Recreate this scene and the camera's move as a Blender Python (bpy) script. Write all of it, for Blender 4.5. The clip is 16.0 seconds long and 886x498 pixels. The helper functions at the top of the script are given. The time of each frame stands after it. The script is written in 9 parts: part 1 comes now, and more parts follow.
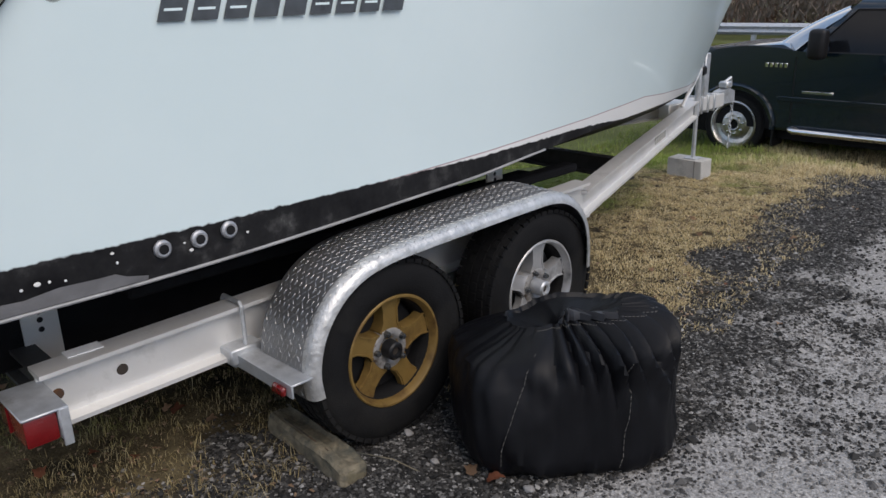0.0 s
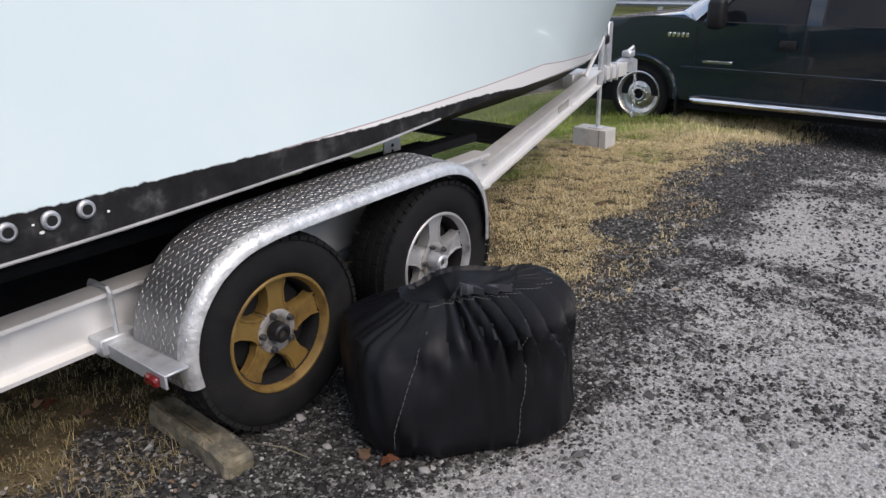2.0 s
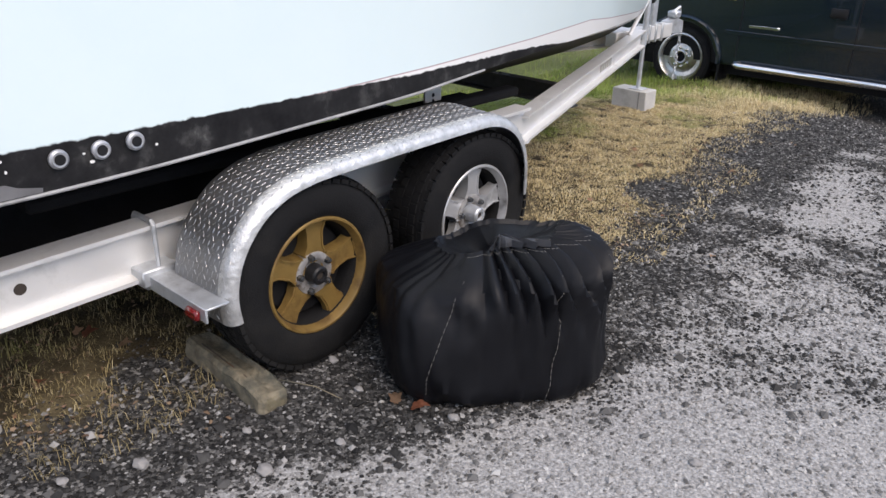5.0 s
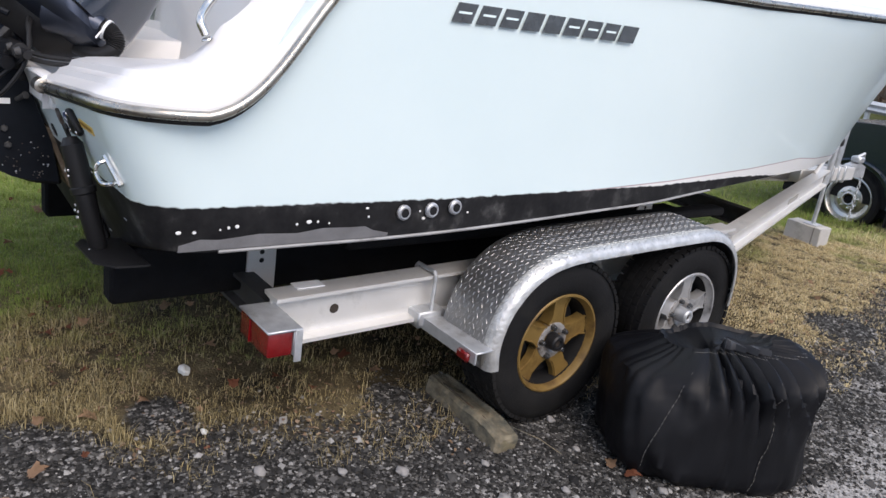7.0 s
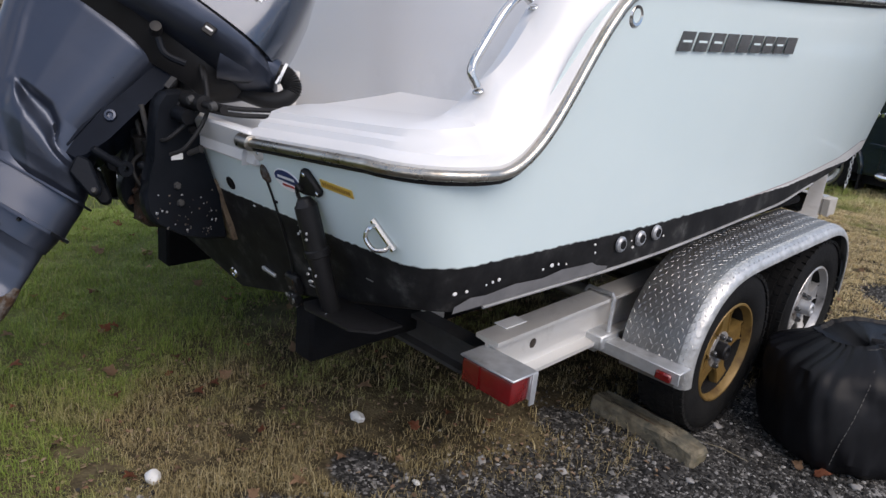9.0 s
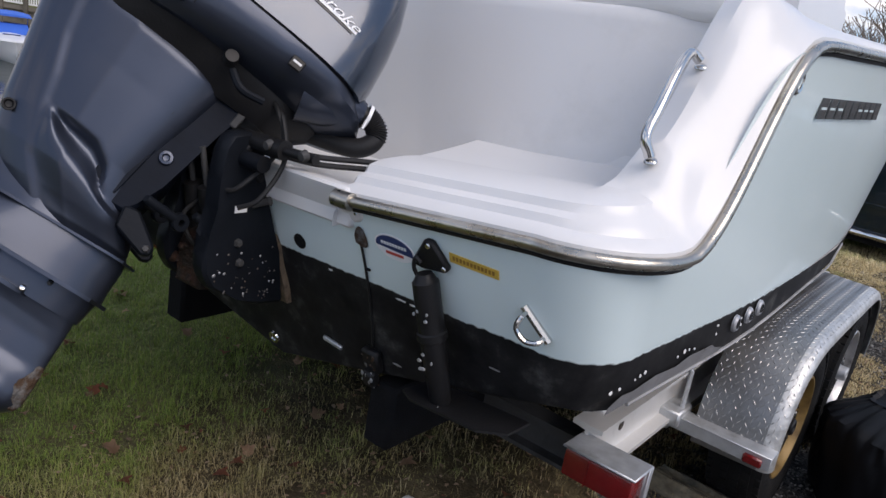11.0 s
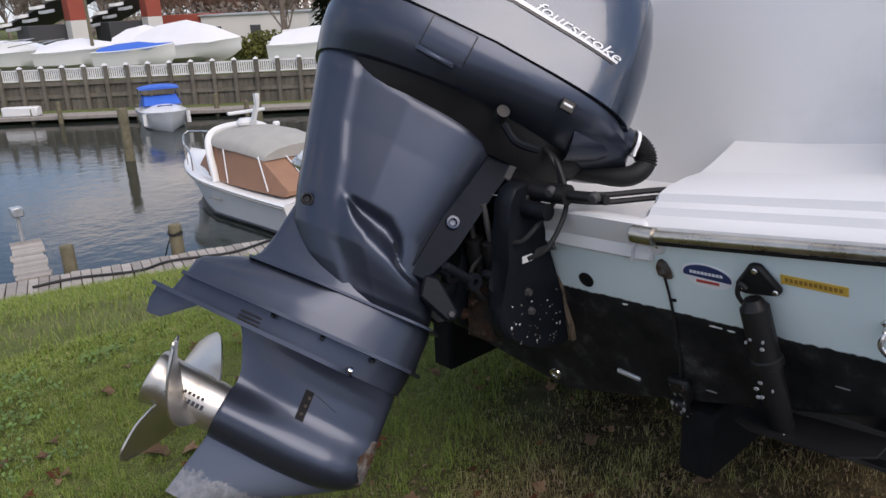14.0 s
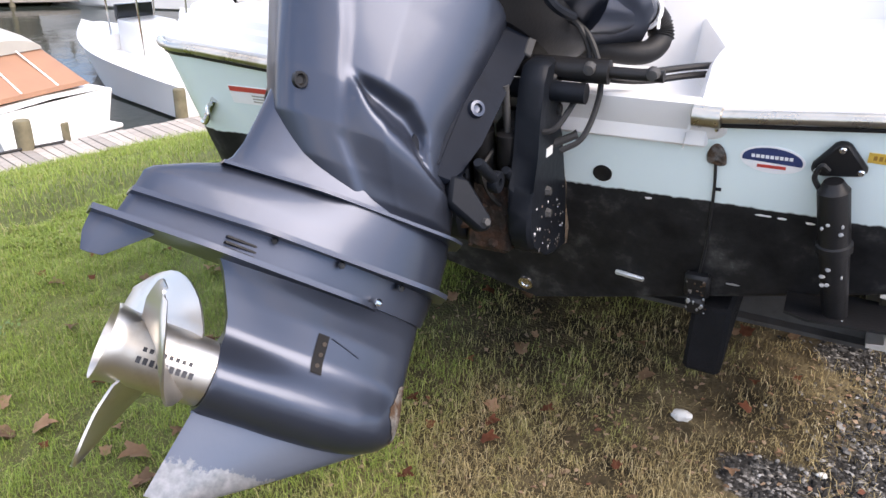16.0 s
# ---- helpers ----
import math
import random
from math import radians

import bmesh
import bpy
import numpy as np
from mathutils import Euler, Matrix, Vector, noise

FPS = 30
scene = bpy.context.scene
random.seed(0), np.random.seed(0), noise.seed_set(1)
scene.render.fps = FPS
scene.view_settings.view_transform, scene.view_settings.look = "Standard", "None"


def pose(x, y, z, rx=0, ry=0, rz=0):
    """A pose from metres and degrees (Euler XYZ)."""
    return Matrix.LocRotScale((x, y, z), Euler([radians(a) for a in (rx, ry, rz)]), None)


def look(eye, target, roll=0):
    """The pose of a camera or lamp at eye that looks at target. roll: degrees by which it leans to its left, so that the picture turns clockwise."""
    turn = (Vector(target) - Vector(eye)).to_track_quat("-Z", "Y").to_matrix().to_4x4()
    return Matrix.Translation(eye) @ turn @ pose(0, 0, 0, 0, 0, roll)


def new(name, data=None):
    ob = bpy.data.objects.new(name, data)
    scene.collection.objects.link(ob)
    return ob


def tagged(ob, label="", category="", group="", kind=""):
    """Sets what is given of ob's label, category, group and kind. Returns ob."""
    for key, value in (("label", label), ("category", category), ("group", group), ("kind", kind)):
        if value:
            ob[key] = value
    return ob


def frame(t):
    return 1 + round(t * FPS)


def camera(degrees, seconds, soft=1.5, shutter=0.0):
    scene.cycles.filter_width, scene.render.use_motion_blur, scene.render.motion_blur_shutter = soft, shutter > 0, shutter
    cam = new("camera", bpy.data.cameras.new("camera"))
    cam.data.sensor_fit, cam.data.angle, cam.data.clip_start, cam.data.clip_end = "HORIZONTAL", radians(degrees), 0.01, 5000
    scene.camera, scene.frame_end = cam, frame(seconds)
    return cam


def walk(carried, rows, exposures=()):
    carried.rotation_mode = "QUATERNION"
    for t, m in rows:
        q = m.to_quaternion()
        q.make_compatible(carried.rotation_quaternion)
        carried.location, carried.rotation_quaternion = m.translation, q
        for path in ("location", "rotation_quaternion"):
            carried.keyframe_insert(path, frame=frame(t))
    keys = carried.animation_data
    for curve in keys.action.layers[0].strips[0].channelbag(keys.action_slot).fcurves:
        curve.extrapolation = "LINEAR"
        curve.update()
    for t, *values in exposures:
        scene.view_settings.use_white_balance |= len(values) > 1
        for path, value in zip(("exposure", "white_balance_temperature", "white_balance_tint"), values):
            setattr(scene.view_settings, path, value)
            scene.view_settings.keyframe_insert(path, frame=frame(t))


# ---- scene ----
EXPOSURES = [(0.0, 0.16, 7100, 15), (0.5, 0.42, 7200, 16), (1.5, 0.56, 7250, 17), (3.5, 0.72, 7280, 18), (6.0, 0.78, 7150, 17), (8.5, 0.45, 7150, 17), (11.0, 0.2, 7000, 18), (12.0, 0.18, 6950, 18), (12.5, -0.06, 6900, 18), (13.5, -0.06, 6800, 17), (14.0, 0.32, 7150, 18), (14.5, 0.9, 7350, 18), (15.0, 1.25, 7400, 19), (16.0, 1.65, 7400, 19)]
cam = camera(59.3, 16.0)
PATH = [
    (0, (3.321, 0.335, 1.601), (1.957, 1.653, 0.965), -1.5),
    (0.5, (3.307, 0.367, 1.579), (1.929, 1.666, 0.935), -1.0),
    (1, (3.316, 0.476, 1.562), (2.103, 1.921, 0.897), -1.6),
    (1.5, (3.311, 0.463, 1.578), (2.064, 1.874, 0.906), -2.6),
    (2, (3.323, 0.493, 1.559), (2.123, 1.93, 0.857), -1.0),
    (2.5, (3.301, 0.529, 1.514), (2.216, 1.953, 0.623), -2.1),
    (3, (3.29, 0.511, 1.536), (2.151, 1.916, 0.682), -2.3),
    (3.5, (3.285, 0.491, 1.535), (2.116, 1.869, 0.68), -1.0),
    (6, (3.3, 0.341, 1.557), (2.074, 1.719, 0.785), 2.0),
    (6.5, (3.329, 0.013, 1.587), (2.086, 1.385, 0.829), 3.6),
    (7, (3.237, -0.237, 1.618), (1.771, 0.974, 0.995), 8.6),
    (7.5, (2.94, -0.398, 1.614), (1.414, 0.697, 0.927), 8.1),
    (8, (2.703, -0.543, 1.621), (1.178, 0.531, 0.898), 7.1),
    (8.5, (2.594, -0.746, 1.656), (1.142, 0.469, 1.012), 5.5),
    (8.7, (2.565, -0.854, 1.669), (1.19, 0.447, 1.023), 4.8),
    (10.8, (1.832, -1.076, 1.629), (0.708, 0.464, 1.023), 10.6),
    (11, (1.799, -1.093, 1.645), (0.67, 0.453, 1.068), 10.1),
    (11.5, (1.604, -1.279, 1.738), (0.375, 0.236, 1.298), 6.5),
    (12, (1.527, -1.301, 1.843), (0.154, 0.141, 1.653), 1.5),
    (12.5, (1.513, -1.274, 1.909), (0.096, 0.129, 1.757), -3.6),
    (13, (1.517, -1.28, 1.872), (0.087, 0.095, 1.611), -4.0),
    (13.5, (1.486, -1.287, 1.798), (0.07, 0.047, 1.337), -3.3),
    (14, (1.457, -1.32, 1.73), (0.062, -0.024, 1.117), -2.7),
    (14.5, (1.411, -1.355, 1.679), (0.045, -0.087, 0.953), -1.9),
    (15, (1.236, -1.31, 1.61), (-0.007, 0.044, 0.821), -0.3),
    (15.5, (0.957, -1.336, 1.597), (-0.197, 0.092, 0.803), 2.4),
    (16, (0.66, -1.45, 1.584), (-0.127, 0.186, 0.746), 1.5),
]
walk(cam, [(t, look(eye, aim, roll)) for t, eye, aim, roll in PATH], EXPOSURES)
# ---- light ----
world = bpy.data.worlds.new("world")
scene.world = world
world.use_nodes = True
wn, wl = world.node_tree.nodes, world.node_tree.links
SUN_EL, SUN_ROT = radians(48), radians(96)
sky = wn.new("ShaderNodeTexSky")
sky.sky_type, sky.sun_disc = "NISHITA", False
sky.sun_elevation, sky.sun_rotation = SUN_EL, SUN_ROT
sky.air_density, sky.dust_density, sky.ozone_density = 1.0, 0.2, 3.0
wtc = wn.new("ShaderNodeTexCoord")
wmap = wn.new("ShaderNodeMapping")
wmap.inputs["Scale"].default_value = (1.0, 1.0, 3.2)
wl.new(wtc.outputs["Generated"], wmap.inputs["Vector"])
wnz = wn.new("ShaderNodeTexNoise")
wnz.inputs["Scale"].default_value, wnz.inputs["Detail"].default_value, wnz.inputs["Roughness"].default_value = 2.6, 9.0, 0.56
wl.new(wmap.outputs["Vector"], wnz.inputs["Vector"])
wramp = wn.new("ShaderNodeValToRGB")
wramp.color_ramp.elements[0].position, wramp.color_ramp.elements[1].position = 0.50, 0.61
wl.new(wnz.outputs["Fac"], wramp.inputs["Fac"])
wmix = wn.new("ShaderNodeMix")
wmix.data_type = "RGBA"
wl.new(wramp.outputs["Color"], wmix.inputs["Factor"])
wblue = wn.new("ShaderNodeMix")
wblue.data_type = "RGBA"
wblue.inputs["Factor"].default_value = 0.6
wl.new(sky.outputs["Color"], wblue.inputs["A"])
wblue.inputs["B"].default_value = (2.3, 3.9, 6.5, 1)
wl.new(wblue.outputs["Result"], wmix.inputs["A"])
wmix.inputs["B"].default_value = (8.6, 8.5, 8.6, 1)
wl.new(wmix.outputs["Result"], wn["Background"].inputs["Color"])
wn["Background"].inputs["Strength"].default_value = 0.125

sun = new("sun", bpy.data.lights.new("sun", "SUN"))
sun.data.energy, sun.data.angle, sun.data.color = 1.9, radians(46), (1.0, 0.95, 0.88)
sun.matrix_world = look((math.sin(SUN_ROT) * 60, math.cos(SUN_ROT) * 60, 66), (0, 0, 0))


# ---- materials ----
def mat(name, base, rough=0.5, metal=0.0, var=0.14, scale=6.0, bump=0.0, bscale=90.0, coat=0.0, dirt=None, dscale=2.5, dmin=0.55, dmax=0.72, per=0.0):
    """A surface with large and fine variation, dirt patches and fine relief. per: brightness change from piece to piece."""
    m = bpy.data.materials.new(name)
    m.use_nodes = True
    n, k = m.node_tree.nodes, m.node_tree.links
    b = n["Principled BSDF"]
    tc = n.new("ShaderNodeTexCoord")
    n1 = n.new("ShaderNodeTexNoise")
    n1.inputs["Scale"].default_value, n1.inputs["Detail"].default_value = scale, 8
    k.new(tc.outputs["Object"], n1.inputs["Vector"])
    mx = n.new("ShaderNodeMix")
    mx.data_type = "RGBA"
    mx.inputs["A"].default_value = (*[max(0, c * (1 - var * 1.6)) for c in base], 1)
    mx.inputs["B"].default_value = (*[min(1, c * (1 + var * 1.6)) for c in base], 1)
    k.new(n1.outputs["Fac"], mx.inputs["Factor"])
    out = mx.outputs["Result"]
    if dirt:
        n2 = n.new("ShaderNodeTexNoise")
        n2.inputs["Scale"].default_value, n2.inputs["Detail"].default_value, n2.inputs["Roughness"].default_value = dscale, 10, 0.65
        k.new(tc.outputs["Object"], n2.inputs["Vector"])
        rp = n.new("ShaderNodeValToRGB")
        rp.color_ramp.elements[0].position, rp.color_ramp.elements[1].position = dmin, dmax
        k.new(n2.outputs["Fac"], rp.inputs["Fac"])
        m2 = n.new("ShaderNodeMix")
        m2.data_type = "RGBA"
        k.new(rp.outputs["Color"], m2.inputs["Factor"])
        k.new(out, m2.inputs["A"])
        m2.inputs["B"].default_value = (*dirt, 1)
        out = m2.outputs["Result"]
    if per:
        oi = n.new("ShaderNodeObjectInfo")
        mr = n.new("ShaderNodeMapRange")
        mr.inputs["To Min"].default_value, mr.inputs["To Max"].default_value = 1 - per, 1 + per
        k.new(oi.outputs["Random"], mr.inputs["Value"])
        hs = n.new("ShaderNodeHueSaturation")
        k.new(mr.outputs["Result"], hs.inputs["Value"])
        k.new(out, hs.inputs["Color"])
        out = hs.outputs["Color"]
    k.new(out, b.inputs["Base Color"])
    mr2 = n.new("ShaderNodeMapRange")
    mr2.inputs["To Min"].default_value, mr2.inputs["To Max"].default_value = max(0.02, rough * 0.8), min(1, rough * 1.2)
    k.new(n1.outputs["Fac"], mr2.inputs["Value"])
    k.new(mr2.outputs["Result"], b.inputs["Roughness"])
    b.inputs["Metallic"].default_value = metal
    b.inputs["Coat Weight"].default_value = coat
    if bump:
        n3 = n.new("ShaderNodeTexNoise")
        n3.inputs["Scale"].default_value, n3.inputs["Detail"].default_value = bscale, 6
        k.new(tc.outputs["Object"], n3.inputs["Vector"])
        bp = n.new("ShaderNodeBump")
        bp.inputs["Strength"].default_value, bp.inputs["Distance"].default_value = bump, 0.01
        k.new(n3.outputs["Fac"], bp.inputs["Height"])
        k.new(bp.outputs["Normal"], b.inputs["Normal"])
    return m


def nodes_of(m):
    return m.node_tree.nodes, m.node_tree.links, m.node_tree.nodes["Principled BSDF"]


def noise_node(m, scale, detail=8.0, rough=0.55, coord="Object"):
    n, k, b = nodes_of(m)
    tc = n.new("ShaderNodeTexCoord")
    z = n.new("ShaderNodeTexNoise")
    z.inputs["Scale"].default_value, z.inputs["Detail"].default_value, z.inputs["Roughness"].default_value = scale, detail, rough
    k.new(tc.outputs[coord], z.inputs["Vector"])
    return z


def ramp_node(m, src, stops):
    n, k, b = nodes_of(m)
    r = n.new("ShaderNodeValToRGB")
    e = r.color_ramp.elements
    while len(e) < len(stops):
        e.new(0.5)
    for el, (p, c) in zip(e, stops):
        el.position, el.color = p, (*c, 1) if len(c) == 3 else c
    k.new(src, r.inputs["Fac"])
    return r


def mix_node(m, fac, a, b2):
    n, k, b = nodes_of(m)
    x = n.new("ShaderNodeMix")
    x.data_type = "RGBA"
    for sock, v in (("Factor", fac), ("A", a), ("B", b2)):
        if isinstance(v, tuple):
            x.inputs[sock].default_value = (*v, 1)
        elif isinstance(v, float):
            x.inputs[sock].default_value = v
        else:
            k.new(v, x.inputs[sock])
    return x.outputs["Result"]


gelcoat = mat("gelcoat_white", (0.70, 0.70, 0.70), 0.32, 0, 0.025, 1.5, 0.02, 40, coat=0.25, dirt=(0.58, 0.58, 0.57), dscale=2.0, dmin=0.58, dmax=0.85)
steel = mat("polished_steel", (0.62, 0.61, 0.59), 0.16, 1.0, 0.1, 14, 0.03, 60, dirt=(0.36, 0.31, 0.24), dscale=9, dmin=0.6, dmax=0.8)
rail_steel = mat("tarnished_rail_steel", (0.46, 0.43, 0.38), 0.28, 1.0, 0.2, 18, 0.08, 60, dirt=(0.22, 0.18, 0.13), dscale=7, dmin=0.52, dmax=0.75)
chrome = mat("chrome", (0.75, 0.75, 0.76), 0.10, 1.0, 0.05, 20)
rim_chrome = mat("dulled_rim_chrome", (0.50, 0.49, 0.47), 0.30, 1.0, 0.2, 12, 0.05, 60, dirt=(0.22, 0.19, 0.16), dscale=8)
galv = mat("galvanised_steel", (0.50, 0.52, 0.54), 0.45, 0.6, 0.22, 26, 0.1, 120, dirt=(0.28, 0.28, 0.28), dscale=7)
alu = mat("mill_aluminium", (0.74, 0.73, 0.71), 0.42, 0.45, 0.08, 5, 0.06, 140, dirt=(0.42, 0.41, 0.38), dscale=5, dmin=0.58, dmax=0.85)
plate_alu = mat("tread_plate_aluminium", (0.30, 0.305, 0.31), 0.42, 0.85, 0.2, 12, 0.08, 150, dirt=(0.20, 0.20, 0.195), dscale=6)
tread_alu = mat("rubbed_tread_tops", (0.38, 0.38, 0.38), 0.38, 0.85, 0.15, 20, 0.05, 150)
lip_alu = mat("bright_aluminium_edge", (0.60, 0.60, 0.59), 0.46, 0.75, 0.2, 26, 0.4, 45, dirt=(0.38, 0.38, 0.37), dscale=16, dmin=0.5, dmax=0.75)
rubber = mat("tyre_rubber", (0.009, 0.009, 0.0095), 0.72, 0, 0.3, 18, 0.3, 160, dirt=(0.022, 0.021, 0.019), dscale=4, dmin=0.5, dmax=0.85)
black_plastic = mat("black_plastic", (0.012, 0.012, 0.013), 0.42, 0, 0.2, 12, 0.08, 140)
hose_rubber = mat("hose_rubber", (0.018, 0.018, 0.019), 0.5, 0, 0.2, 20, 0.1, 90)
dark_steel = mat("dark_rusty_steel", (0.055, 0.045, 0.038), 0.7, 0.3, 0.4, 14, 0.4, 70, dirt=(0.16, 0.07, 0.03), dscale=8)
bracket_mat = mat("dark_grey_bracket_paint", (0.0095, 0.0115, 0.0155), 0.42, 0.1, 0.25, 9, 0.08, 60, dirt=(0.009, 0.009, 0.010), dscale=6)
motor = mat("metallic_grey_paint", (0.048, 0.058, 0.083), 0.37, 0.78, 0.10, 3, 0.01, 300, coat=0.30, dirt=(0.043, 0.052, 0.074), dscale=4)
# swivel arm: grey paint darkened and dulled, the recess's shade put into its colour
shaded_arm_paint = mat("shaded_grey_casting_paint", (0.0085, 0.0115, 0.0185), 0.42, 0.0, 0.3, 7, 0.05, 60, dirt=(0.0055, 0.0075, 0.012), dscale=5)
shaded_arm_paint.node_tree.nodes["Principled BSDF"].inputs["Specular IOR Level"].default_value = 0.06
motor_top = mat("metallic_grey_hood_paint", (0.047, 0.061, 0.086), 0.24, 0.6, 0.06, 3, 0.0, 300, coat=0.9)
for m_, r_ in ((motor, 0.12), (motor_top, 0.07)):
    m_.node_tree.nodes["Principled BSDF"].inputs["Coat Roughness"].default_value = r_
decal_white = mat("white_decal", (0.78, 0.79, 0.80), 0.4, 0, 0.05, 30)
decal_blue = mat("blue_decal", (0.03, 0.045, 0.34), 0.4, 0, 0.1, 30)
decal_red = mat("red_decal", (0.52, 0.06, 0.05), 0.4, 0, 0.1, 30)
decal_yellow = mat("yellow_decal", (0.62, 0.40, 0.07), 0.45, 0, 0.15, 60)
decal_dark = mat("dark_decal", (0.03, 0.03, 0.035), 0.35, 0.3, 0.1, 30)
letter_mat = mat("dark_chrome_letter", (0.10, 0.105, 0.11), 0.25, 0.7, 0.35, 22)
stainless = mat("stainless_propeller", (0.56, 0.53, 0.49), 0.36, 1.0, 0.1, 8, 0.02, 50, dirt=(0.40, 0.35, 0.29), dscale=5)
red_lens = mat("red_lens", (0.15, 0.005, 0.006), 0.16, 0, 0.2, 30, 0.2, 200, coat=0.6)
rim_gold = mat("gold_rim_paint", (0.23, 0.145, 0.045), 0.42, 0.3, 0.3, 9, 0.15, 60, dirt=(0.085, 0.045, 0.016), dscale=9, dmin=0.5, dmax=0.72)
rim_silver = mat("silver_rim_paint", (0.52, 0.52, 0.52), 0.36, 0.6, 0.12, 12, 0.05, 60, dirt=(0.2, 0.2, 0.2), dscale=8)
hub_mat = mat("scuffed_hub_metal", (0.34, 0.325, 0.31), 0.5, 0.5, 0.4, 24, 0.2, 70, dirt=(0.10, 0.07, 0.05), dscale=18, dmin=0.52, dmax=0.62)
bag_mat = mat("black_woven_canvas", (0.0034, 0.0036, 0.0050), 0.46, 0, 0.2, 5, 0.12, 420, dirt=(0.0055, 0.0056, 0.0072), dscale=3)
thread = mat("pale_thread", (0.13, 0.125, 0.115), 0.8, 0, 0.3, 90)
old_wood = mat("weathered_timber", (0.18, 0.155, 0.11), 0.88, 0, 0.55, 22, 0.9, 60, dirt=(0.062, 0.066, 0.056), dscale=7, dmin=0.48, dmax=0.66)
dock_wood = mat("grey_dock_plank", (0.33, 0.30, 0.27), 0.85, 0, 0.22, 7, 0.5, 30, dirt=(0.2, 0.18, 0.16), dscale=4, per=0.22)
pile_wood = mat("piling_timber", (0.17, 0.15, 0.10), 0.9, 0, 0.35, 6, 0.7, 16, dirt=(0.07, 0.08, 0.045), dscale=3)
bulk_wood = mat("bulkhead_boards", (0.155, 0.14, 0.115), 0.9, 0, 0.45, 1.6, 0.4, 8, dirt=(0.10, 0.095, 0.07), dscale=1.2, per=0.2)
concrete = mat("concrete_block", (0.46, 0.45, 0.43), 0.92, 0, 0.12, 12, 0.6, 120, dirt=(0.30, 0.29, 0.27), dscale=6)
cushion = mat("white_vinyl", (0.78, 0.78, 0.77), 0.45, 0, 0.03, 4, 0.12, 200)
white_paint = mat("white_rail_paint", (0.72, 0.72, 0.71), 0.6, 0, 0.1, 2)
canvas_tan = mat("tan_canvas", (0.30, 0.16, 0.10), 0.8, 0, 0.12, 3, 0.1, 40)
canvas_grey = mat("grey_canvas", (0.36, 0.35, 0.32), 0.8, 0, 0.1, 3, 0.1, 40)
canvas_blue = mat("blue_canvas", (0.03, 0.13, 0.55), 0.7, 0, 0.12, 3, 0.1, 40)
wrap_white = mat("shrink_wrap", (0.74, 0.74, 0.76), 0.4, 0, 0.06, 0.8, 0.3, 3)
dark_glass = mat("tinted_glass", (0.016, 0.019, 0.024), 0.06, 0, 0.1, 3)
truck_paint = mat("dark_green_paint", (0.004, 0.0125, 0.0215), 0.2, 0.2, 0.1, 2, 0, 100, coat=0.8, dirt=(0.007, 0.015, 0.018), dscale=2)
truck_under = mat("black_underbody", (0.008, 0.008, 0.009), 0.7, 0, 0.3, 8)
brick_red = mat("red_panel", (0.33, 0.07, 0.045), 0.8, 0, 0.12, 0.6)
stucco = mat("pale_stucco", (0.62, 0.60, 0.57), 0.9, 0, 0.07, 0.4, 0.2, 3)
shed_dark = mat("dark_shed_roof", (0.05, 0.05, 0.055), 0.7, 0, 0.2, 0.6)
bark = mat("bare_bark", (0.19, 0.155, 0.13), 0.95, 0, 0.3, 1.2)
bark_red = mat("reddish_twigs", (0.21, 0.13, 0.10), 0.95, 0, 0.3, 0.8)
pine = mat("dark_needles", (0.022, 0.032, 0.018), 0.9, 0, 0.4, 1.5)
bush_mat = mat("olive_bush_leaves", (0.10, 0.105, 0.03), 0.9, 0, 0.5, 1.0)
stone_mat = mat("grey_stone", (0.26, 0.25, 0.24), 0.85, 0, 0.3, 14, 0.4, 80)
litter = mat("white_foam", (0.62, 0.62, 0.60), 0.7, 0, 0.06, 30, 0.2, 120)
leaf_mat = mat("dry_oak_leaf", (0.30, 0.19, 0.12), 0.85, 0, 0.35, 18, 0.2, 90, per=0.35)
leaf_red = mat("red_dry_leaf", (0.20, 0.075, 0.042), 0.85, 0, 0.35, 18, 0.2, 90, per=0.3)
bunk_mat = mat("black_bunk_carpet", (0.010, 0.010, 0.011), 0.95, 0, 0.3, 20, 0.5, 200)
bare_metal = mat("scraped_bare_metal", (0.42, 0.43, 0.45), 0.45, 0.6, 0.25, 12, 0.2, 60, dirt=(0.16, 0.18, 0.22), dscale=9)
wedge_worn = mat("eroded_nose_metal", (0.13, 0.122, 0.115), 0.8, 0.2, 0.6, 40, 1.0, 90, dirt=(0.060, 0.032, 0.016), dscale=24, dmin=0.45, dmax=0.58)


# matt and dusty surfaces shine less
for m_, level in ((rubber, 0.15), (black_plastic, 0.25), (hose_rubber, 0.25), (dark_steel, 0.2), (bracket_mat, 0.10), (bag_mat, 0.22), (old_wood, 0.2), (dock_wood, 0.2), (pile_wood, 0.15), (bulk_wood, 0.15), (bunk_mat, 0.1), (bark, 0.1), (bark_red, 0.1), (pine, 0.1), (bush_mat, 0.1), (truck_under, 0.2), (leaf_mat, 0.2), (leaf_red, 0.2), (concrete, 0.2), (stone_mat, 0.2)):
    m_.node_tree.nodes["Principled BSDF"].inputs["Specular IOR Level"].default_value = level

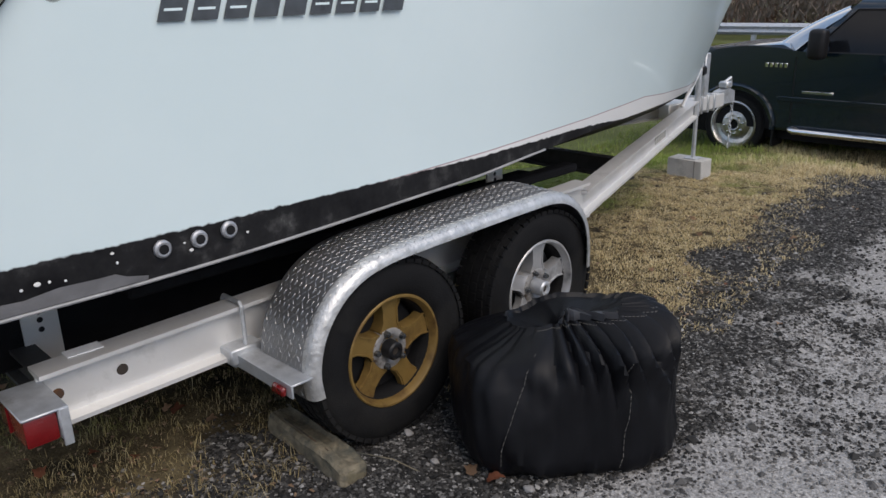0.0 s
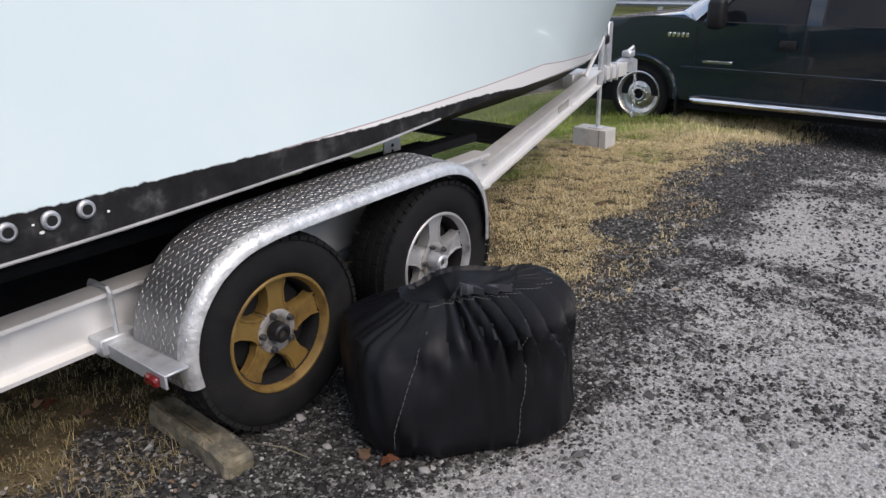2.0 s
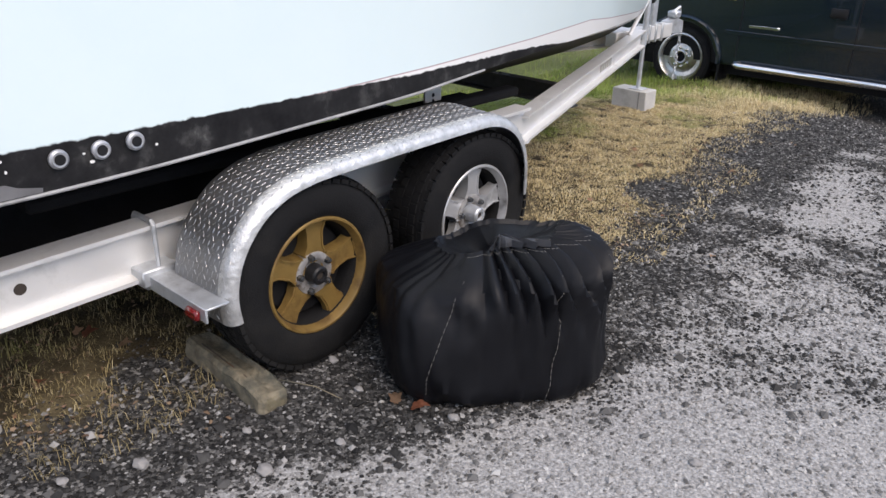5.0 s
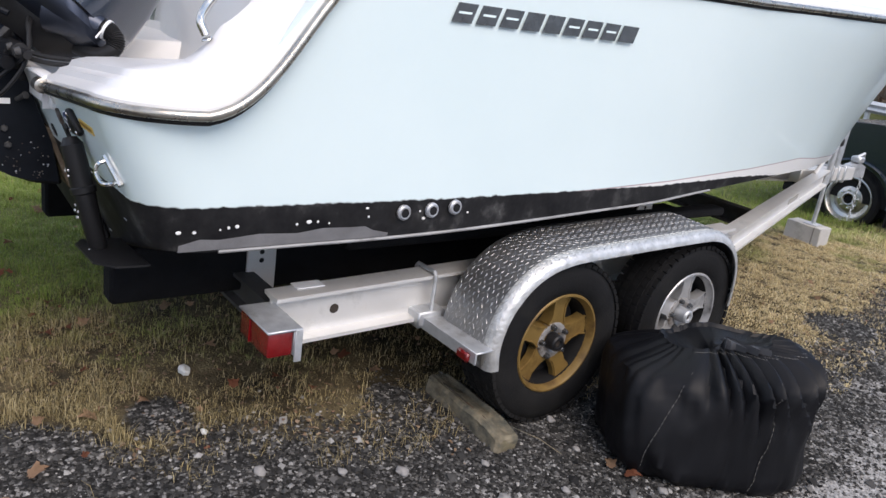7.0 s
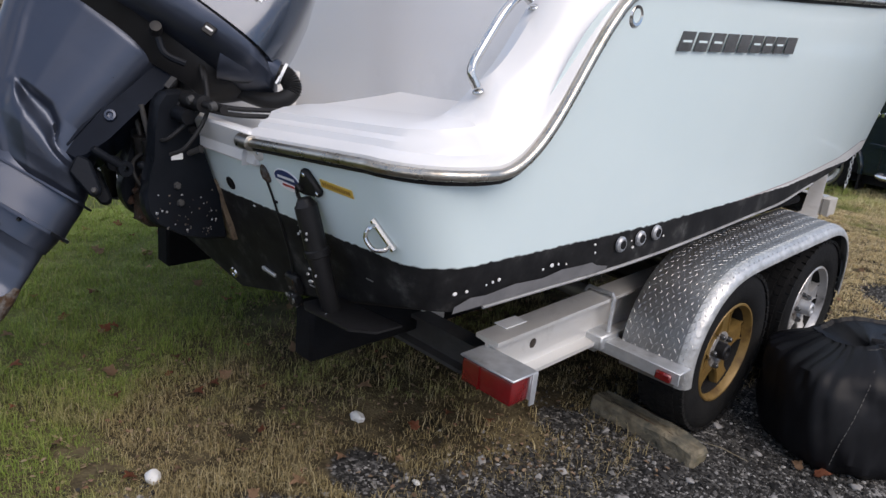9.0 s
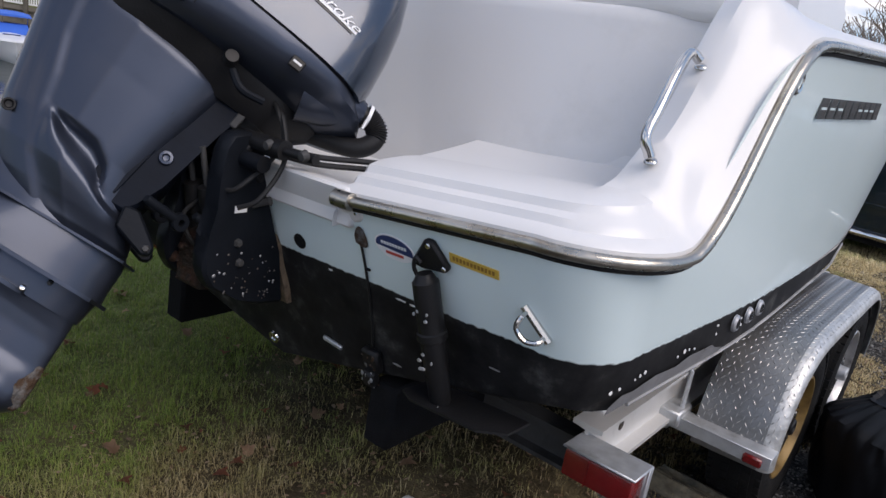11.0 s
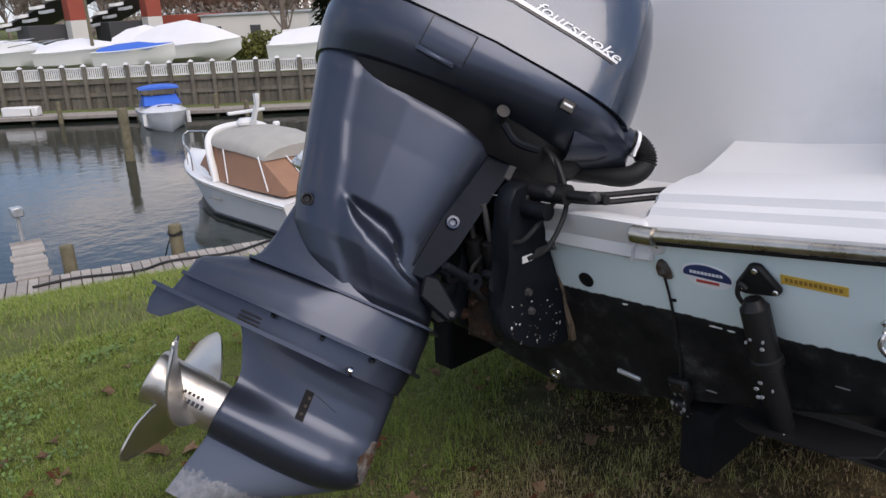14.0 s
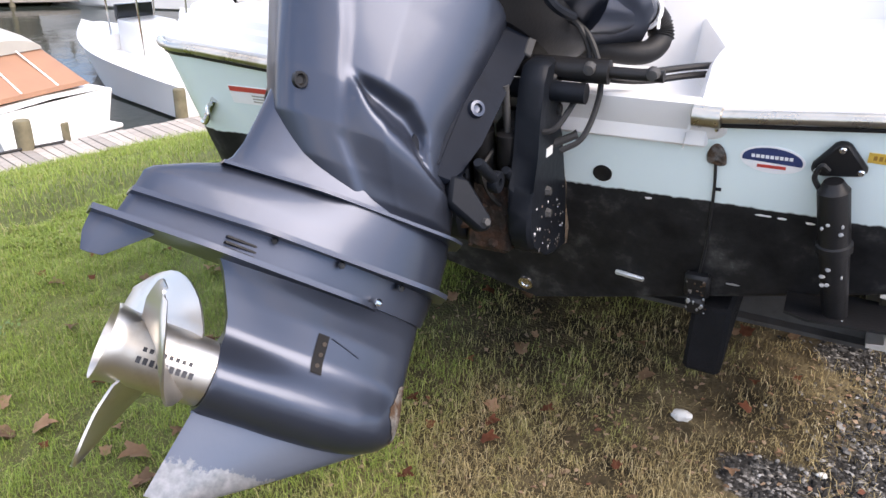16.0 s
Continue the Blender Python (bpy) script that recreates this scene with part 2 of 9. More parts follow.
# hull: pale aqua gelcoat above a hand-painted black bottom with scuffs
hull_mat = mat("hull_paint", (0.66, 0.755, 0.765), 0.28, 0, 0.02, 1.2, 0.015, 40, coat=0.3)
hn, hk, hb = nodes_of(hull_mat)
for lk in list(hb.inputs["Base Color"].links):
    hk.remove(lk)
htc = hn.new("ShaderNodeTexCoord")
hsep = hn.new("ShaderNodeSeparateXYZ")
hk.new(htc.outputs["Object"], hsep.inputs["Vector"])
hz = noise_node(hull_mat, 26, 6)
hm = hn.new("ShaderNodeMath")
hm.operation = "MULTIPLY_ADD"
hk.new(hz.outputs["Fac"], hm.inputs[0])
hm.inputs[1].default_value = 0.022
hfy = hn.new("ShaderNodeMath")
hfy.operation = "SUBTRACT"
hk.new(hsep.outputs["Y"], hfy.inputs[0])
hfy.inputs[1].default_value = 3.5
hfm = hn.new("ShaderNodeMath")
hfm.operation = "MAXIMUM"
hk.new(hfy.outputs[0], hfm.inputs[0])
hfm.inputs[1].default_value = 0.0
hfz = hn.new("ShaderNodeMath")
hfz.operation = "MULTIPLY_ADD"
hk.new(hfm.outputs[0], hfz.inputs[0])
hfz.inputs[1].default_value = 0.06
hk.new(hsep.outputs["Z"], hfz.inputs[2])
hk.new(hfz.outputs[0], hm.inputs[2])
line = ramp_node(hull_mat, hm.outputs[0], [(0.0, (0, 0, 0)), (0.9155, (0, 0, 0)), (0.9185, (1, 1, 1))])
gel_n = noise_node(hull_mat, 1.2)
htop = hn.new("ShaderNodeMath")
htop.operation = "MULTIPLY_ADD"
hk.new(hsep.outputs["Y"], htop.inputs[0])
htop.inputs[1].default_value = -0.030
hpy = hn.new("ShaderNodeMath")
hpy.operation = "SUBTRACT"
hk.new(hsep.outputs["Y"], hpy.inputs[0])
hpy.inputs[1].default_value = 4.2
hpm = hn.new("ShaderNodeMath")
hpm.operation = "MAXIMUM"
hk.new(hpy.outputs[0], hpm.inputs[0])
hpm.inputs[1].default_value = 0.0
hpz = hn.new("ShaderNodeMath")
hpz.operation = "MULTIPLY_ADD"
hk.new(hpm.outputs[0], hpz.inputs[0])
hpz.inputs[1].default_value = 0.088
hk.new(hsep.outputs["Z"], hpz.inputs[2])
hk.new(hpz.outputs[0], htop.inputs[2])
band_ = ramp_node(hull_mat, htop.outputs[0], [(0.0, (0.80, 0.80, 0.79)), (0.836, (0.80, 0.80, 0.79)), (0.8375, (0.42, 0.25, 0.26)), (0.8415, (0.42, 0.25, 0.26)), (0.843, (0, 0, 0))])
band_f = ramp_node(hull_mat, htop.outputs[0], [(0.0, (1, 1, 1)), (0.8415, (1, 1, 1)), (0.843, (0, 0, 0))])
gel_c = ramp_node(hull_mat, gel_n.outputs["Fac"], [(0.3, (0.655, 0.775, 0.79)), (0.7, (0.70, 0.81, 0.82))])
bot_n = noise_node(hull_mat, 9, 10, 0.65)
bot_c = ramp_node(hull_mat, bot_n.outputs["Fac"], [(0.34, (0.007, 0.007, 0.008)), (0.55, (0.018, 0.018, 0.019)), (0.66, (0.05, 0.05, 0.05)), (0.78, (0.16, 0.16, 0.155))])
side_c = mix_node(hull_mat, band_f.outputs["Color"], gel_c.outputs["Color"], band_.outputs["Color"])
hk.new(mix_node(hull_mat, line.outputs["Color"], bot_c.outputs["Color"], side_c), hb.inputs["Base Color"])
hr = ramp_node(hull_mat, line.outputs["Color"], [(0.0, (0.62, 0.62, 0.62)), (1.0, (0.27, 0.27, 0.27))])
for lk in list(hb.inputs["Roughness"].links):
    hk.remove(lk)
hk.new(hr.outputs["Color"], hb.inputs["Roughness"])
hs2 = ramp_node(hull_mat, line.outputs["Color"], [(0.0, (0.15, 0.15, 0.15)), (1.0, (0.5, 0.5, 0.5))])
hk.new(hs2.outputs["Color"], hb.inputs["Specular IOR Level"])
cw = hn.new("ShaderNodeMath")
cw.operation = "MULTIPLY"
cw.inputs[1].default_value = 0.3
hk.new(line.outputs["Color"], cw.inputs[0])
hk.new(cw.outputs[0], hb.inputs["Coat Weight"])

# water
water_mat = mat("harbour_water", (0.020, 0.026, 0.022), 0.04, 0, 0.2, 0.2)
wn2, wk2, wb2 = nodes_of(water_mat)
wz = noise_node(water_mat, 2.2, 5)
wz2 = noise_node(water_mat, 0.35, 3)
wadd = wn2.new("ShaderNodeMath")
wk2.new(wz.outputs["Fac"], wadd.inputs[0])
wk2.new(wz2.outputs["Fac"], wadd.inputs[1])
wbp = wn2.new("ShaderNodeBump")
wbp.inputs["Strength"].default_value, wbp.inputs["Distance"].default_value = 0.22, 0.05
wk2.new(wadd.outputs[0], wbp.inputs["Height"])
wk2.new(wbp.outputs["Normal"], wb2.inputs["Normal"])
wb2.inputs["IOR"].default_value = 1.33

# clear acrylic
clear = bpy.data.materials.new("clear_acrylic")
clear.use_nodes = True
cb = clear.node_tree.nodes["Principled BSDF"]
cb.inputs["Transmission Weight"].default_value, cb.inputs["Roughness"].default_value, cb.inputs["IOR"].default_value = 1.0, 0.03, 1.02
cb.inputs["Base Color"].default_value = (0.86, 0.90, 0.95, 1)


# ---- building tools ----
def link_mesh(name, bm, material, smooth=True):
    me = bpy.data.meshes.new(name)
    bmesh.ops.recalc_face_normals(bm, faces=bm.faces)
    bm.to_mesh(me)
    bm.free()
    if smooth:
        me.shade_smooth()
        me.set_sharp_from_angle(angle=radians(38))
    me.materials.append(material)
    return new(name, me)


def part(name, bm, material, parent=None, label="", smooth=True):
    """Links a bmesh as one mesh under a thing or a part."""
    ob = link_mesh(name, bm, material, smooth)
    if parent is not None:
        ob.parent = parent
    if label:
        tagged(ob, label)
    return ob


def thing(name, label, category, group="", m=None, kind=""):
    ob = new(name)
    ob.empty_display_size = 0.1
    if m is not None:
        ob.matrix_basis = m
    return tagged(ob, label, category, group, kind)


def box(a, b, bevel=0.0, m=None, seg=1):
    bm = bmesh.new()
    bmesh.ops.create_cube(bm, size=1)
    for v in bm.verts:
        v.co = Vector([a[i] + (v.co[i] + 0.5) * (b[i] - a[i]) for i in range(3)])
    if bevel:
        bmesh.ops.bevel(bm, geom=bm.edges[:], offset=bevel, segments=seg, affect="EDGES", profile=0.5)
    if m is not None:
        bm.transform(m)
    return bm


def join(*bms):
    """Several bmeshes as one."""
    out = bms[0]
    for b in bms[1:]:
        me = bpy.data.meshes.new("tmp")
        b.to_mesh(me)
        b.free()
        out.from_mesh(me)
        bpy.data.meshes.remove(me)
    return out


def loft(sections, closed=True, caps=True, m=None):
    """Skins sections with the same number of points."""
    bm = bmesh.new()
    rows = [[bm.verts.new(p) for p in s] for s in sections]
    n = len(rows[0])
    for r0, r1 in zip(rows, rows[1:]):
        for i in range(n if closed else n - 1):
            j = (i + 1) % n
            vs = [r0[i], r0[j], r1[j], r1[i]]
            if len({tuple(round(c, 6) for c in v.co) for v in vs}) >= 3:
                bm.faces.new(vs)
    if caps and closed:
        bm.faces.new(rows[0][::-1])
        bm.faces.new(rows[-1])
    bmesh.ops.remove_doubles(bm, verts=bm.verts, dist=1e-5)
    if m is not None:
        bm.transform(m)
    return bm


def smooth_path(pts, n=8):
    """Catmull-Rom through the points."""
    p = [Vector(q) for q in pts]
    p = [p[0] * 2 - p[1]] + p + [p[-1] * 2 - p[-2]]
    out = []
    for i in range(1, len(p) - 2):
        for k in range(n):
            t = k / n
            a, b, c, d = p[i - 1], p[i], p[i + 1], p[i + 2]
            out.append(0.5 * ((2 * b) + (c - a) * t + (2 * a - 5 * b + 4 * c - d) * t * t + (3 * b - a - 3 * c + d) * t ** 3))
    out.append(p[-2])
    return out


def tube(pts, r, sides=8, curve=0, caps=True, m=None):
    """A round bar along points; r may be one radius or one for each point."""
    p = smooth_path(pts, curve) if curve else [Vector(q) for q in pts]
    rs = r if isinstance(r, (list, tuple)) else [r] * len(p)
    secs = []
    up = Vector((0, 0, 1))
    side = None
    for i, q in enumerate(p):
        d = (p[min(i + 1, len(p) - 1)] - p[max(i - 1, 0)]).normalized()
        if side is None:
            side = d.cross(up if abs(d.dot(up)) < 0.95 else Vector((1, 0, 0))).normalized()
        else:
            side = (side - d * side.dot(d)).normalized()
        up2 = side.cross(d)
        ri = rs[min(i, len(rs) - 1)]
        secs.append([q + (side * math.cos(a) + up2 * math.sin(a)) * ri for a in [2 * math.pi * k / sides for k in range(sides)]])
    return loft(secs, True, caps, m)


def lathe(profile, sides=32, m=None, closed_profile=False):
    """Turns (radius, height) pairs about z."""
    secs = []
    for k in range(sides):
        a = 2 * math.pi * k / sides
        secs.append([(r * math.cos(a), r * math.sin(a), h) for r, h in profile])
    bm = bmesh.new()
    rows = [[bm.verts.new(p) for p in s] for s in secs]
    n = len(profile)
    for k in range(sides):
        r0, r1 = rows[k], rows[(k + 1) % sides]
        for i in range(n if closed_profile else n - 1):
            j = (i + 1) % n
            if profile[i][0] < 1e-6 and profile[j][0] < 1e-6:
                continue
            bm.faces.new([r0[i], r1[i], r1[j], r0[j]])
    bmesh.ops.remove_doubles(bm, verts=bm.verts, dist=1e-5)
    if m is not None:
        bm.transform(m)
    return bm


def prism(poly, h0, h1, m=None, bevel=0.0):
    """A flat outline (x, y) with thickness from h0 to h1 in z."""
    bm = bmesh.new()
    lo = [bm.verts.new((x, y, h0)) for x, y in poly]
    hi = [bm.verts.new((x, y, h1)) for x, y in poly]
    n = len(poly)
    bm.faces.new(lo[::-1])
    bm.faces.new(hi)
    for i in range(n):
        j = (i + 1) % n
        bm.faces.new([lo[i], lo[j], hi[j], hi[i]])
    if bevel:
        bmesh.ops.bevel(bm, geom=[e for e in bm.edges], offset=bevel, segments=1, affect="EDGES")
    if m is not None:
        bm.transform(m)
    return bm


def interp(x, xs, ys):
    return float(np.interp(x, xs, ys))


# frames that map a flat outline into upright planes: outline x -> first axis, y -> z, thickness -> the other
IN_XZ = Matrix(((1, 0, 0, 0), (0, 0, -1, 0), (0, 1, 0, 0), (0, 0, 0, 1)))
IN_YZ = Matrix(((0, 0, 1, 0), (1, 0, 0, 0), (0, 1, 0, 0), (0, 0, 0, 1)))


# ---- ground ----
WATER_Z, DOCK_Z, FAR_Z = -3.0, -2.2, -1.95
DOCK_A, DOCK_D = Vector((-11.7, 1.4, 0)), Vector((0.304, 0.953, 0))
BULK_A, BULK_D = Vector((-25.49, 25.46, 0)), Vector((0.7036, 0.7106, 0))


def dock_gap(x, y):
    """Distance from the dock's outer edge, positive on land."""
    if y > 9:
        return x + 9.28
    return (x - DOCK_A.x) * 0.953 - (y - DOCK_A.y) * 0.304


def bulk_gap(x, y):
    """Distance in front of the far bulkhead, positive on the water."""
    return (x - BULK_A.x) * BULK_D.y - (y - BULK_A.y) * BULK_D.x


def ground_z(x, y):
    d = dock_gap(x, y)
    if d > 0.2:
        d += interp(y, [8, 12.5], [0, 2.4]) * interp(d, [1.2, 3.2], [0, 1])
        near = interp(d, [0.75, 1.02, 1.12, 4.5, 7.4, 9.4], [-2.9, -2.75, -2.14, -1.15, -0.32, 0.0])
        z = near - interp(y, [6.6, 7.4, 9.1, 10.5], [0, 0.06, 0.42, 0.426]) * interp(d, [6, 12], [0.3, 1])
        z += 0.012 * noise.noise((x * 1.3, y * 1.3, 0)) + 0.02 * noise.noise((x * 0.35, y * 0.35, 3))
        return z
    if bulk_gap(x, y) > -1.6:
        return -4.2
    return interp(-bulk_gap(x, y), [1.6, 14], [-1.35, FAR_Z]) + 0.1 * noise.noise((x * 0.05, y * 0.05, 5))


def grass_amount(x, y):
    """1 on the lawn, 0 on the gravel, with a ragged edge."""
    edge = interp(y, [-3, -0.5, 0, 0.3, 0.6, 1.04, 1.5, 2.4, 3.3, 3.7, 4.5, 5.8, 7.3, 9, 14], [0.35, 0.45, 0.60, 0.84, 1.0, 1.04, 1.0, 1.02, 1.45, 1.55, 1.4, 1.10, 0.98, 0.9, 0.6])
    edge += 0.14 * noise.noise((x * 2.0, y * 2.0, 7)) + 0.16 * noise.noise((x * 0.8, y * 0.8, 1)) + 0.1 * noise.noise((x * 6, y * 6, 2))
    for cx, cy, rx, ry in ((0.72, 0.62, 0.17, 0.13), (0.86, 0.20, 0.24, 0.20), (0.95, 1.48, 0.12, 0.10), (1.30, 4.6, 0.22, 0.25)):
        edge -= 0.9 * max(0.0, 1.15 - math.hypot((x - cx) / rx, (y - cy) / ry))
    return edge - x


def axis_steps(spans):
    out = []
    for a, b, n in spans:
        out += list(np.linspace(a, b, n, endpoint=False))
    out.append(spans[-1][1])
    return out


gx = axis_steps([(-900, -140, 8), (-140, -60, 12), (-60, -13, 40), (-13, -5, 50), (-5, 5, 130), (5, 14, 20), (14, 60, 10), (60, 900, 8)])
gy = axis_steps([(-900, -60, 8), (-60, -4, 20), (-4, 10, 150), (10, 16, 24), (16, 60, 44), (60, 140, 12), (140, 900, 8)])
gv = [(x, y, ground_z(x, y)) for y in gy for x in gx]
nx = len(gx)
gf = [(j * nx + i, j * nx + i + 1, (j + 1) * nx + i + 1, (j + 1) * nx + i) for j in range(len(gy) - 1) for i in range(nx - 1)]
gme = bpy.data.meshes.new("ground")
gme.from_pydata(gv, [], gf)
gme.shade_smooth()
mask = gme.attributes.new("lawn", "FLOAT", "POINT")
mask.data.foreach_set("value", [max(-0.5, min(0.5, grass_amount(x, y))) + 0.5 for x, y, z in gv])

def dust_and_shade(x, y):
    """Pale trodden gravel, from 0 to 1, less the shade painted round the bag."""
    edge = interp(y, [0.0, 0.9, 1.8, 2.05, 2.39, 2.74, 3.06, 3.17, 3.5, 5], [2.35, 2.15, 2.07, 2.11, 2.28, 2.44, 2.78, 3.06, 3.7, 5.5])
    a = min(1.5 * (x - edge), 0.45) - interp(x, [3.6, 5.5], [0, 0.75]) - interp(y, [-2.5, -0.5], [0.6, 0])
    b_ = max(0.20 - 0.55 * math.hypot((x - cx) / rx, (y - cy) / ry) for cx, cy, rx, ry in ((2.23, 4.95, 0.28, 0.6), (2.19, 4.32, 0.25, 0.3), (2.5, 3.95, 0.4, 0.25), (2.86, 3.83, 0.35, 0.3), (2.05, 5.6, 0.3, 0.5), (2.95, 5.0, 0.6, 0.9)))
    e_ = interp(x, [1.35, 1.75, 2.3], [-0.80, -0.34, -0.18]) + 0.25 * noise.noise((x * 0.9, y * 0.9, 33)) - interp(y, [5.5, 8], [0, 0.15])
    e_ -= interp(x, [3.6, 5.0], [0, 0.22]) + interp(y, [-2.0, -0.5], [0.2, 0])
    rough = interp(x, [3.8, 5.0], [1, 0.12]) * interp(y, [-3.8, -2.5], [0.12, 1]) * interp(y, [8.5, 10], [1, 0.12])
    # contact shade of the bag, painted as a darker disc of gravel
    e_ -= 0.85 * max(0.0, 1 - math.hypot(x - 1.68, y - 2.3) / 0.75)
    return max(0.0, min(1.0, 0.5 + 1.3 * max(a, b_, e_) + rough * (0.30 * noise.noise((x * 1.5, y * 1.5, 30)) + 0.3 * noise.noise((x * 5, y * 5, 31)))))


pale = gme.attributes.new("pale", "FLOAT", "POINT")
pale.data.foreach_set("value", [dust_and_shade(x, y) if x > -1 else 0.2 for x, y, z in gv])
ground_mat = mat("gravel_and_soil", (0.1, 0.1, 0.1), 0.9)
n, k, b = nodes_of(ground_mat)
for lk in list(b.inputs["Base Color"].links) + list(b.inputs["Roughness"].links):
    k.remove(lk)
b.inputs["Roughness"].default_value = 0.92
b.inputs["Specular IOR Level"].default_value = 0.15
att = n.new("ShaderNodeAttribute")
att.attribute_name = "lawn"
edge_n = noise_node(ground_mat, 9, 8, 0.7)
ad = n.new("ShaderNodeMath")
ad.operation = "MULTIPLY_ADD"
k.new(edge_n.outputs["Fac"], ad.inputs[0])
ad.inputs[1].default_value = 0.35
k.new(att.outputs["Fac"], ad.inputs[2])
lawn = ramp_node(ground_mat, ad.outputs[0], [(0.60, (0, 0, 0)), (0.74, (1, 1, 1))])
v1 = n.new("ShaderNodeTexVoronoi")
v1.inputs["Scale"].default_value = 88
tc = n.new("ShaderNodeTexCoord")
k.new(tc.outputs["Object"], v1.inputs["Vector"])
hsv = n.new("ShaderNodeSeparateColor")
k.new(v1.outputs["Color"], hsv.inputs["Color"])
grains = ramp_node(ground_mat, hsv.outputs["Red"], [(0.0, (0.010, 0.0098, 0.0096)), (0.55, (0.030, 0.0292, 0.0278)), (0.85, (0.078, 0.0755, 0.0715)), (1.0, (0.25, 0.243, 0.232))])
dust_n = noise_node(ground_mat, 20.0, 12, 0.8)
patt = n.new("ShaderNodeAttribute")
patt.attribute_name = "pale"
dadd = n.new("ShaderNodeMath")
dadd.operation = "MULTIPLY_ADD"
k.new(dust_n.outputs["Fac"], dadd.inputs[0])
dadd.inputs[1].default_value = 1.5
k.new(patt.outputs["Fac"], dadd.inputs[2])
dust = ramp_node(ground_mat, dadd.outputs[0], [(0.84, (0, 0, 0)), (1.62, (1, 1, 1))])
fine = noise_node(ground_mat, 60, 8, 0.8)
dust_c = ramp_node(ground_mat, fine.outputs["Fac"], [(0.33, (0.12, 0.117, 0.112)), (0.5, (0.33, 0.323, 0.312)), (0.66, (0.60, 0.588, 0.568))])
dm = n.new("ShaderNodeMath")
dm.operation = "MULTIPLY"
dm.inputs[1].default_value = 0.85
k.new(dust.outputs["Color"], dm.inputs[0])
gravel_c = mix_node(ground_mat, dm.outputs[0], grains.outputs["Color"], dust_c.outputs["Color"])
soil_n = noise_node(ground_mat, 3.5, 10, 0.7)
soil_c = ramp_node(ground_mat, soil_n.outputs["Fac"], [(0.34, (0.018, 0.0145, 0.009)), (0.5, (0.065, 0.051, 0.029)), (0.70, (0.17, 0.137, 0.078))])
turf_n = noise_node(ground_mat, 0.6, 10, 0.7)
turf_c = ramp_node(ground_mat, turf_n.outputs["Fac"], [(0.3, (0.055, 0.058, 0.022)), (0.5, (0.095, 0.112, 0.035)), (0.7, (0.15, 0.150, 0.065))])
gsep = n.new("ShaderNodeSeparateXYZ")
k.new(tc.outputs["Object"], gsep.inputs["Vector"])
gx_ = n.new("ShaderNodeMath")
gx_.operation = "MULTIPLY_ADD"
k.new(gsep.outputs["X"], gx_.inputs[0])
gx_.inputs[1].default_value = -0.34
k.new(turf_n.outputs["Fac"], gx_.inputs[2])
turf_f = ramp_node(ground_mat, gx_.outputs[0], [(0.55, (0, 0, 0)), (1.0, (1, 1, 1))])
lawn_c = mix_node(ground_mat, turf_f.outputs["Color"], soil_c.outputs["Color"], turf_c.outputs["Color"])
k.new(mix_node(ground_mat, lawn.outputs["Color"], gravel_c, lawn_c), b.inputs["Base Color"])
bp = n.new("ShaderNodeBump")
bp.inputs["Strength"].default_value, bp.inputs["Distance"].default_value = 0.55, 0.010
inv = n.new("ShaderNodeMath")
inv.operation = "SUBTRACT"
inv.inputs[0].default_value = 1.0
k.new(v1.outputs["Distance"], inv.inputs[1])
k.new(inv.outputs[0], bp.inputs["Height"])
k.new(bp.outputs["Normal"], b.inputs["Normal"])
gme.materials.append(ground_mat)
tagged(new("ground", gme), "dark gravel yard with worn lawn sloping to the water", "ground", kind="structure")

wbm = bmesh.new()
for q in ((-320, -300), (-4, -300), (-4, 300), (-320, 300)):
    wbm.verts.new((*q, WATER_Z))
wbm.faces.new(wbm.verts[:])
tagged(part("water", wbm, water_mat), "calm grey harbour water with soft ripples", "water", kind="structure")

# grass blades: dry straw by the gravel, green towards the bank
rng = np.random.default_rng(4)


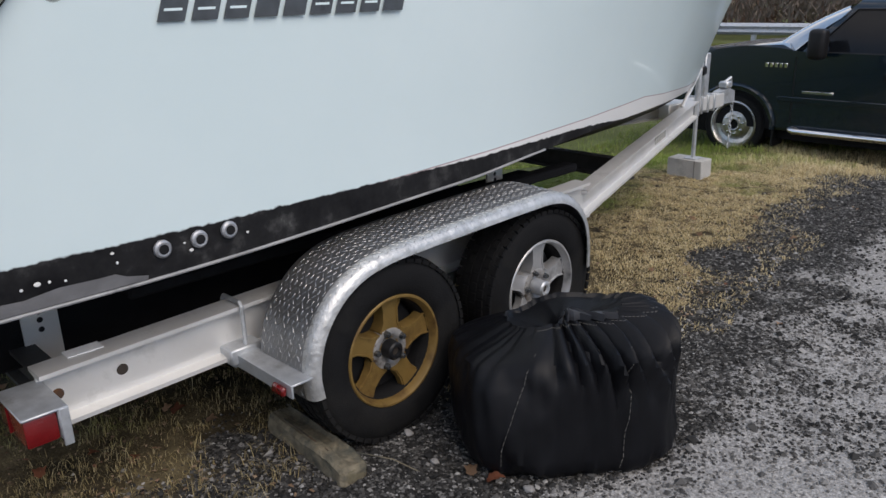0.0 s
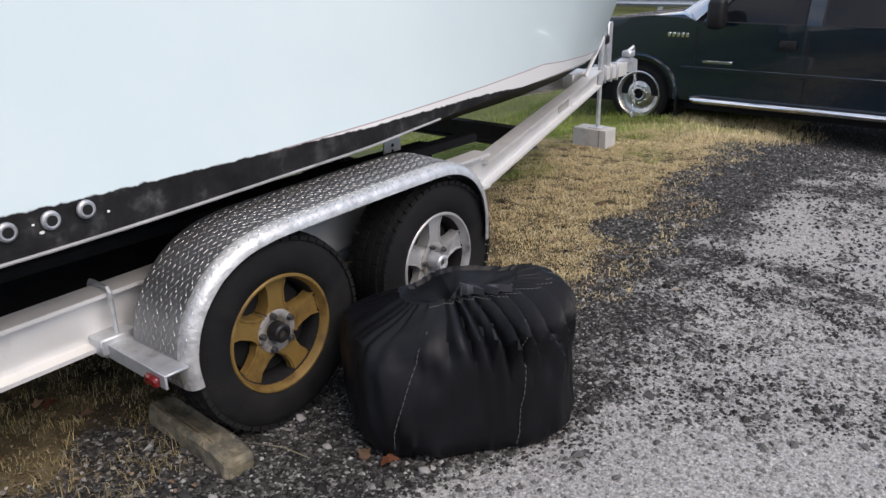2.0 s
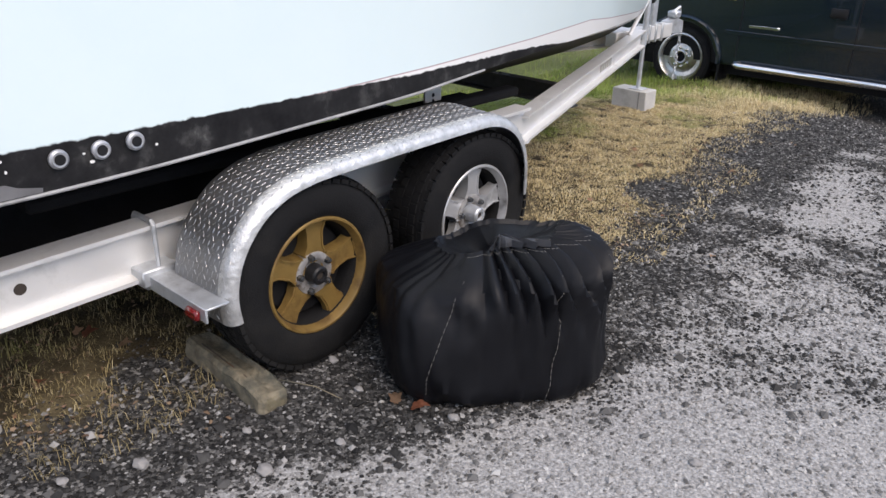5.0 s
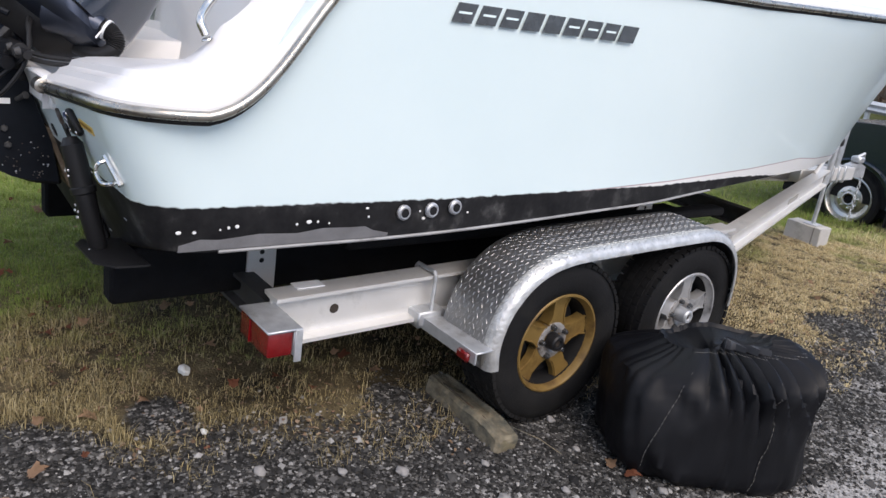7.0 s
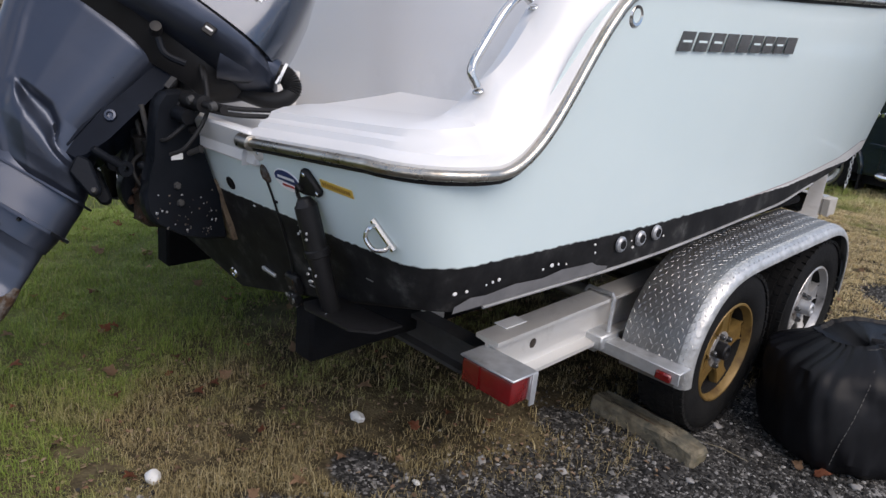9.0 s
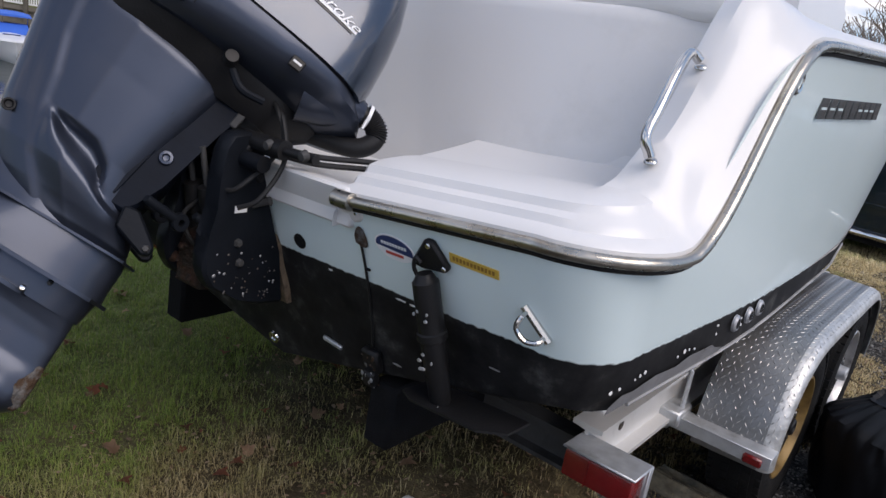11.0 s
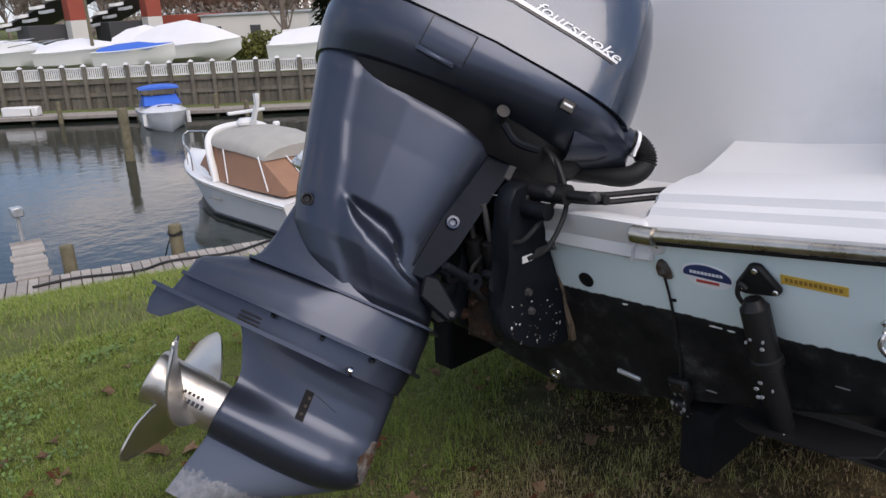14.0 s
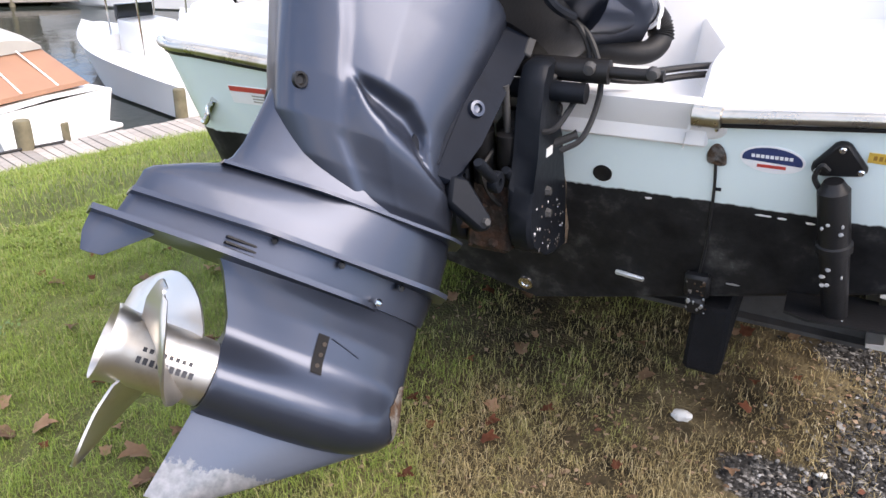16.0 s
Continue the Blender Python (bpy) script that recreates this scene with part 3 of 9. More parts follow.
def blades(count, x0, x1, y0, y1, hmin, hmax, thin):
    px, py = rng.uniform(x0, x1, count), rng.uniform(y0, y1, count)
    keep = []
    for x, y in zip(px, py):
        a = grass_amount(x, y)
        clump = noise.noise((x * 3.1, y * 3.1, 11)) + 0.6 * noise.noise((x * 9, y * 9, 4))
        bare = noise.noise((x * 1.1, y * 1.1, 20)) * 0.6 + 0.4 * noise.noise((x * 3.7, y * 3.7, 22)) + 0.3 * noise.noise((x * 11, y * 11, 23))
        ok = dock_gap(x, y) > 1.15 and a > -0.25 and clump > -0.55 + thin - min(a, 1.0) * 0.5 and not (bare + 0.35 * clump > 0.55 and a < 0.8)
        shade = interp(y, [0.35, 1.0], [0, 1]) * interp(abs(x - 0.15), [0.75, 1.1], [1, 0]) * interp(y, [3.5, 5.0], [1, 0])
        if ok and shade > 0 and rng.random() < shade * (0.72 + 0.5 * clump):
            ok = False
        keep.append(ok and (a > 0.02 or rng.random() < 0.18))
    px, py = px[keep], py[keep]
    m = len(px)
    pz = np.array([ground_z(x, y) for x, y in zip(px, py)]) - 0.004
    ang, lean = rng.uniform(0, 2 * math.pi, m), rng.uniform(0.15, 1.5, m)
    h = rng.uniform(hmin, hmax, m) * (1 + np.array([0.5 * noise.noise((x * 2, y * 2, 9)) + 0.95 * noise.noise((x * 9, y * 9, 12)) for x, y in zip(px, py)]))
    w = rng.uniform(0.0006, 0.0014, m) * np.where(np.hypot(px - 0.6, py) > 3.3, 2.0, 1.0)
    dx, dy = np.cos(ang), np.sin(ang)
    v = np.zeros((m, 5, 3))
    mx_, my_ = px + dx * h * lean * 0.3, py + dy * h * lean * 0.3
    tx, ty = px + dx * h * lean, py + dy * h * lean
    for i, (cx, cy, cz, s) in enumerate(((px, py, pz, -1), (px, py, pz, 1), (mx_, my_, pz + h * 0.62, 0.8), (mx_, my_, pz + h * 0.62, -0.8), (tx, ty, pz + h * np.clip(1.15 - 0.45 * lean, 0.25, 1), 0))):
        v[:, i, 0], v[:, i, 1], v[:, i, 2] = cx - dy * w * s, cy + dx * w * s, cz
    base = (np.arange(m) * 5)[:, None]
    quads = base + np.array([0, 1, 2, 3])
    tris = base + np.array([3, 2, 4])
    return v.reshape(-1, 3), quads, tris


def blade_object(name, chunks, material, label):
    vs, fs, off = [], [], 0
    for v, q, t in chunks:
        vs.append(v)
        fs += (q + off).tolist() + (t + off).tolist()
        off += len(v)
    me = bpy.data.meshes.new(name)
    me.from_pydata(np.concatenate(vs).tolist(), [], fs)
    me.materials.append(material)
    return tagged(new(name, me), label, "grass", kind="stuff")


grass_mat = mat("grass_blades", (0.1, 0.1, 0.05), 0.75)
n, k, b = nodes_of(grass_mat)
for lk in list(b.inputs["Base Color"].links) + list(b.inputs["Roughness"].links):
    k.remove(lk)
b.inputs["Roughness"].default_value = 0.7
b.inputs["Specular IOR Level"].default_value = 0.2
geo = n.new("ShaderNodeNewGeometry")
isl = ramp_node(grass_mat, geo.outputs["Random Per Island"], [(0.0, (0.68, 0.56, 0.32)), (0.3, (0.58, 0.465, 0.25)), (0.65, (0.42, 0.325, 0.17)), (1.0, (0.74, 0.65, 0.44))])
green = ramp_node(grass_mat, geo.outputs["Random Per Island"], [(0.0, (0.165, 0.235, 0.042)), (0.4, (0.225, 0.305, 0.060)), (0.75, (0.11, 0.16, 0.030)), (1.0, (0.35, 0.32, 0.14))])
tc = n.new("ShaderNodeTexCoord")
sp = n.new("ShaderNodeSeparateXYZ")
k.new(tc.outputs["Object"], sp.inputs["Vector"])
gn = noise_node(grass_mat, 0.9, 6, 0.65)
gn2 = noise_node(grass_mat, 5.0, 4, 0.6)
# greener away from the gravel edge and around the stern bank
mm = n.new("ShaderNodeMath")
mm.operation = "MULTIPLY_ADD"
k.new(sp.outputs["X"], mm.inputs[0])
mm.inputs[1].default_value, mm.inputs[2].default_value = -0.34, -0.36
m3 = n.new("ShaderNodeMath")
m3.operation = "MULTIPLY_ADD"
k.new(gn.outputs["Fac"], m3.inputs[0])
m3.inputs[1].default_value = 1.9
k.new(mm.outputs[0], m3.inputs[2])
m4 = n.new("ShaderNodeMath")
m4.operation = "MULTIPLY_ADD"
k.new(gn2.outputs["Fac"], m4.inputs[0])
m4.inputs[1].default_value = 0.45
k.new(m3.outputs[0], m4.inputs[2])
gm = ramp_node(grass_mat, m4.outputs[0], [(0.68, (0, 0, 0)), (1.12, (1, 1, 1))])
brown = ramp_node(grass_mat, geo.outputs["Random Per Island"], [(0.0, (0.40, 0.32, 0.16)), (0.35, (0.28, 0.22, 0.105)), (0.7, (0.16, 0.125, 0.060)), (1.0, (0.52, 0.44, 0.26))])
yn = n.new("ShaderNodeMath")
yn.operation = "MULTIPLY_ADD"
k.new(gn2.outputs["Fac"], yn.inputs[0])
yn.inputs[1].default_value = 3.0
k.new(sp.outputs["Y"], yn.inputs[2])
ydiv = n.new("ShaderNodeMath")
ydiv.operation = "MULTIPLY"
ydiv.inputs[1].default_value = 0.1
k.new(yn.outputs[0], ydiv.inputs[0])
dry = ramp_node(grass_mat, ydiv.outputs[0], [(0.33, (0, 0, 0)), (0.52, (1, 1, 1))])
k.new(mix_node(grass_mat, gm.outputs["Color"], mix_node(grass_mat, dry.outputs["Color"], brown.outputs["Color"], isl.outputs["Color"]), green.outputs["Color"]), b.inputs["Base Color"])
chunks = [blades(440000, -3.2, 1.7, -2.2, 3.4, 0.014, 0.052, 0.16), blades(230000, -1.2, 1.8, 3.2, 7.5, 0.007, 0.024, -0.1),
          blades(60000, -10.5, -2.6, -3, 7.0, 0.03, 0.09, -0.2), blades(26000, -3, 1.5, 7.0, 12, 0.03, 0.09, -0.1), blades(14000, -11, -1, 6.5, 15, 0.05, 0.12, -0.2), blades(40000, -11, 0.8, -10, -2.1, 0.03, 0.10, -0.1), blades(16000, -1.5, 1.2, 7.4, 13, 0.03, 0.09, -0.1)]
blade_object("lawn_grass", chunks, grass_mat, "patchy lawn grass, straw-dry by the gravel and green on the bank")

# loose gravel
octa = [(1, 0, 0), (-1, 0, 0), (0, 1, 0), (0, -1, 0), (0, 0, 1), (0, 0, -1)]
octf = [(0, 2, 4), (2, 1, 4), (1, 3, 4), (3, 0, 4), (2, 0, 5), (1, 2, 5), (3, 1, 5), (0, 3, 5)]


def pebbles(count, x0, x1, y0, y1, smin, smax, power):
    px, py = rng.uniform(x0, x1, count), rng.uniform(y0, y1, count)
    keep = [grass_amount(x, y) < 0.05 + 0.3 * rng.random() ** 3 and rng.random() > 0.55 * max(0.0, dust_and_shade(x, y) - 0.25) / 0.75 for x, y in zip(px, py)]
    px, py = px[keep], py[keep]
    m = len(px)
    pz = np.array([ground_z(x, y) for x, y in zip(px, py)])
    s = smin + (smax - smin) * rng.random(m) ** power
    v = np.array(octa, float)[None] * rng.uniform(0.6, 1.25, (m, 6, 1)) * s[:, None, None]
    a = rng.uniform(0, 2 * math.pi, m)
    x = v[:, :, 0] * np.cos(a)[:, None] - v[:, :, 1] * np.sin(a)[:, None]
    y = v[:, :, 0] * np.sin(a)[:, None] + v[:, :, 1] * np.cos(a)[:, None]
    tilt = rng.uniform(-0.6, 0.6, (m, 1))
    z = v[:, :, 2] * 0.62 + x * tilt
    out = np.stack([x + px[:, None], y + py[:, None], z + (pz + s * 0.22)[:, None]], 2)
    f = (np.arange(m) * 6)[:, None, None] + np.array(octf)[None]
    return out.reshape(-1, 3), f.reshape(-1, 3)


pv, pf = [], []
off = 0
for args in ((62000, 0.7, 3.4, 0.0, 4.2, 0.003, 0.012, 2.2), (16000, 0.25, 2.2, -1.6, 0.0, 0.003, 0.012, 2.2), (26000, 0.6, 4.2, 4.0, 9.5, 0.005, 0.016, 2.0), (1500, 0.8, 3.6, 0.2, 4.6, 0.012, 0.026, 2.0)):
    v, f = pebbles(*args)
    pv.append(v)
    pf.append(f + off)
    off += len(v)
pme = bpy.data.meshes.new("loose_gravel")
pme.from_pydata(np.concatenate(pv).tolist(), [], np.concatenate(pf).tolist())
peb_mat = mat("crushed_stone", (0.1, 0.1, 0.1), 0.85, 0, 0.1, 40)
n, k, b = nodes_of(peb_mat)
for lk in list(b.inputs["Base Color"].links):
    k.remove(lk)
geo = n.new("ShaderNodeNewGeometry")
b.inputs["Specular IOR Level"].default_value = 0.2
pr = ramp_node(peb_mat, geo.outputs["Random Per Island"], [(0.0, (0.012, 0.012, 0.012)), (0.5, (0.038, 0.037, 0.0355)), (0.82, (0.095, 0.092, 0.088)), (1.0, (0.34, 0.332, 0.318))])
patt = n.new("ShaderNodeAttribute")
patt.attribute_name = "pale"
pr2 = ramp_node(peb_mat, geo.outputs["Random Per Island"], [(0.0, (0.08, 0.078, 0.075)), (0.5, (0.23, 0.225, 0.216)), (1.0, (0.44, 0.431, 0.417))])
pfac = ramp_node(peb_mat, patt.outputs["Fac"], [(0.3, (0, 0, 0)), (0.8, (1, 1, 1))])
k.new(mix_node(peb_mat, pfac.outputs["Color"], pr.outputs["Color"], pr2.outputs["Color"]), b.inputs["Base Color"])
pa = pme.attributes.new("pale", "FLOAT", "POINT")
allp = np.concatenate(pv)
pa.data.foreach_set("value", np.repeat([dust_and_shade(x, y) for x, y in zip(allp[::6, 0], allp[::6, 1])], 6))
pme.materials.append(peb_mat)
tagged(new("loose_gravel", pme), "loose crushed grey stone scattered on the yard", "gravel", kind="stuff")

# low broad-leaved weeds on the bank
cv, cf = [], []
rndw = random.Random(9)
for i in range(5200):
    x, y = rndw.uniform(-3.6, -0.9), rndw.uniform(-1.7, 0.6)
    drift = 0.55 - math.hypot((x + 2.3) / 0.8, (y + 0.45) / 0.55) * 0.62 - rndw.uniform(0, 0.45)
    if 0.8 * noise.noise((x * 1.7, y * 1.7, 50)) + 0.4 * noise.noise((x * 5, y * 5, 51)) + drift < 0.1:
        continue
    z0 = ground_z(x, y)
    for k_ in range(4):
        a = rndw.uniform(0, 6.283)
        r = rndw.uniform(0.004, 0.010)
        tip = rndw.uniform(-0.5, 0.5)
        cx, cy, cz = x + 0.022 * math.cos(a), y + 0.022 * math.sin(a), z0 + rndw.uniform(0.018, 0.045)
        b0 = len(cv)
        for q in range(8):
            b_ = a + q * 0.7854
            rr = r * (1.0 + 0.25 * math.cos(b_ - a)) * (0.8 if q == 4 else 1.0)
            cv.append((cx + rr * math.cos(b_), cy + rr * math.sin(b_) * 0.9, cz + r * (0.5 * math.cos(b_ - a) + tip * math.sin(b_ - a))))
        cf.append(tuple(range(b0, b0 + 8)))
cme = bpy.data.meshes.new("lawn_weeds")
cme.from_pydata(cv, [], cf)
weed_mat = mat("weed_leaves", (0.095, 0.165, 0.036), 0.6, 0, 0.5, 22, 0.0)
cme.materials.append(weed_mat)
tagged(new("lawn_weeds", cme), "low green broad-leaved weeds in the lawn", "weeds", kind="stuff")


# crumbled brown leaf litter under the boat and along the edge of the yard
lv, lf = [], []
for i in range(15000):
    x, y = rndw.uniform(-2.2, 1.6), rndw.uniform(-1.0, 6.5)
    under = interp(abs(x - 0.2), [0.6, 1.2], [0.35, -0.25]) * interp(y, [-0.6, 0.2, 3, 5], [0, 1, 1, 0.4])
    rim = 0.38 - 0.9 * abs(grass_amount(x, y) - 0.12)
    if 0.55 * noise.noise((x * 2.2, y * 2.2, 60)) + max(under, rim) < rndw.uniform(0.0, 0.55):
        continue
    z0 = ground_z(x, y) + rndw.uniform(0.004, 0.014)
    a, r, e = rndw.uniform(0, 6.283), rndw.uniform(0.004, 0.013), rndw.uniform(0.35, 0.9)
    b0 = len(lv)
    for q in range(5):
        b_ = q * 1.2566 + rndw.uniform(-0.35, 0.35)
        u, w_ = r * math.cos(b_), r * e * math.sin(b_)
        lv.append((x + u * math.cos(a) - w_ * math.sin(a), y + u * math.sin(a) + w_ * math.cos(a), z0 + abs(w_) * 0.6 + 0.25 * u))
    lf.append(tuple(range(b0, b0 + 5)))
lme = bpy.data.meshes.new("leaf_litter")
lme.from_pydata(lv, [], lf)
litter_mat = mat("brown_leaf_crumbs", (0.1, 0.07, 0.05), 0.85, 0, 0.2, 30)
n, k, b = nodes_of(litter_mat)
for lk in list(b.inputs["Base Color"].links):
    k.remove(lk)
geo = n.new("ShaderNodeNewGeometry")
k.new(ramp_node(litter_mat, geo.outputs["Random Per Island"], [(0.0, (0.10, 0.058, 0.032)), (0.45, (0.19, 0.125, 0.075)), (0.8, (0.30, 0.215, 0.145)), (1.0, (0.16, 0.055, 0.030))]).outputs["Color"], b.inputs["Base Color"])
lme.materials.append(litter_mat)
tagged(new("leaf_litter", lme), "crumbled brown leaf litter on worn ground", "leaf litter", kind="stuff")

# ---- the boat: level coordinates, leaning slightly to port on its trailer ----
LEAN = Matrix.Translation((0, 0, 0.9)) @ Matrix.Rotation(radians(-1.9), 4, "Y") @ Matrix.Translation((0, 0, -0.9))
boat = thing("fishing_boat", "pale aqua centre-console fishing boat with black bottom on a trailer", "boat", m=LEAN)

HY = [0.31, 0.6, 1.2, 1.6, 2.6, 3.6, 4.5, 5.3, 6.0, 6.35, 6.55, 6.85, 7.2]
H_GUN = [1.255, 1.265, 1.28, 1.285, 1.28, 1.25, 1.16, 1.01, 0.78, 0.60, 0.49, 0.29, 0.02]
H_CHINE = [1.165, 1.175, 1.20, 1.205, 1.18, 1.07, 0.90, 0.62, 0.30, 0.13, 0.05, 0.012, 0.004]
H_CHZ = [0.765, 0.768, 0.775, 0.785, 0.825, 0.875, 0.885, 0.86, 0.82, 0.82, 0.90, 1.32, 1.80]
H_KEEL = [0.47, 0.47, 0.475, 0.48, 0.485, 0.505, 0.53, 0.56, 0.63, 0.73, 0.86, 1.30, 1.80]
TOP_Y = [0.31, 0.60, 0.66, 0.72, 0.82, 0.92, 0.99, 1.06, 1.2, 2.0, 3.0, 4.0, 5.0, 6.0, 7.2]
TOP_Z = [1.155, 1.16, 1.195, 1.27, 1.42, 1.57, 1.64, 1.665, 1.672, 1.685, 1.71, 1.75, 1.79, 1.84, 1.90]


def top_z(y):
    """Height of the sheer, eased where it sweeps up from the stern."""
    if y < 0.45 or y > 1.5:
        return interp(y, TOP_Y, TOP_Z)
    return sum(interp(y + 0.035 * k_, TOP_Y, TOP_Z) for k_ in range(-3, 4)) / 7


def rake(z):
    return 0.36 * (1.155 - z)


def hull_section(y, shrink=0.0, yo=0.0):
    """Half a section from the keel to the gunwale, starboard."""
    g, c, cz, kz, tz = (interp(y, HY, H_GUN), interp(y, HY, H_CHINE), interp(y, HY, H_CHZ), interp(y, HY, H_KEEL), 0)
    tz = top_z(y)
    fade = max(0.0, 1 - (y - 0.31) / 1.3)
    flare = interp(y, [0, 3, 5.5, 7.2], [0.0, 0.0, 0.035, 0.0])
    out = []
    full = interp(y, TOP_Y, [max(z, 1.672) for z in TOP_Z])
    for i in range(8):
        t = i / 8
        out.append((c * t, kz + (cz - kz) * t - 0.02 * math.sin(math.pi * t) * min(1, c)))
    for i in range(13):
        t = i / 12
        z = cz + (tz - cz) * t
        tt = (z - cz) / (full - cz)
        out.append((c + (g - c) * tt - flare * math.sin(math.pi * tt), z))
    return [(max(0.0, x - shrink * min(1, x / 0.6)), y + yo + fade * rake(z), z) for x, z in out]


R0 = 0.15
secs = []
for a in (0, 12, 25, 40, 55, 72):
    r = radians(a)
    secs.append(hull_section(0.31, R0 * (1 - math.sin(r)), R0 * (1 - math.cos(r))))
for y in [0.47, 0.55, 0.6, 0.63, 0.66, 0.69, 0.72, 0.76, 0.8, 0.84, 0.88, 0.92, 0.96, 1.0, 1.06, 1.2, 1.5, 1.9, 2.3, 2.7, 3.1, 3.5, 3.9, 4.2, 4.5, 4.8, 5.1, 5.4, 5.7, 5.95, 6.15, 6.3, 6.42, 6.5, 6.56, 6.64, 6.75, 6.9, 7.05, 7.2]:
    secs.append(hull_section(y))
both = [[(-x, y, z) for x, y, z in reversed(s[1:])] + s for s in secs]
hbm = loft(both, closed=False, caps=False)
# transom board
tb = [hbm.verts.new(p) for p in both[0]]
hbm.faces.new(tb)
bmesh.ops.remove_doubles(hbm, verts=hbm.verts, dist=1e-4)
hull = part("hull", hbm, hull_mat, boat, "pale aqua gelcoat hull with worn black bottom paint")

# deck moulding that follows the rub rail from the transom round the quarter and forward
def cap_path():
    """Points of the rail line on the starboard side with the inward direction and a height factor."""
    pts = []
    for x in np.linspace(0.44, 1.02, 9):
        pts.append((x, 0.31, 1.125 + 0.045 * (x - 0.44) / 0.58, 0, 1, 0.0))
    for a in (9, 18, 27, 36, 45, 54, 63, 72, 81, 90):
        r = radians(a)
        pts.append((1.02 + 0.235 * math.sin(r), 0.31 + 0.235 * (1 - math.cos(r)), 1.17, -math.sin(r), math.cos(r), 0.25 * a / 90))
    for y in [0.57, 0.60, 0.625, 0.65, 0.675, 0.70, 0.725, 0.75, 0.775, 0.80, 0.85, 0.90, 0.95, 1.0, 1.06, 1.12, 1.25, 1.6, 2.2, 3.0, 3.8, 4.6, 5.3, 6.0, 6.5, 6.9, 7.15]:
        g = interp(y, HY, H_GUN)
        inward = Vector((-1, 0)) if y < 3 else Vector((-1, -interp(y, [3, 5, 6.5, 7.2], [0, 0.3, 0.7, 0.9]))).normalized()
        f = interp(y, [0.55, 0.62, 0.95, 1.08, 1.3], [0.25, 1.0, 1.0, 0.55, 0.1])
        pts.append((g, y, top_z(y) + 0.008, inward.x, inward.y, f))
    return pts


CAP = cap_path()
LOW = [(0.0, 0.0), (0.0, 0.028), (0.012, 0.041), (0.037, 0.048), (0.048, 0.066), (0.075, 0.075), (0.086, 0.094), (0.13, 0.106), (0.22, 0.112), (0.30, 0.11)]
HIGH = [(0.0, 0.0), (0.0, 0.03), (0.012, 0.045), (0.035, 0.062), (0.055, 0.10), (0.08, 0.14), (0.105, 0.175), (0.15, 0.20), (0.205, 0.165), (0.25, -0.12)]
FLAT = [(0.0, 0.0), (0.0, 0.03), (0.012, 0.045), (0.03, 0.05), (0.06, 0.055), (0.10, 0.06), (0.15, 0.06), (0.20, 0.055), (0.26, 0.05), (0.275, -0.25)]


def cap_section(p, sx=1):
    x, y, z, ix, iy, f = p
    out = []
    for (lo, lh), (ho, hh), (fo, fh) in zip(LOW, HIGH, FLAT):
        if y > 1.0:
            o, h = ho * f + fo * (1 - f), hh * f + fh * (1 - f)
        else:
            o, h = lo * (1 - f) + ho * f, lh * (1 - f) + hh * f
        out.append((sx * (x + ix * o), y + iy * o, z + h))
    return out


for sx in (1, -1):
    part("deck_moulding", loft([cap_section(p, sx) for p in CAP], closed=False, caps=False), gelcoat, boat, "white stepped gelcoat deck edge")

# swim platforms either side of the engine well, and the well itself
def platform(sx):
    def edge(t):
        return 0.44 - 0.125 * max(0.0, (t - 0.4) / 0.6)
    rows = []
    for y, z in ((0.60, 1.236), (0.7, 1.238), (0.9, 1.243), (1.04, 1.25), (1.075, 1.262), (1.09, 1.30)):
        e = edge((y - 0.31) / 0.75)
        rows.append([(sx * x, y, z) for x in np.linspace(e, 1.06, 9)])
    skin = loft(rows, closed=False, caps=False)
    top_ = [p for p in cap_section(CAP[0], sx)] + [(sx * edge((y - 0.31) / 0.75), y, z) for y, z in ((0.66, 1.237), (0.9, 1.243), (1.06, 1.25))]
    side = [[(x, y, z), (x - sx * 0.010, y, z - 0.012), (x - sx * 0.026, y, 1.09), (x - sx * 0.03, y, 1.05)] for x, y, z in top_]
    return join(skin, loft(side, closed=False, caps=False))


for sx in (1, -1):
    part("swim_platform", platform(sx), gelcoat, boat)
well = box((-0.46, 0.325, 1.055), (0.46, 1.08, 1.10), 0.006)
part("engine_well", well, gelcoat, boat)
# moulded lip over the transom in the engine notch
lip = prism([(-0.47, 1.068), (0.44, 1.070), (0.475, 1.074), (0.494, 1.084), (0.502, 1.100), (0.498, 1.116), (0.482, 1.124), (0.455, 1.165), (-0.455, 1.165), (-0.482, 1.124), (-0.50, 1.10), (-0.494, 1.084)], -0.05, 0.0, m=Matrix.Translation((0, 0.40, 0)) @ IN_XZ, bevel=0.007)
for v in lip.verts:
    v.co.y += rake(v.co.z) - 0.097
part("transom_lip", lip, gelcoat, boat, "white moulded lip over the transom")
for sx in (1, -1):
    part("lip_screw", lathe([(0, 0.003), (0.004, 0.002), (0.005, 0)], 8, m=Matrix.Translation((sx * 0.478, 0.31 + rake(1.10) - 0.007, 1.10)) @ Matrix.Rotation(radians(108), 4, "X")), steel, boat)

# cockpit bulkhead behind the well
def wall_point(x, t):
    bow_ = 0.10 * (x / 1.0) ** 2 if x > 0 else 0.10 * (x / 1.0) ** 2
    return (x, 0.985 + bow_ + 0.11 * t, 1.09 + (0.618 + 0.012 * x) * t)


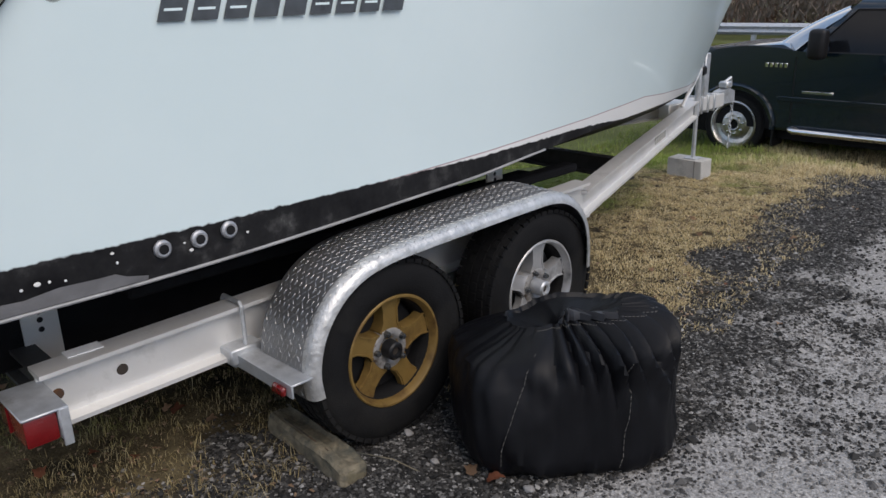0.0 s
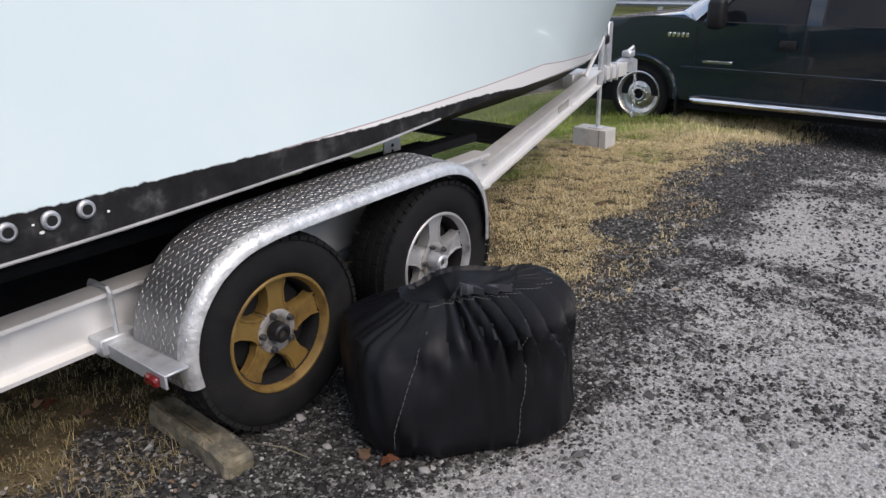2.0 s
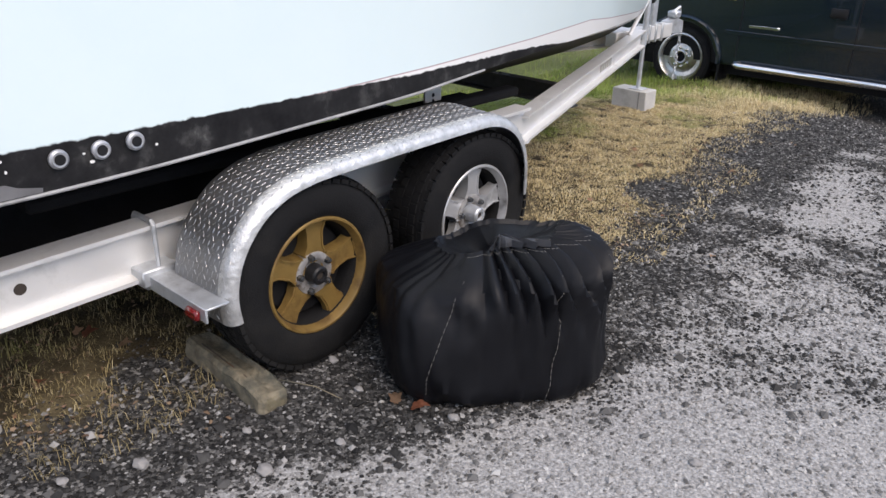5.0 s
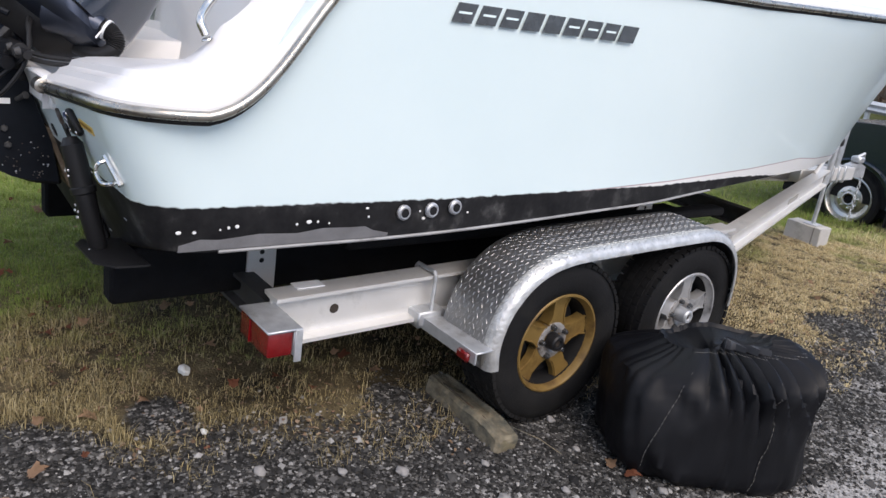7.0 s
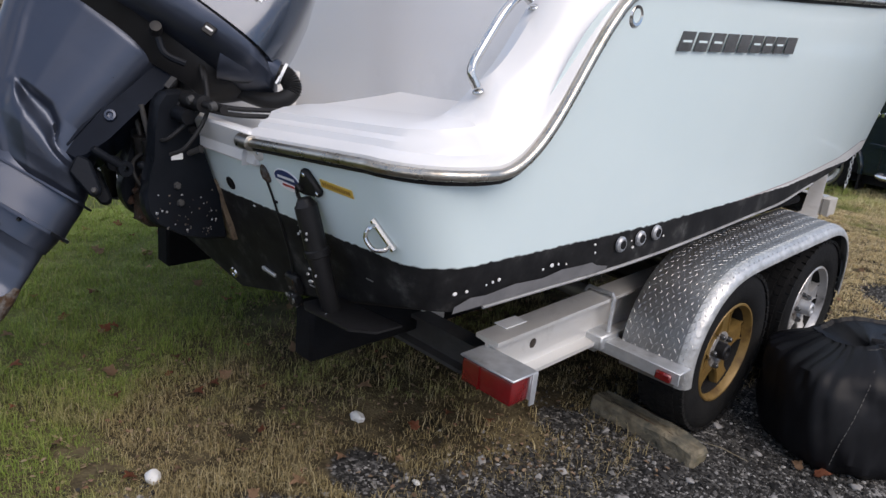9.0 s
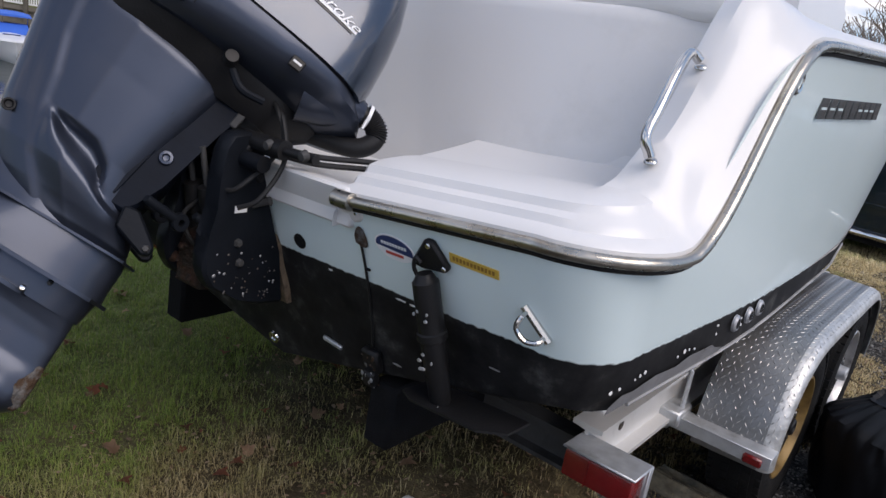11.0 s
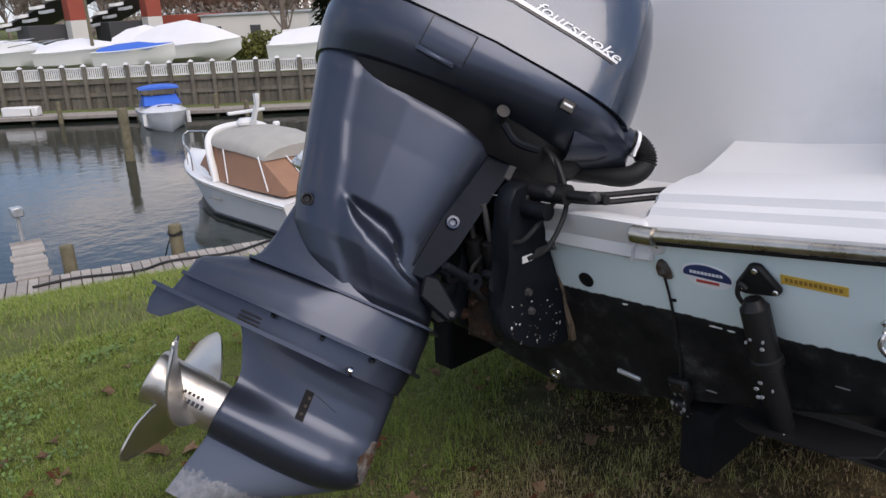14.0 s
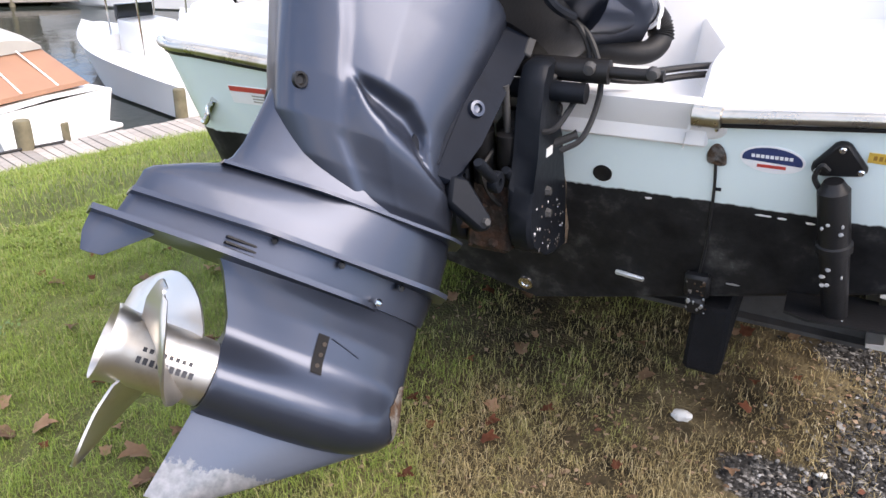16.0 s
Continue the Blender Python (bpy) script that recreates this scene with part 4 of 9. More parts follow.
wrows = [[wall_point(x, t) for x in np.linspace(-1.06, 1.06, 25)] for t in (0, 0.1, 0.25, 0.4, 0.55, 0.7, 0.85, 0.95, 1.0)]
top = wrows[-1]
wrows.append([(x, y + 0.012, z + 0.012) for x, y, z in top])
wrows.append([(x, y + 0.30, z + 0.012) for x, y, z in top])
wrows.append([(x, y + 0.31, z - 0.5) for x, y, z in top])
part("cockpit_bulkhead", loft(wrows, closed=False, caps=False), gelcoat, boat)
part("cockpit_sole", box((-1.05, 1.2, 1.02), (1.05, 3.6, 1.05)), gelcoat, boat)
part("foredeck", prism([(-1.2, 4.9), (1.2, 4.9), (1.0, 5.4), (0.7, 6.1), (0.3, 6.75), (0, 7.05), (-0.3, 6.75), (-0.7, 6.1), (-1.0, 5.4)], 1.70, 1.74, bevel=0.01), gelcoat, boat)

# stainless rub rail with end caps
for sx in (1, -1):
    rail = [(sx * (p[0] - p[3] * 0.012), p[1] - p[4] * 0.012, p[2] + 0.008) for p in CAP]
    rr = part("rub_rail", tube(rail, 0.0145, 10), rail_steel, boat, "tarnished stainless rub rail")
    back = [(sx * (p[0] - p[3] * 0.002), p[1] - p[4] * 0.002, p[2] - 0.011) for p in CAP]
    part("rail_backing", tube(back, 0.008, 6), black_plastic, rr)
    part("rail_end_cap", tube([(sx * 0.425, 0.297, 1.134), (sx * 0.427, 0.297, 1.134), (sx * 0.486, 0.297, 1.134), (sx * 0.488, 0.297, 1.134)], [0.018, 0.0235, 0.0235, 0.019], 18), rail_steel, rr)

# grab handles on the quarters
for sx in (1, -1):
    h = part("grab_handle", tube([(sx * 1.115, 0.585, 1.375), (sx * 1.10, 0.575, 1.42), (sx * 1.10, 0.615, 1.485), (sx * 1.09, 0.70, 1.575), (sx * 1.085, 0.765, 1.615), (sx * 1.10, 0.79, 1.60)], 0.0125, 10, curve=6), steel, boat, "polished stainless grab handle")
    part("handle_foot", lathe([(0.0, 0), (0.016, 0), (0.015, 0.003), (0.012, 0.005), (0, 0.005)], 14, m=Matrix.Translation((sx * 1.118, 0.588, 1.365)) @ Matrix.Rotation(radians(25), 4, "X")), steel, h)
    part("handle_foot", lathe([(0.0, 0), (0.016, 0), (0.015, 0.003), (0.012, 0.005), (0, 0.005)], 14, m=Matrix.Translation((sx * 1.105, 0.795, 1.585)) @ Matrix.Rotation(radians(25), 4, "X")), steel, h)

# stern eyes (U-bolts on a plate)
def on_transom(x, z, off=0.0):
    return (x, 0.31 + rake(z) - off * 0.94, z - off * 0.34)


for sx in (1, -1):
    a, b_ = Vector(on_transom(sx * 1.005, 1.008)), Vector(on_transom(sx * 1.05, 0.958))
    out_ = Vector((0, -0.94, -0.34))
    e = part("stern_eye", tube([a, a + out_ * 0.03, a * 0.75 + b_ * 0.25 + out_ * 0.042 - Vector((sx * 0.015, 0, 0.01)), a * 0.25 + b_ * 0.75 + out_ * 0.042 - Vector((sx * 0.015, 0, 0.01)), b_ + out_ * 0.03, b_], 0.0065, 8, curve=5), steel, boat, "stainless U-bolt eye")
    d = (b_ - a).normalized()
    part("eye_plate", tube([a - d * 0.015 + out_ * 0.003, b_ + d * 0.015 + out_ * 0.003], 0.011, 8), steel, e)

# hull letters: plain slanted bars
for i in range(9):
    y0 = 1.30 + i * 0.098
    w = 0.078 if i != 8 else 0.085
    bar = prism([(y0, 1.492), (y0 + w, 1.492), (y0 + w + 0.022, 1.552), (y0 + 0.022, 1.552)], 0, 0.004, m=IN_YZ)
    for v in bar.verts:
        v.co.x += interp(v.co.y, HY, H_GUN) - 0.011
    part("name_bar", bar, letter_mat, boat, "dark chrome lettering bar")
    cut = prism([(y0 + 0.022, 1.519), (y0 + w - 0.004, 1.519), (y0 + w - 0.002, 1.526), (y0 + 0.024, 1.526)], 0.004, 0.0055, m=IN_YZ)
    for v in cut.verts:
        v.co.x += interp(v.co.y, HY, H_GUN) - 0.011
    if i not in (3, 4, 8):
        part("name_bar_gap", cut, hull_mat, boat)

# round fitting above the letters, through-hulls and paint chips on the chine
part("hull_fitting", lathe([(0, 0.002), (0.017, 0.002), (0.020, 0.014), (0.028, 0.016), (0.036, 0.008), (0.037, 0)], 22, m=Matrix.Translation((1.258, 1.05, 1.585)) @ Matrix.Rotation(radians(90), 4, "Y")), steel, boat)
for y, z in ((1.24, 0.865), (1.355, 0.868), (1.455, 0.874)):
    xh = interp(y, HY, H_CHINE) + 0.014
    t = part("through_hull", lathe([(0, 0.0), (0.012, 0.0), (0.013, 0.016), (0.024, 0.018), (0.031, 0.010), (0.032, 0.0)], 20, m=Matrix.Translation((xh, y, z)) @ Matrix.Rotation(radians(90), 4, "Y") @ Matrix.Diagonal((0.85, 0.85, 0.7, 1))), bare_metal, boat, "dull metal through-hull drain")
    part("bore", lathe([(0, 0.012), (0.0150, 0.012), (0.0150, 0.0135)], 14, m=Matrix.Translation((xh, y, z)) @ Matrix.Rotation(radians(90), 4, "Y")), black_plastic, t)
random.seed(8)
chips = [(0.50, 0.835, 0.009), (0.545, 0.833, 0.008), (0.62, 0.838, 0.006), (0.645, 0.842, 0.006), (0.67, 0.845, 0.008), (0.86, 0.842, 0.006), (0.90, 0.848, 0.011), (0.93, 0.847, 0.008), (0.97, 0.84, 0.007), (1.10, 0.885, 0.006), (1.11, 0.855, 0.007), (1.33, 0.838, 0.008), (1.31, 0.865, 0.006), (1.52, 0.85, 0.006)]
for y, z, r in chips:
    r *= random.uniform(0.55, 0.85)
    xh = interp(y, HY, H_CHINE) + (z - 0.77) * 0.1 + 0.0015 - max(0, 0.47 - y) * 0.3
    part("paint_chip", lathe([(0, 0.0025), (r * 0.8, 0.002), (r, 0)], 8, m=Matrix.Translation((xh, y, z)) @ Matrix.Rotation(radians(90), 4, "Y") @ Matrix.Diagonal((1, random.uniform(0.7, 1.6), 1, 1))), white_paint, boat)
# sanded grey band low on the chine
band = [[(interp(y, HY, H_CHINE) + 0.004, y, interp(y, HY, H_CHZ) + 0.008), (interp(y, HY, H_CHINE) + 0.010, y, interp(y, HY, H_CHZ) + h)] for y, h in ((0.50, 0.03), (0.56, 0.045), (0.62, 0.04), (0.74, 0.05), (0.86, 0.043), (0.95, 0.054), (1.05, 0.05), (1.10, 0.05), (1.13, 0.035), (1.19, 0.022))]
part("sanded_patch", loft(band, closed=False, caps=False), mat("sanded_bottom_paint", (0.15, 0.15, 0.155), 0.75, 0, 0.25, 14, 0.2, 60), boat)

edge_pts = [(interp(y, HY, H_CHINE) + 0.002, y, interp(y, HY, H_CHZ) + 0.001) for y in [0.62, 0.9, 1.2, 1.5, 1.8, 2.2, 2.6, 2.9, 3.12]]
part("worn_chine_edge", tube(edge_pts, 0.0055, 6, curve=4), mat("rubbed_grey_edge", (0.30, 0.30, 0.30), 0.6, 0, 0.4, 8, 0.2, 60, dirt=(0.10, 0.10, 0.10), dscale=5), boat)

# transom fittings
def tplace(x, z, off=0.0):
    """A pose on the transom, its z axis pointing aft."""
    p = on_transom(x, z, off)
    return Matrix.Translation(p) @ Matrix.Rotation(radians(90 + 19.8), 4, "X")


part("drain_hole", lathe([(0, 0.0025), (0.017, 0.0025), (0.020, 0.004), (0.024, 0.003), (0.024, 0)], 20, m=tplace(0.215, 0.945)), black_plastic, boat)
sk = part("scupper_cover", prism([(-0.019, -0.022), (0.010, -0.030), (0.024, -0.024), (0.022, 0.002), (0.013, 0.024), (0, 0.033), (-0.012, 0.024), (-0.021, 0.002)], 0, 0.010, m=tplace(0.482, 1.038), bevel=0.004), wedge_worn, boat, "worn plastic cable cover")
part("sender_cable", tube([on_transom(0.482, 1.02, 0.006), on_transom(0.484, 0.96, 0.005), on_transom(0.483, 0.90, 0.005), on_transom(0.478, 0.78, 0.006), on_transom(0.467, 0.68, 0.012)], 0.0036, 6, curve=4), hose_rubber, boat)
part("cable_clip", box((-0.012, -0.006, 0), (0.014, 0.006, 0.008), 0.002, m=tplace(0.49, 0.945) @ Matrix.Scale(0.7, 4)), bracket_mat, boat)
tr = part("sonar_transducer", box((-0.032, -0.045, 0.0), (0.032, 0.035, 0.03), 0.008, m=tplace(0.465, 0.655)), black_plastic, boat)
part("transducer_foot", box((-0.022, -0.085, 0.015), (0.024, -0.03, 0.05), 0.008, m=tplace(0.465, 0.655)), black_plastic, tr)
random.seed(31)
for i in range(22):
    r = random.uniform(0.0025, 0.0065)
    part("barnacle", lathe([(0, r * 0.5), (r * 0.6, r * 0.4), (r, 0)], 6, m=tplace(0.465 + random.uniform(-0.025, 0.028), random.uniform(0.575, 0.675), 0.048 if i % 2 else 0.03) @ Matrix.Diagonal((1, random.uniform(0.8, 2.0), 1, 1))), bare_metal if i % 2 else wedge_worn, tr)
oval = [(0.068 * math.cos(a), 0.036 * math.sin(a)) for a in [2 * math.pi * i / 28 for i in range(28)]]
st = part("oval_sticker", prism(oval, 0, 0.002, m=tplace(0.600, 1.040) @ Matrix.Rotation(radians(-3), 4, "Z")), decal_white, boat, "oval white and blue sticker")
part("sticker_blue_half", prism([(x * 0.93, y * 0.88) for x, y in oval if y >= -0.010], 0.002, 0.003, m=tplace(0.600, 1.040) @ Matrix.Rotation(radians(-3), 4, "Z")), mat("faded_navy_print", (0.022, 0.040, 0.13), 0.5, 0, 0.3, 30), st)
for i in range(9):
    part("sticker_bar", box((-0.044 + i * 0.0098, 0.004, 0.003), (-0.0365 + i * 0.0098, 0.0125, 0.004), m=tplace(0.600, 1.040)), decal_white, st)
part("sticker_bar", box((-0.030, -0.022, 0.002), (0.030, -0.014, 0.003), m=tplace(0.600, 1.040)), decal_red, st)
ys = part("yellow_sticker", box((-0.072, -0.0125, 0), (0.072, 0.0125, 0.002), m=tplace(0.855, 1.072) @ Matrix.Rotation(radians(-1), 4, "Z")), decal_yellow, boat, "narrow yellow warning sticker")
for i in range(12):
    part("sticker_bar", box((-0.062 + i * 0.0105, -0.005, 0.002), (-0.055 + i * 0.0105, 0.006, 0.0028), m=tplace(0.855, 1.072) @ Matrix.Rotation(radians(-1), 4, "Z")), mat("ochre_print", (0.30, 0.16, 0.03), 0.6) if i == 0 else bpy.data.materials["ochre_print"], ys)
ws = part("warning_sticker", box((-0.10, -0.03, 0), (0.10, 0.03, 0.002), m=tplace(-0.82, 1.045)), decal_white, boat, "white warning sticker with red band")
part("sticker_band", box((-0.098, 0.012, 0.002), (0.098, 0.028, 0.003), m=tplace(-0.82, 1.045)), decal_red, ws)
for i in range(3):
    part("sticker_bar", box((-0.02, -0.022 + i * 0.01, 0.002), (0.09, -0.017 + i * 0.01, 0.003), m=tplace(-0.82, 1.045)), canvas_grey, ws)
part("garboard_plug", lathe([(0, 0.002), (0.010, 0.002), (0.012, 0.006), (0.022, 0.006), (0.024, 0)], 18, m=tplace(-0.03, 0.52)), steel, boat)
part("transom_anode", box((-0.04, -0.008, 0), (0.04, 0.008, 0.012), 0.004, m=tplace(0.285, 0.63) @ Matrix.Rotation(radians(-8), 4, "Z")), galv, boat)
# sanded scars on the bottom paint
random.seed(3)
for x, z, w in ((0.60, 0.888, 0.022), (0.64, 0.887, 0.012), (0.70, 0.885, 0.012), (0.33, 0.89, 0.010), (0.9, 0.80, 0.02), (0.55, 0.66, 0.02)):
    part("paint_scar", prism([(random.uniform(0.7, 1) * w * math.cos(a), random.uniform(0.5, 1) * 0.004 * math.sin(a)) for a in [2 * math.pi * i / 9 for i in range(9)]], 0, 0.0012, m=tplace(x, z)), white_paint if z > 0.87 else bare_metal, boat)

# trim tabs with their actuators
for sx in (1, -1):
    tab = part("trim_tab", prism([(-0.10, 0.0), (0.22, 0.0), (0.22, 0.10), (0.16, 0.15), (-0.05, 0.15), (-0.10, 0.12)], 0, 0.006, m=Matrix.Translation(on_transom(sx * 0.78 - (0.17 if sx < 0 else 0.0), 0.675)) @ Matrix.Rotation(radians(-2 if sx > 0 else 2), 4, "Y") @ Matrix.Rotation(radians(178), 4, "X") @ Matrix.Diagonal((1, 1, 1, 1))), black_plastic, boat, "black trim tab plate")
    up_, lo_ = Vector(on_transom(sx * 0.728, 1.03, 0.035)), Vector(on_transom(sx * 0.79, 0.70, 0.09))
    d = lo_ - up_
    act = part("tab_actuator", tube([up_, up_ + d * 0.05, up_ + d * 0.06, up_ + d * 0.42, up_ + d * 0.43, up_ + d * 0.48, up_ + d * 0.49, up_ + d * 0.97, lo_], [0.02, 0.03, 0.034, 0.034, 0.039, 0.039, 0.033, 0.028, 0.02], 14), black_plastic, boat, "scuffed black trim tab ram")
    part("actuator_mount", prism([(-0.05, -0.04), (-0.03, -0.045), (0.045, -0.035), (0.058, -0.018), (0.012, 0.045), (-0.012, 0.045), (-0.055, -0.02)], 0, 0.02, m=tplace(sx * 0.733, 1.066), bevel=0.006), black_plastic, act)
    for q in ((-0.04, -0.028), (0.043, -0.022), (0, 0.03)):
        part("screw", lathe([(0, 0.004), (0.006, 0.003), (0.008, 0)], 10, m=tplace(sx * 0.733, 1.066, 0.02) @ Matrix.Translation((q[0], q[1], 0))), steel, act)
    part("actuator_cable", tube([on_transom(sx * 0.715, 1.05, 0.03), on_transom(sx * 0.70, 1.06, 0.03), on_transom(sx * 0.69, 1.03, 0.03), on_transom(sx * 0.705, 1.00, 0.03)], 0.006, 6, curve=5), hose_rubber, act)
    random.seed(5)
    for i in range(10):
        q = up_ + d * random.choice((0.25, 0.3, 0.5, 0.62, 0.7, 0.95, 1.0)) + Vector((random.uniform(-0.03, 0.03), -0.034, random.uniform(-0.01, 0.01)))
        part("barnacle", lathe([(0, 0.003), (0.004, 0.002), (0.005, -0.002)], 6, m=Matrix.Translation(q) @ Matrix.Rotation(radians(90), 4, "X") @ Matrix.Diagonal((random.uniform(0.5, 1.6), 1, 1, 1))), bare_metal, act)

# ---- cockpit: cushions, leaning post, console, T-top ----
def pad(cx, cy, cz, w, d, h, r=0.045, rz=0):
    return box((-w / 2, -d / 2, -h / 2), (w / 2, d / 2, h / 2), r, m=Matrix.Translation((cx, cy, cz)) @ Matrix.Rotation(radians(rz), 4, "Z"), seg=4)


def bolster(x0, x1, y0, z0, z1):
    """A soft cushion with a crowned top and rounded ends."""
    rows = []
    for i in range(25):
        u = -1 + 2 * i / 24
        s = (1 - abs(u) ** 9) ** (1 / 3)
        x = (x0 + x1) / 2 + (x1 - x0) / 2 * u
        h = z1 - z0
        row = []
        for k_ in range(28):
            a = 2 * math.pi * k_ / 28
            c_, s_ = math.cos(a), math.sin(a)
            row.append((x, y0 + 0.11 + 0.11 * math.copysign(abs(c_) ** 0.55, c_) * (0.82 + 0.18 * s), z0 + h * 0.46 + h * 0.54 * math.copysign(abs(s_) ** 0.62, s_) * (0.35 + 0.65 * s) + 0.004 * math.sin(u * 7)))
        rows.append(row)
    return loft(rows)


part("coaming_cushion", bolster(-0.60, 0.427, 1.15, 1.705, 1.80), cushion, boat, "white vinyl bolster cushion")
part("coaming_cushion", bolster(0.437, 1.02, 1.155, 1.712, 1.835), cushion, boat, "white vinyl bolster cushion")
part("coaming_cushion", bolster(-1.03, -0.61, 1.16, 1.705, 1.80), cushion, boat, "white vinyl bolster cushion")

LX, LY = -0.14, 2.5
for x0, x1 in ((-0.374, 0.048), (0.062, 0.490)):
    sc_ = part("seat_cushion", box((x0, LY - 0.02, 1.845), (x1, LY + 0.40, 1.925), 0.036, seg=4), cushion, boat, "white seat cushion on the leaning post")
    part("seat_hinge", prism([(0, 0), (0.05, 0), (0.035, 0.07), (0.0, 0.075)], -0.006, 0.006, m=Matrix.Translation((x1 - 0.035, LY - 0.03, 1.82)) @ IN_XZ), steel, sc_)
part("seat_tray", box((-0.35, LY + 0.0, 1.78), (0.46, LY + 0.38, 1.845), 0.02, seg=2), gelcoat, boat)
BK = Matrix.Translation((-0.08, LY, 2.135)) @ Matrix.Rotation(radians(-3.6), 4, "Y")
bk_rows = []
for i in range(21):
    u = -1 + 2 * i / 20
    s = (1 - abs(u) ** 5) ** (1 / 2.6)
    bk_rows.append([BK @ Vector((0.468 * u, 0.06 * math.cos(a) * (0.6 + 0.4 * s) + 0.03, 0.135 * math.copysign(abs(math.sin(a)) ** 0.7, math.sin(a)) * (0.55 + 0.45 * s))) for a in [2 * math.pi * k_ / 20 for k_ in range(20)]])
bk = part("backrest", loft(bk_rows), cushion, boat, "white padded backrest")
part("back_panel", box((-0.40, -0.052, -0.105), (0.40, -0.036, 0.105), 0.006, m=BK), gelcoat, bk)
for x in (-0.21, 0.0, 0.24):
    part("panel_screw", lathe([(0, 0.006), (0.008, 0.004), (0.010, 0)], 8, m=BK @ Matrix.Translation((x, -0.052, -0.03)) @ Matrix.Rotation(radians(90), 4, "X")), black_plastic, bk)
for i in range(4):
    xt, xb = -0.513 + 0.2175 * i, -0.440 + 0.212 * i
    zt, zb = 2.250 + 0.016 * i, 1.990 + 0.012 * i
    rh = part("rod_holder", tube([(xt, LY - 0.075, zt), (xt + 0.003, LY - 0.075, zt - 0.012), (xb, LY - 0.075, zb)], [0.030, 0.026, 0.026], 16), steel, bk, "polished aluminium rod holder")
    part("holder_rim", lathe([(0.022, 0), (0.033, 0), (0.033, 0.010), (0.022, 0.010)], 16, m=Matrix.Translation((xt, LY - 0.075, zt)), closed_profile=True), chrome, rh)
for dz in (0.075, -0.115):
    part("backrest_rail", tube([BK @ Vector((-0.36, -0.068, dz)), BK @ Vector((0.33, -0.068, dz))], 0.011, 8), steel, bk)
part("panel_trim", box((-0.38, -0.058, -0.150), (0.36, -0.02, -0.128), 0.004, m=BK), mat("tan_wood_trim", (0.33, 0.24, 0.17), 0.6), bk)
fr = part("backrest_frame", tube([(-0.445, LY - 0.05, 1.55), (-0.45, LY - 0.06, 1.84), (-0.535, LY - 0.09, 1.99), (-0.548, LY - 0.13, 2.075), (-0.50, LY - 0.17, 2.118), (-0.18, LY - 0.18, 2.142), (0.14, LY - 0.18, 2.163), (0.235, LY - 0.15, 2.125), (0.285, LY - 0.09, 2.03), (0.325, LY - 0.05, 1.88), (0.335, LY - 0.04, 1.55)], 0.016, 12, curve=6), steel, boat, "bent aluminium tube frame")
part("leaning_post_base", box((-0.36, LY + 0.02, 1.0), (0.45, LY + 0.36, 1.79), 0.03, seg=2), gelcoat, boat)
part("wheel", tube([(0.085 + 0.15 * math.cos(a), 2.96 - 0.11 * math.sin(a), 2.045 + 0.045 * math.sin(a) + 0.02 * math.cos(a)) for a in [2 * math.pi * i / 28 for i in range(29)]], 0.012, 8), steel, boat, "stainless steering wheel")
con = part("console", loft([[(-0.30, 3.05, 1.0), (0.66, 3.05, 1.0), (0.66, 4.0, 1.0), (-0.30, 4.0, 1.0)], [(-0.30, 3.05, 1.86), (0.66, 3.05, 1.86), (0.66, 4.0, 1.86), (-0.30, 4.0, 1.86)], [(-0.26, 3.10, 1.98), (0.64, 3.10, 1.98), (0.66, 4.0, 2.0), (-0.28, 4.0, 2.0)], [(0.16, 3.14, 2.00), (0.64, 3.14, 2.00), (0.65, 3.98, 2.02), (0.16, 3.98, 2.02)], [(0.17, 3.20, 2.185), (0.63, 3.20, 2.20), (0.64, 3.9, 2.22), (0.17, 3.9, 2.205)]]), gelcoat, boat, "white helm console")
for x, z in ((0.30, 1.93), (0.42, 1.945), (0.52, 1.95)):
    dl = part("helm_dial", lathe([(0, 0.012), (0.033, 0.012), (0.040, 0.016), (0.042, 0)], 18, m=Matrix.Translation((x, 3.075, z)) @ Matrix.Rotation(radians(75), 4, "X")), black_plastic, con)
    part("dial_rim", lathe([(0.036, 0.012), (0.044, 0.014), (0.044, 0.0)], 18, m=Matrix.Translation((x, 3.073, z)) @ Matrix.Rotation(radians(75), 4, "X")), chrome, dl)
part("switch_panel", box((0.44, 3.05, 1.905), (0.62, 3.07, 1.94), 0.004), black_plastic, con)
part("engine_control", box((0.13, 2.98, 1.92), (0.22, 3.08, 1.98), 0.025, seg=3), black_plastic, con)
part("chart_screen", box((0.385, 3.14, 2.065), (0.60, 3.19, 2.145), 0.012, seg=2), black_plastic, con)
part("compass", lathe([(0, 0), (0.046, 0), (0.048, 0.02), (0.040, 0.055), (0.022, 0.072), (0, 0.076)], 18, m=Matrix.Translation((0.215, 3.30, 2.19))), black_plastic, con)
part("windscreen", loft([[(-0.30, 3.95, 2.05), (-0.1, 3.84, 2.10), (0.45, 3.84, 2.14), (0.66, 3.95, 2.12)], [(-0.27, 4.0, 2.48), (-0.05, 3.90, 2.55), (0.45, 3.92, 2.66), (0.64, 4.05, 2.66)]], closed=False, caps=False), clear, boat, "clear acrylic windscreen").visible_shadow = False
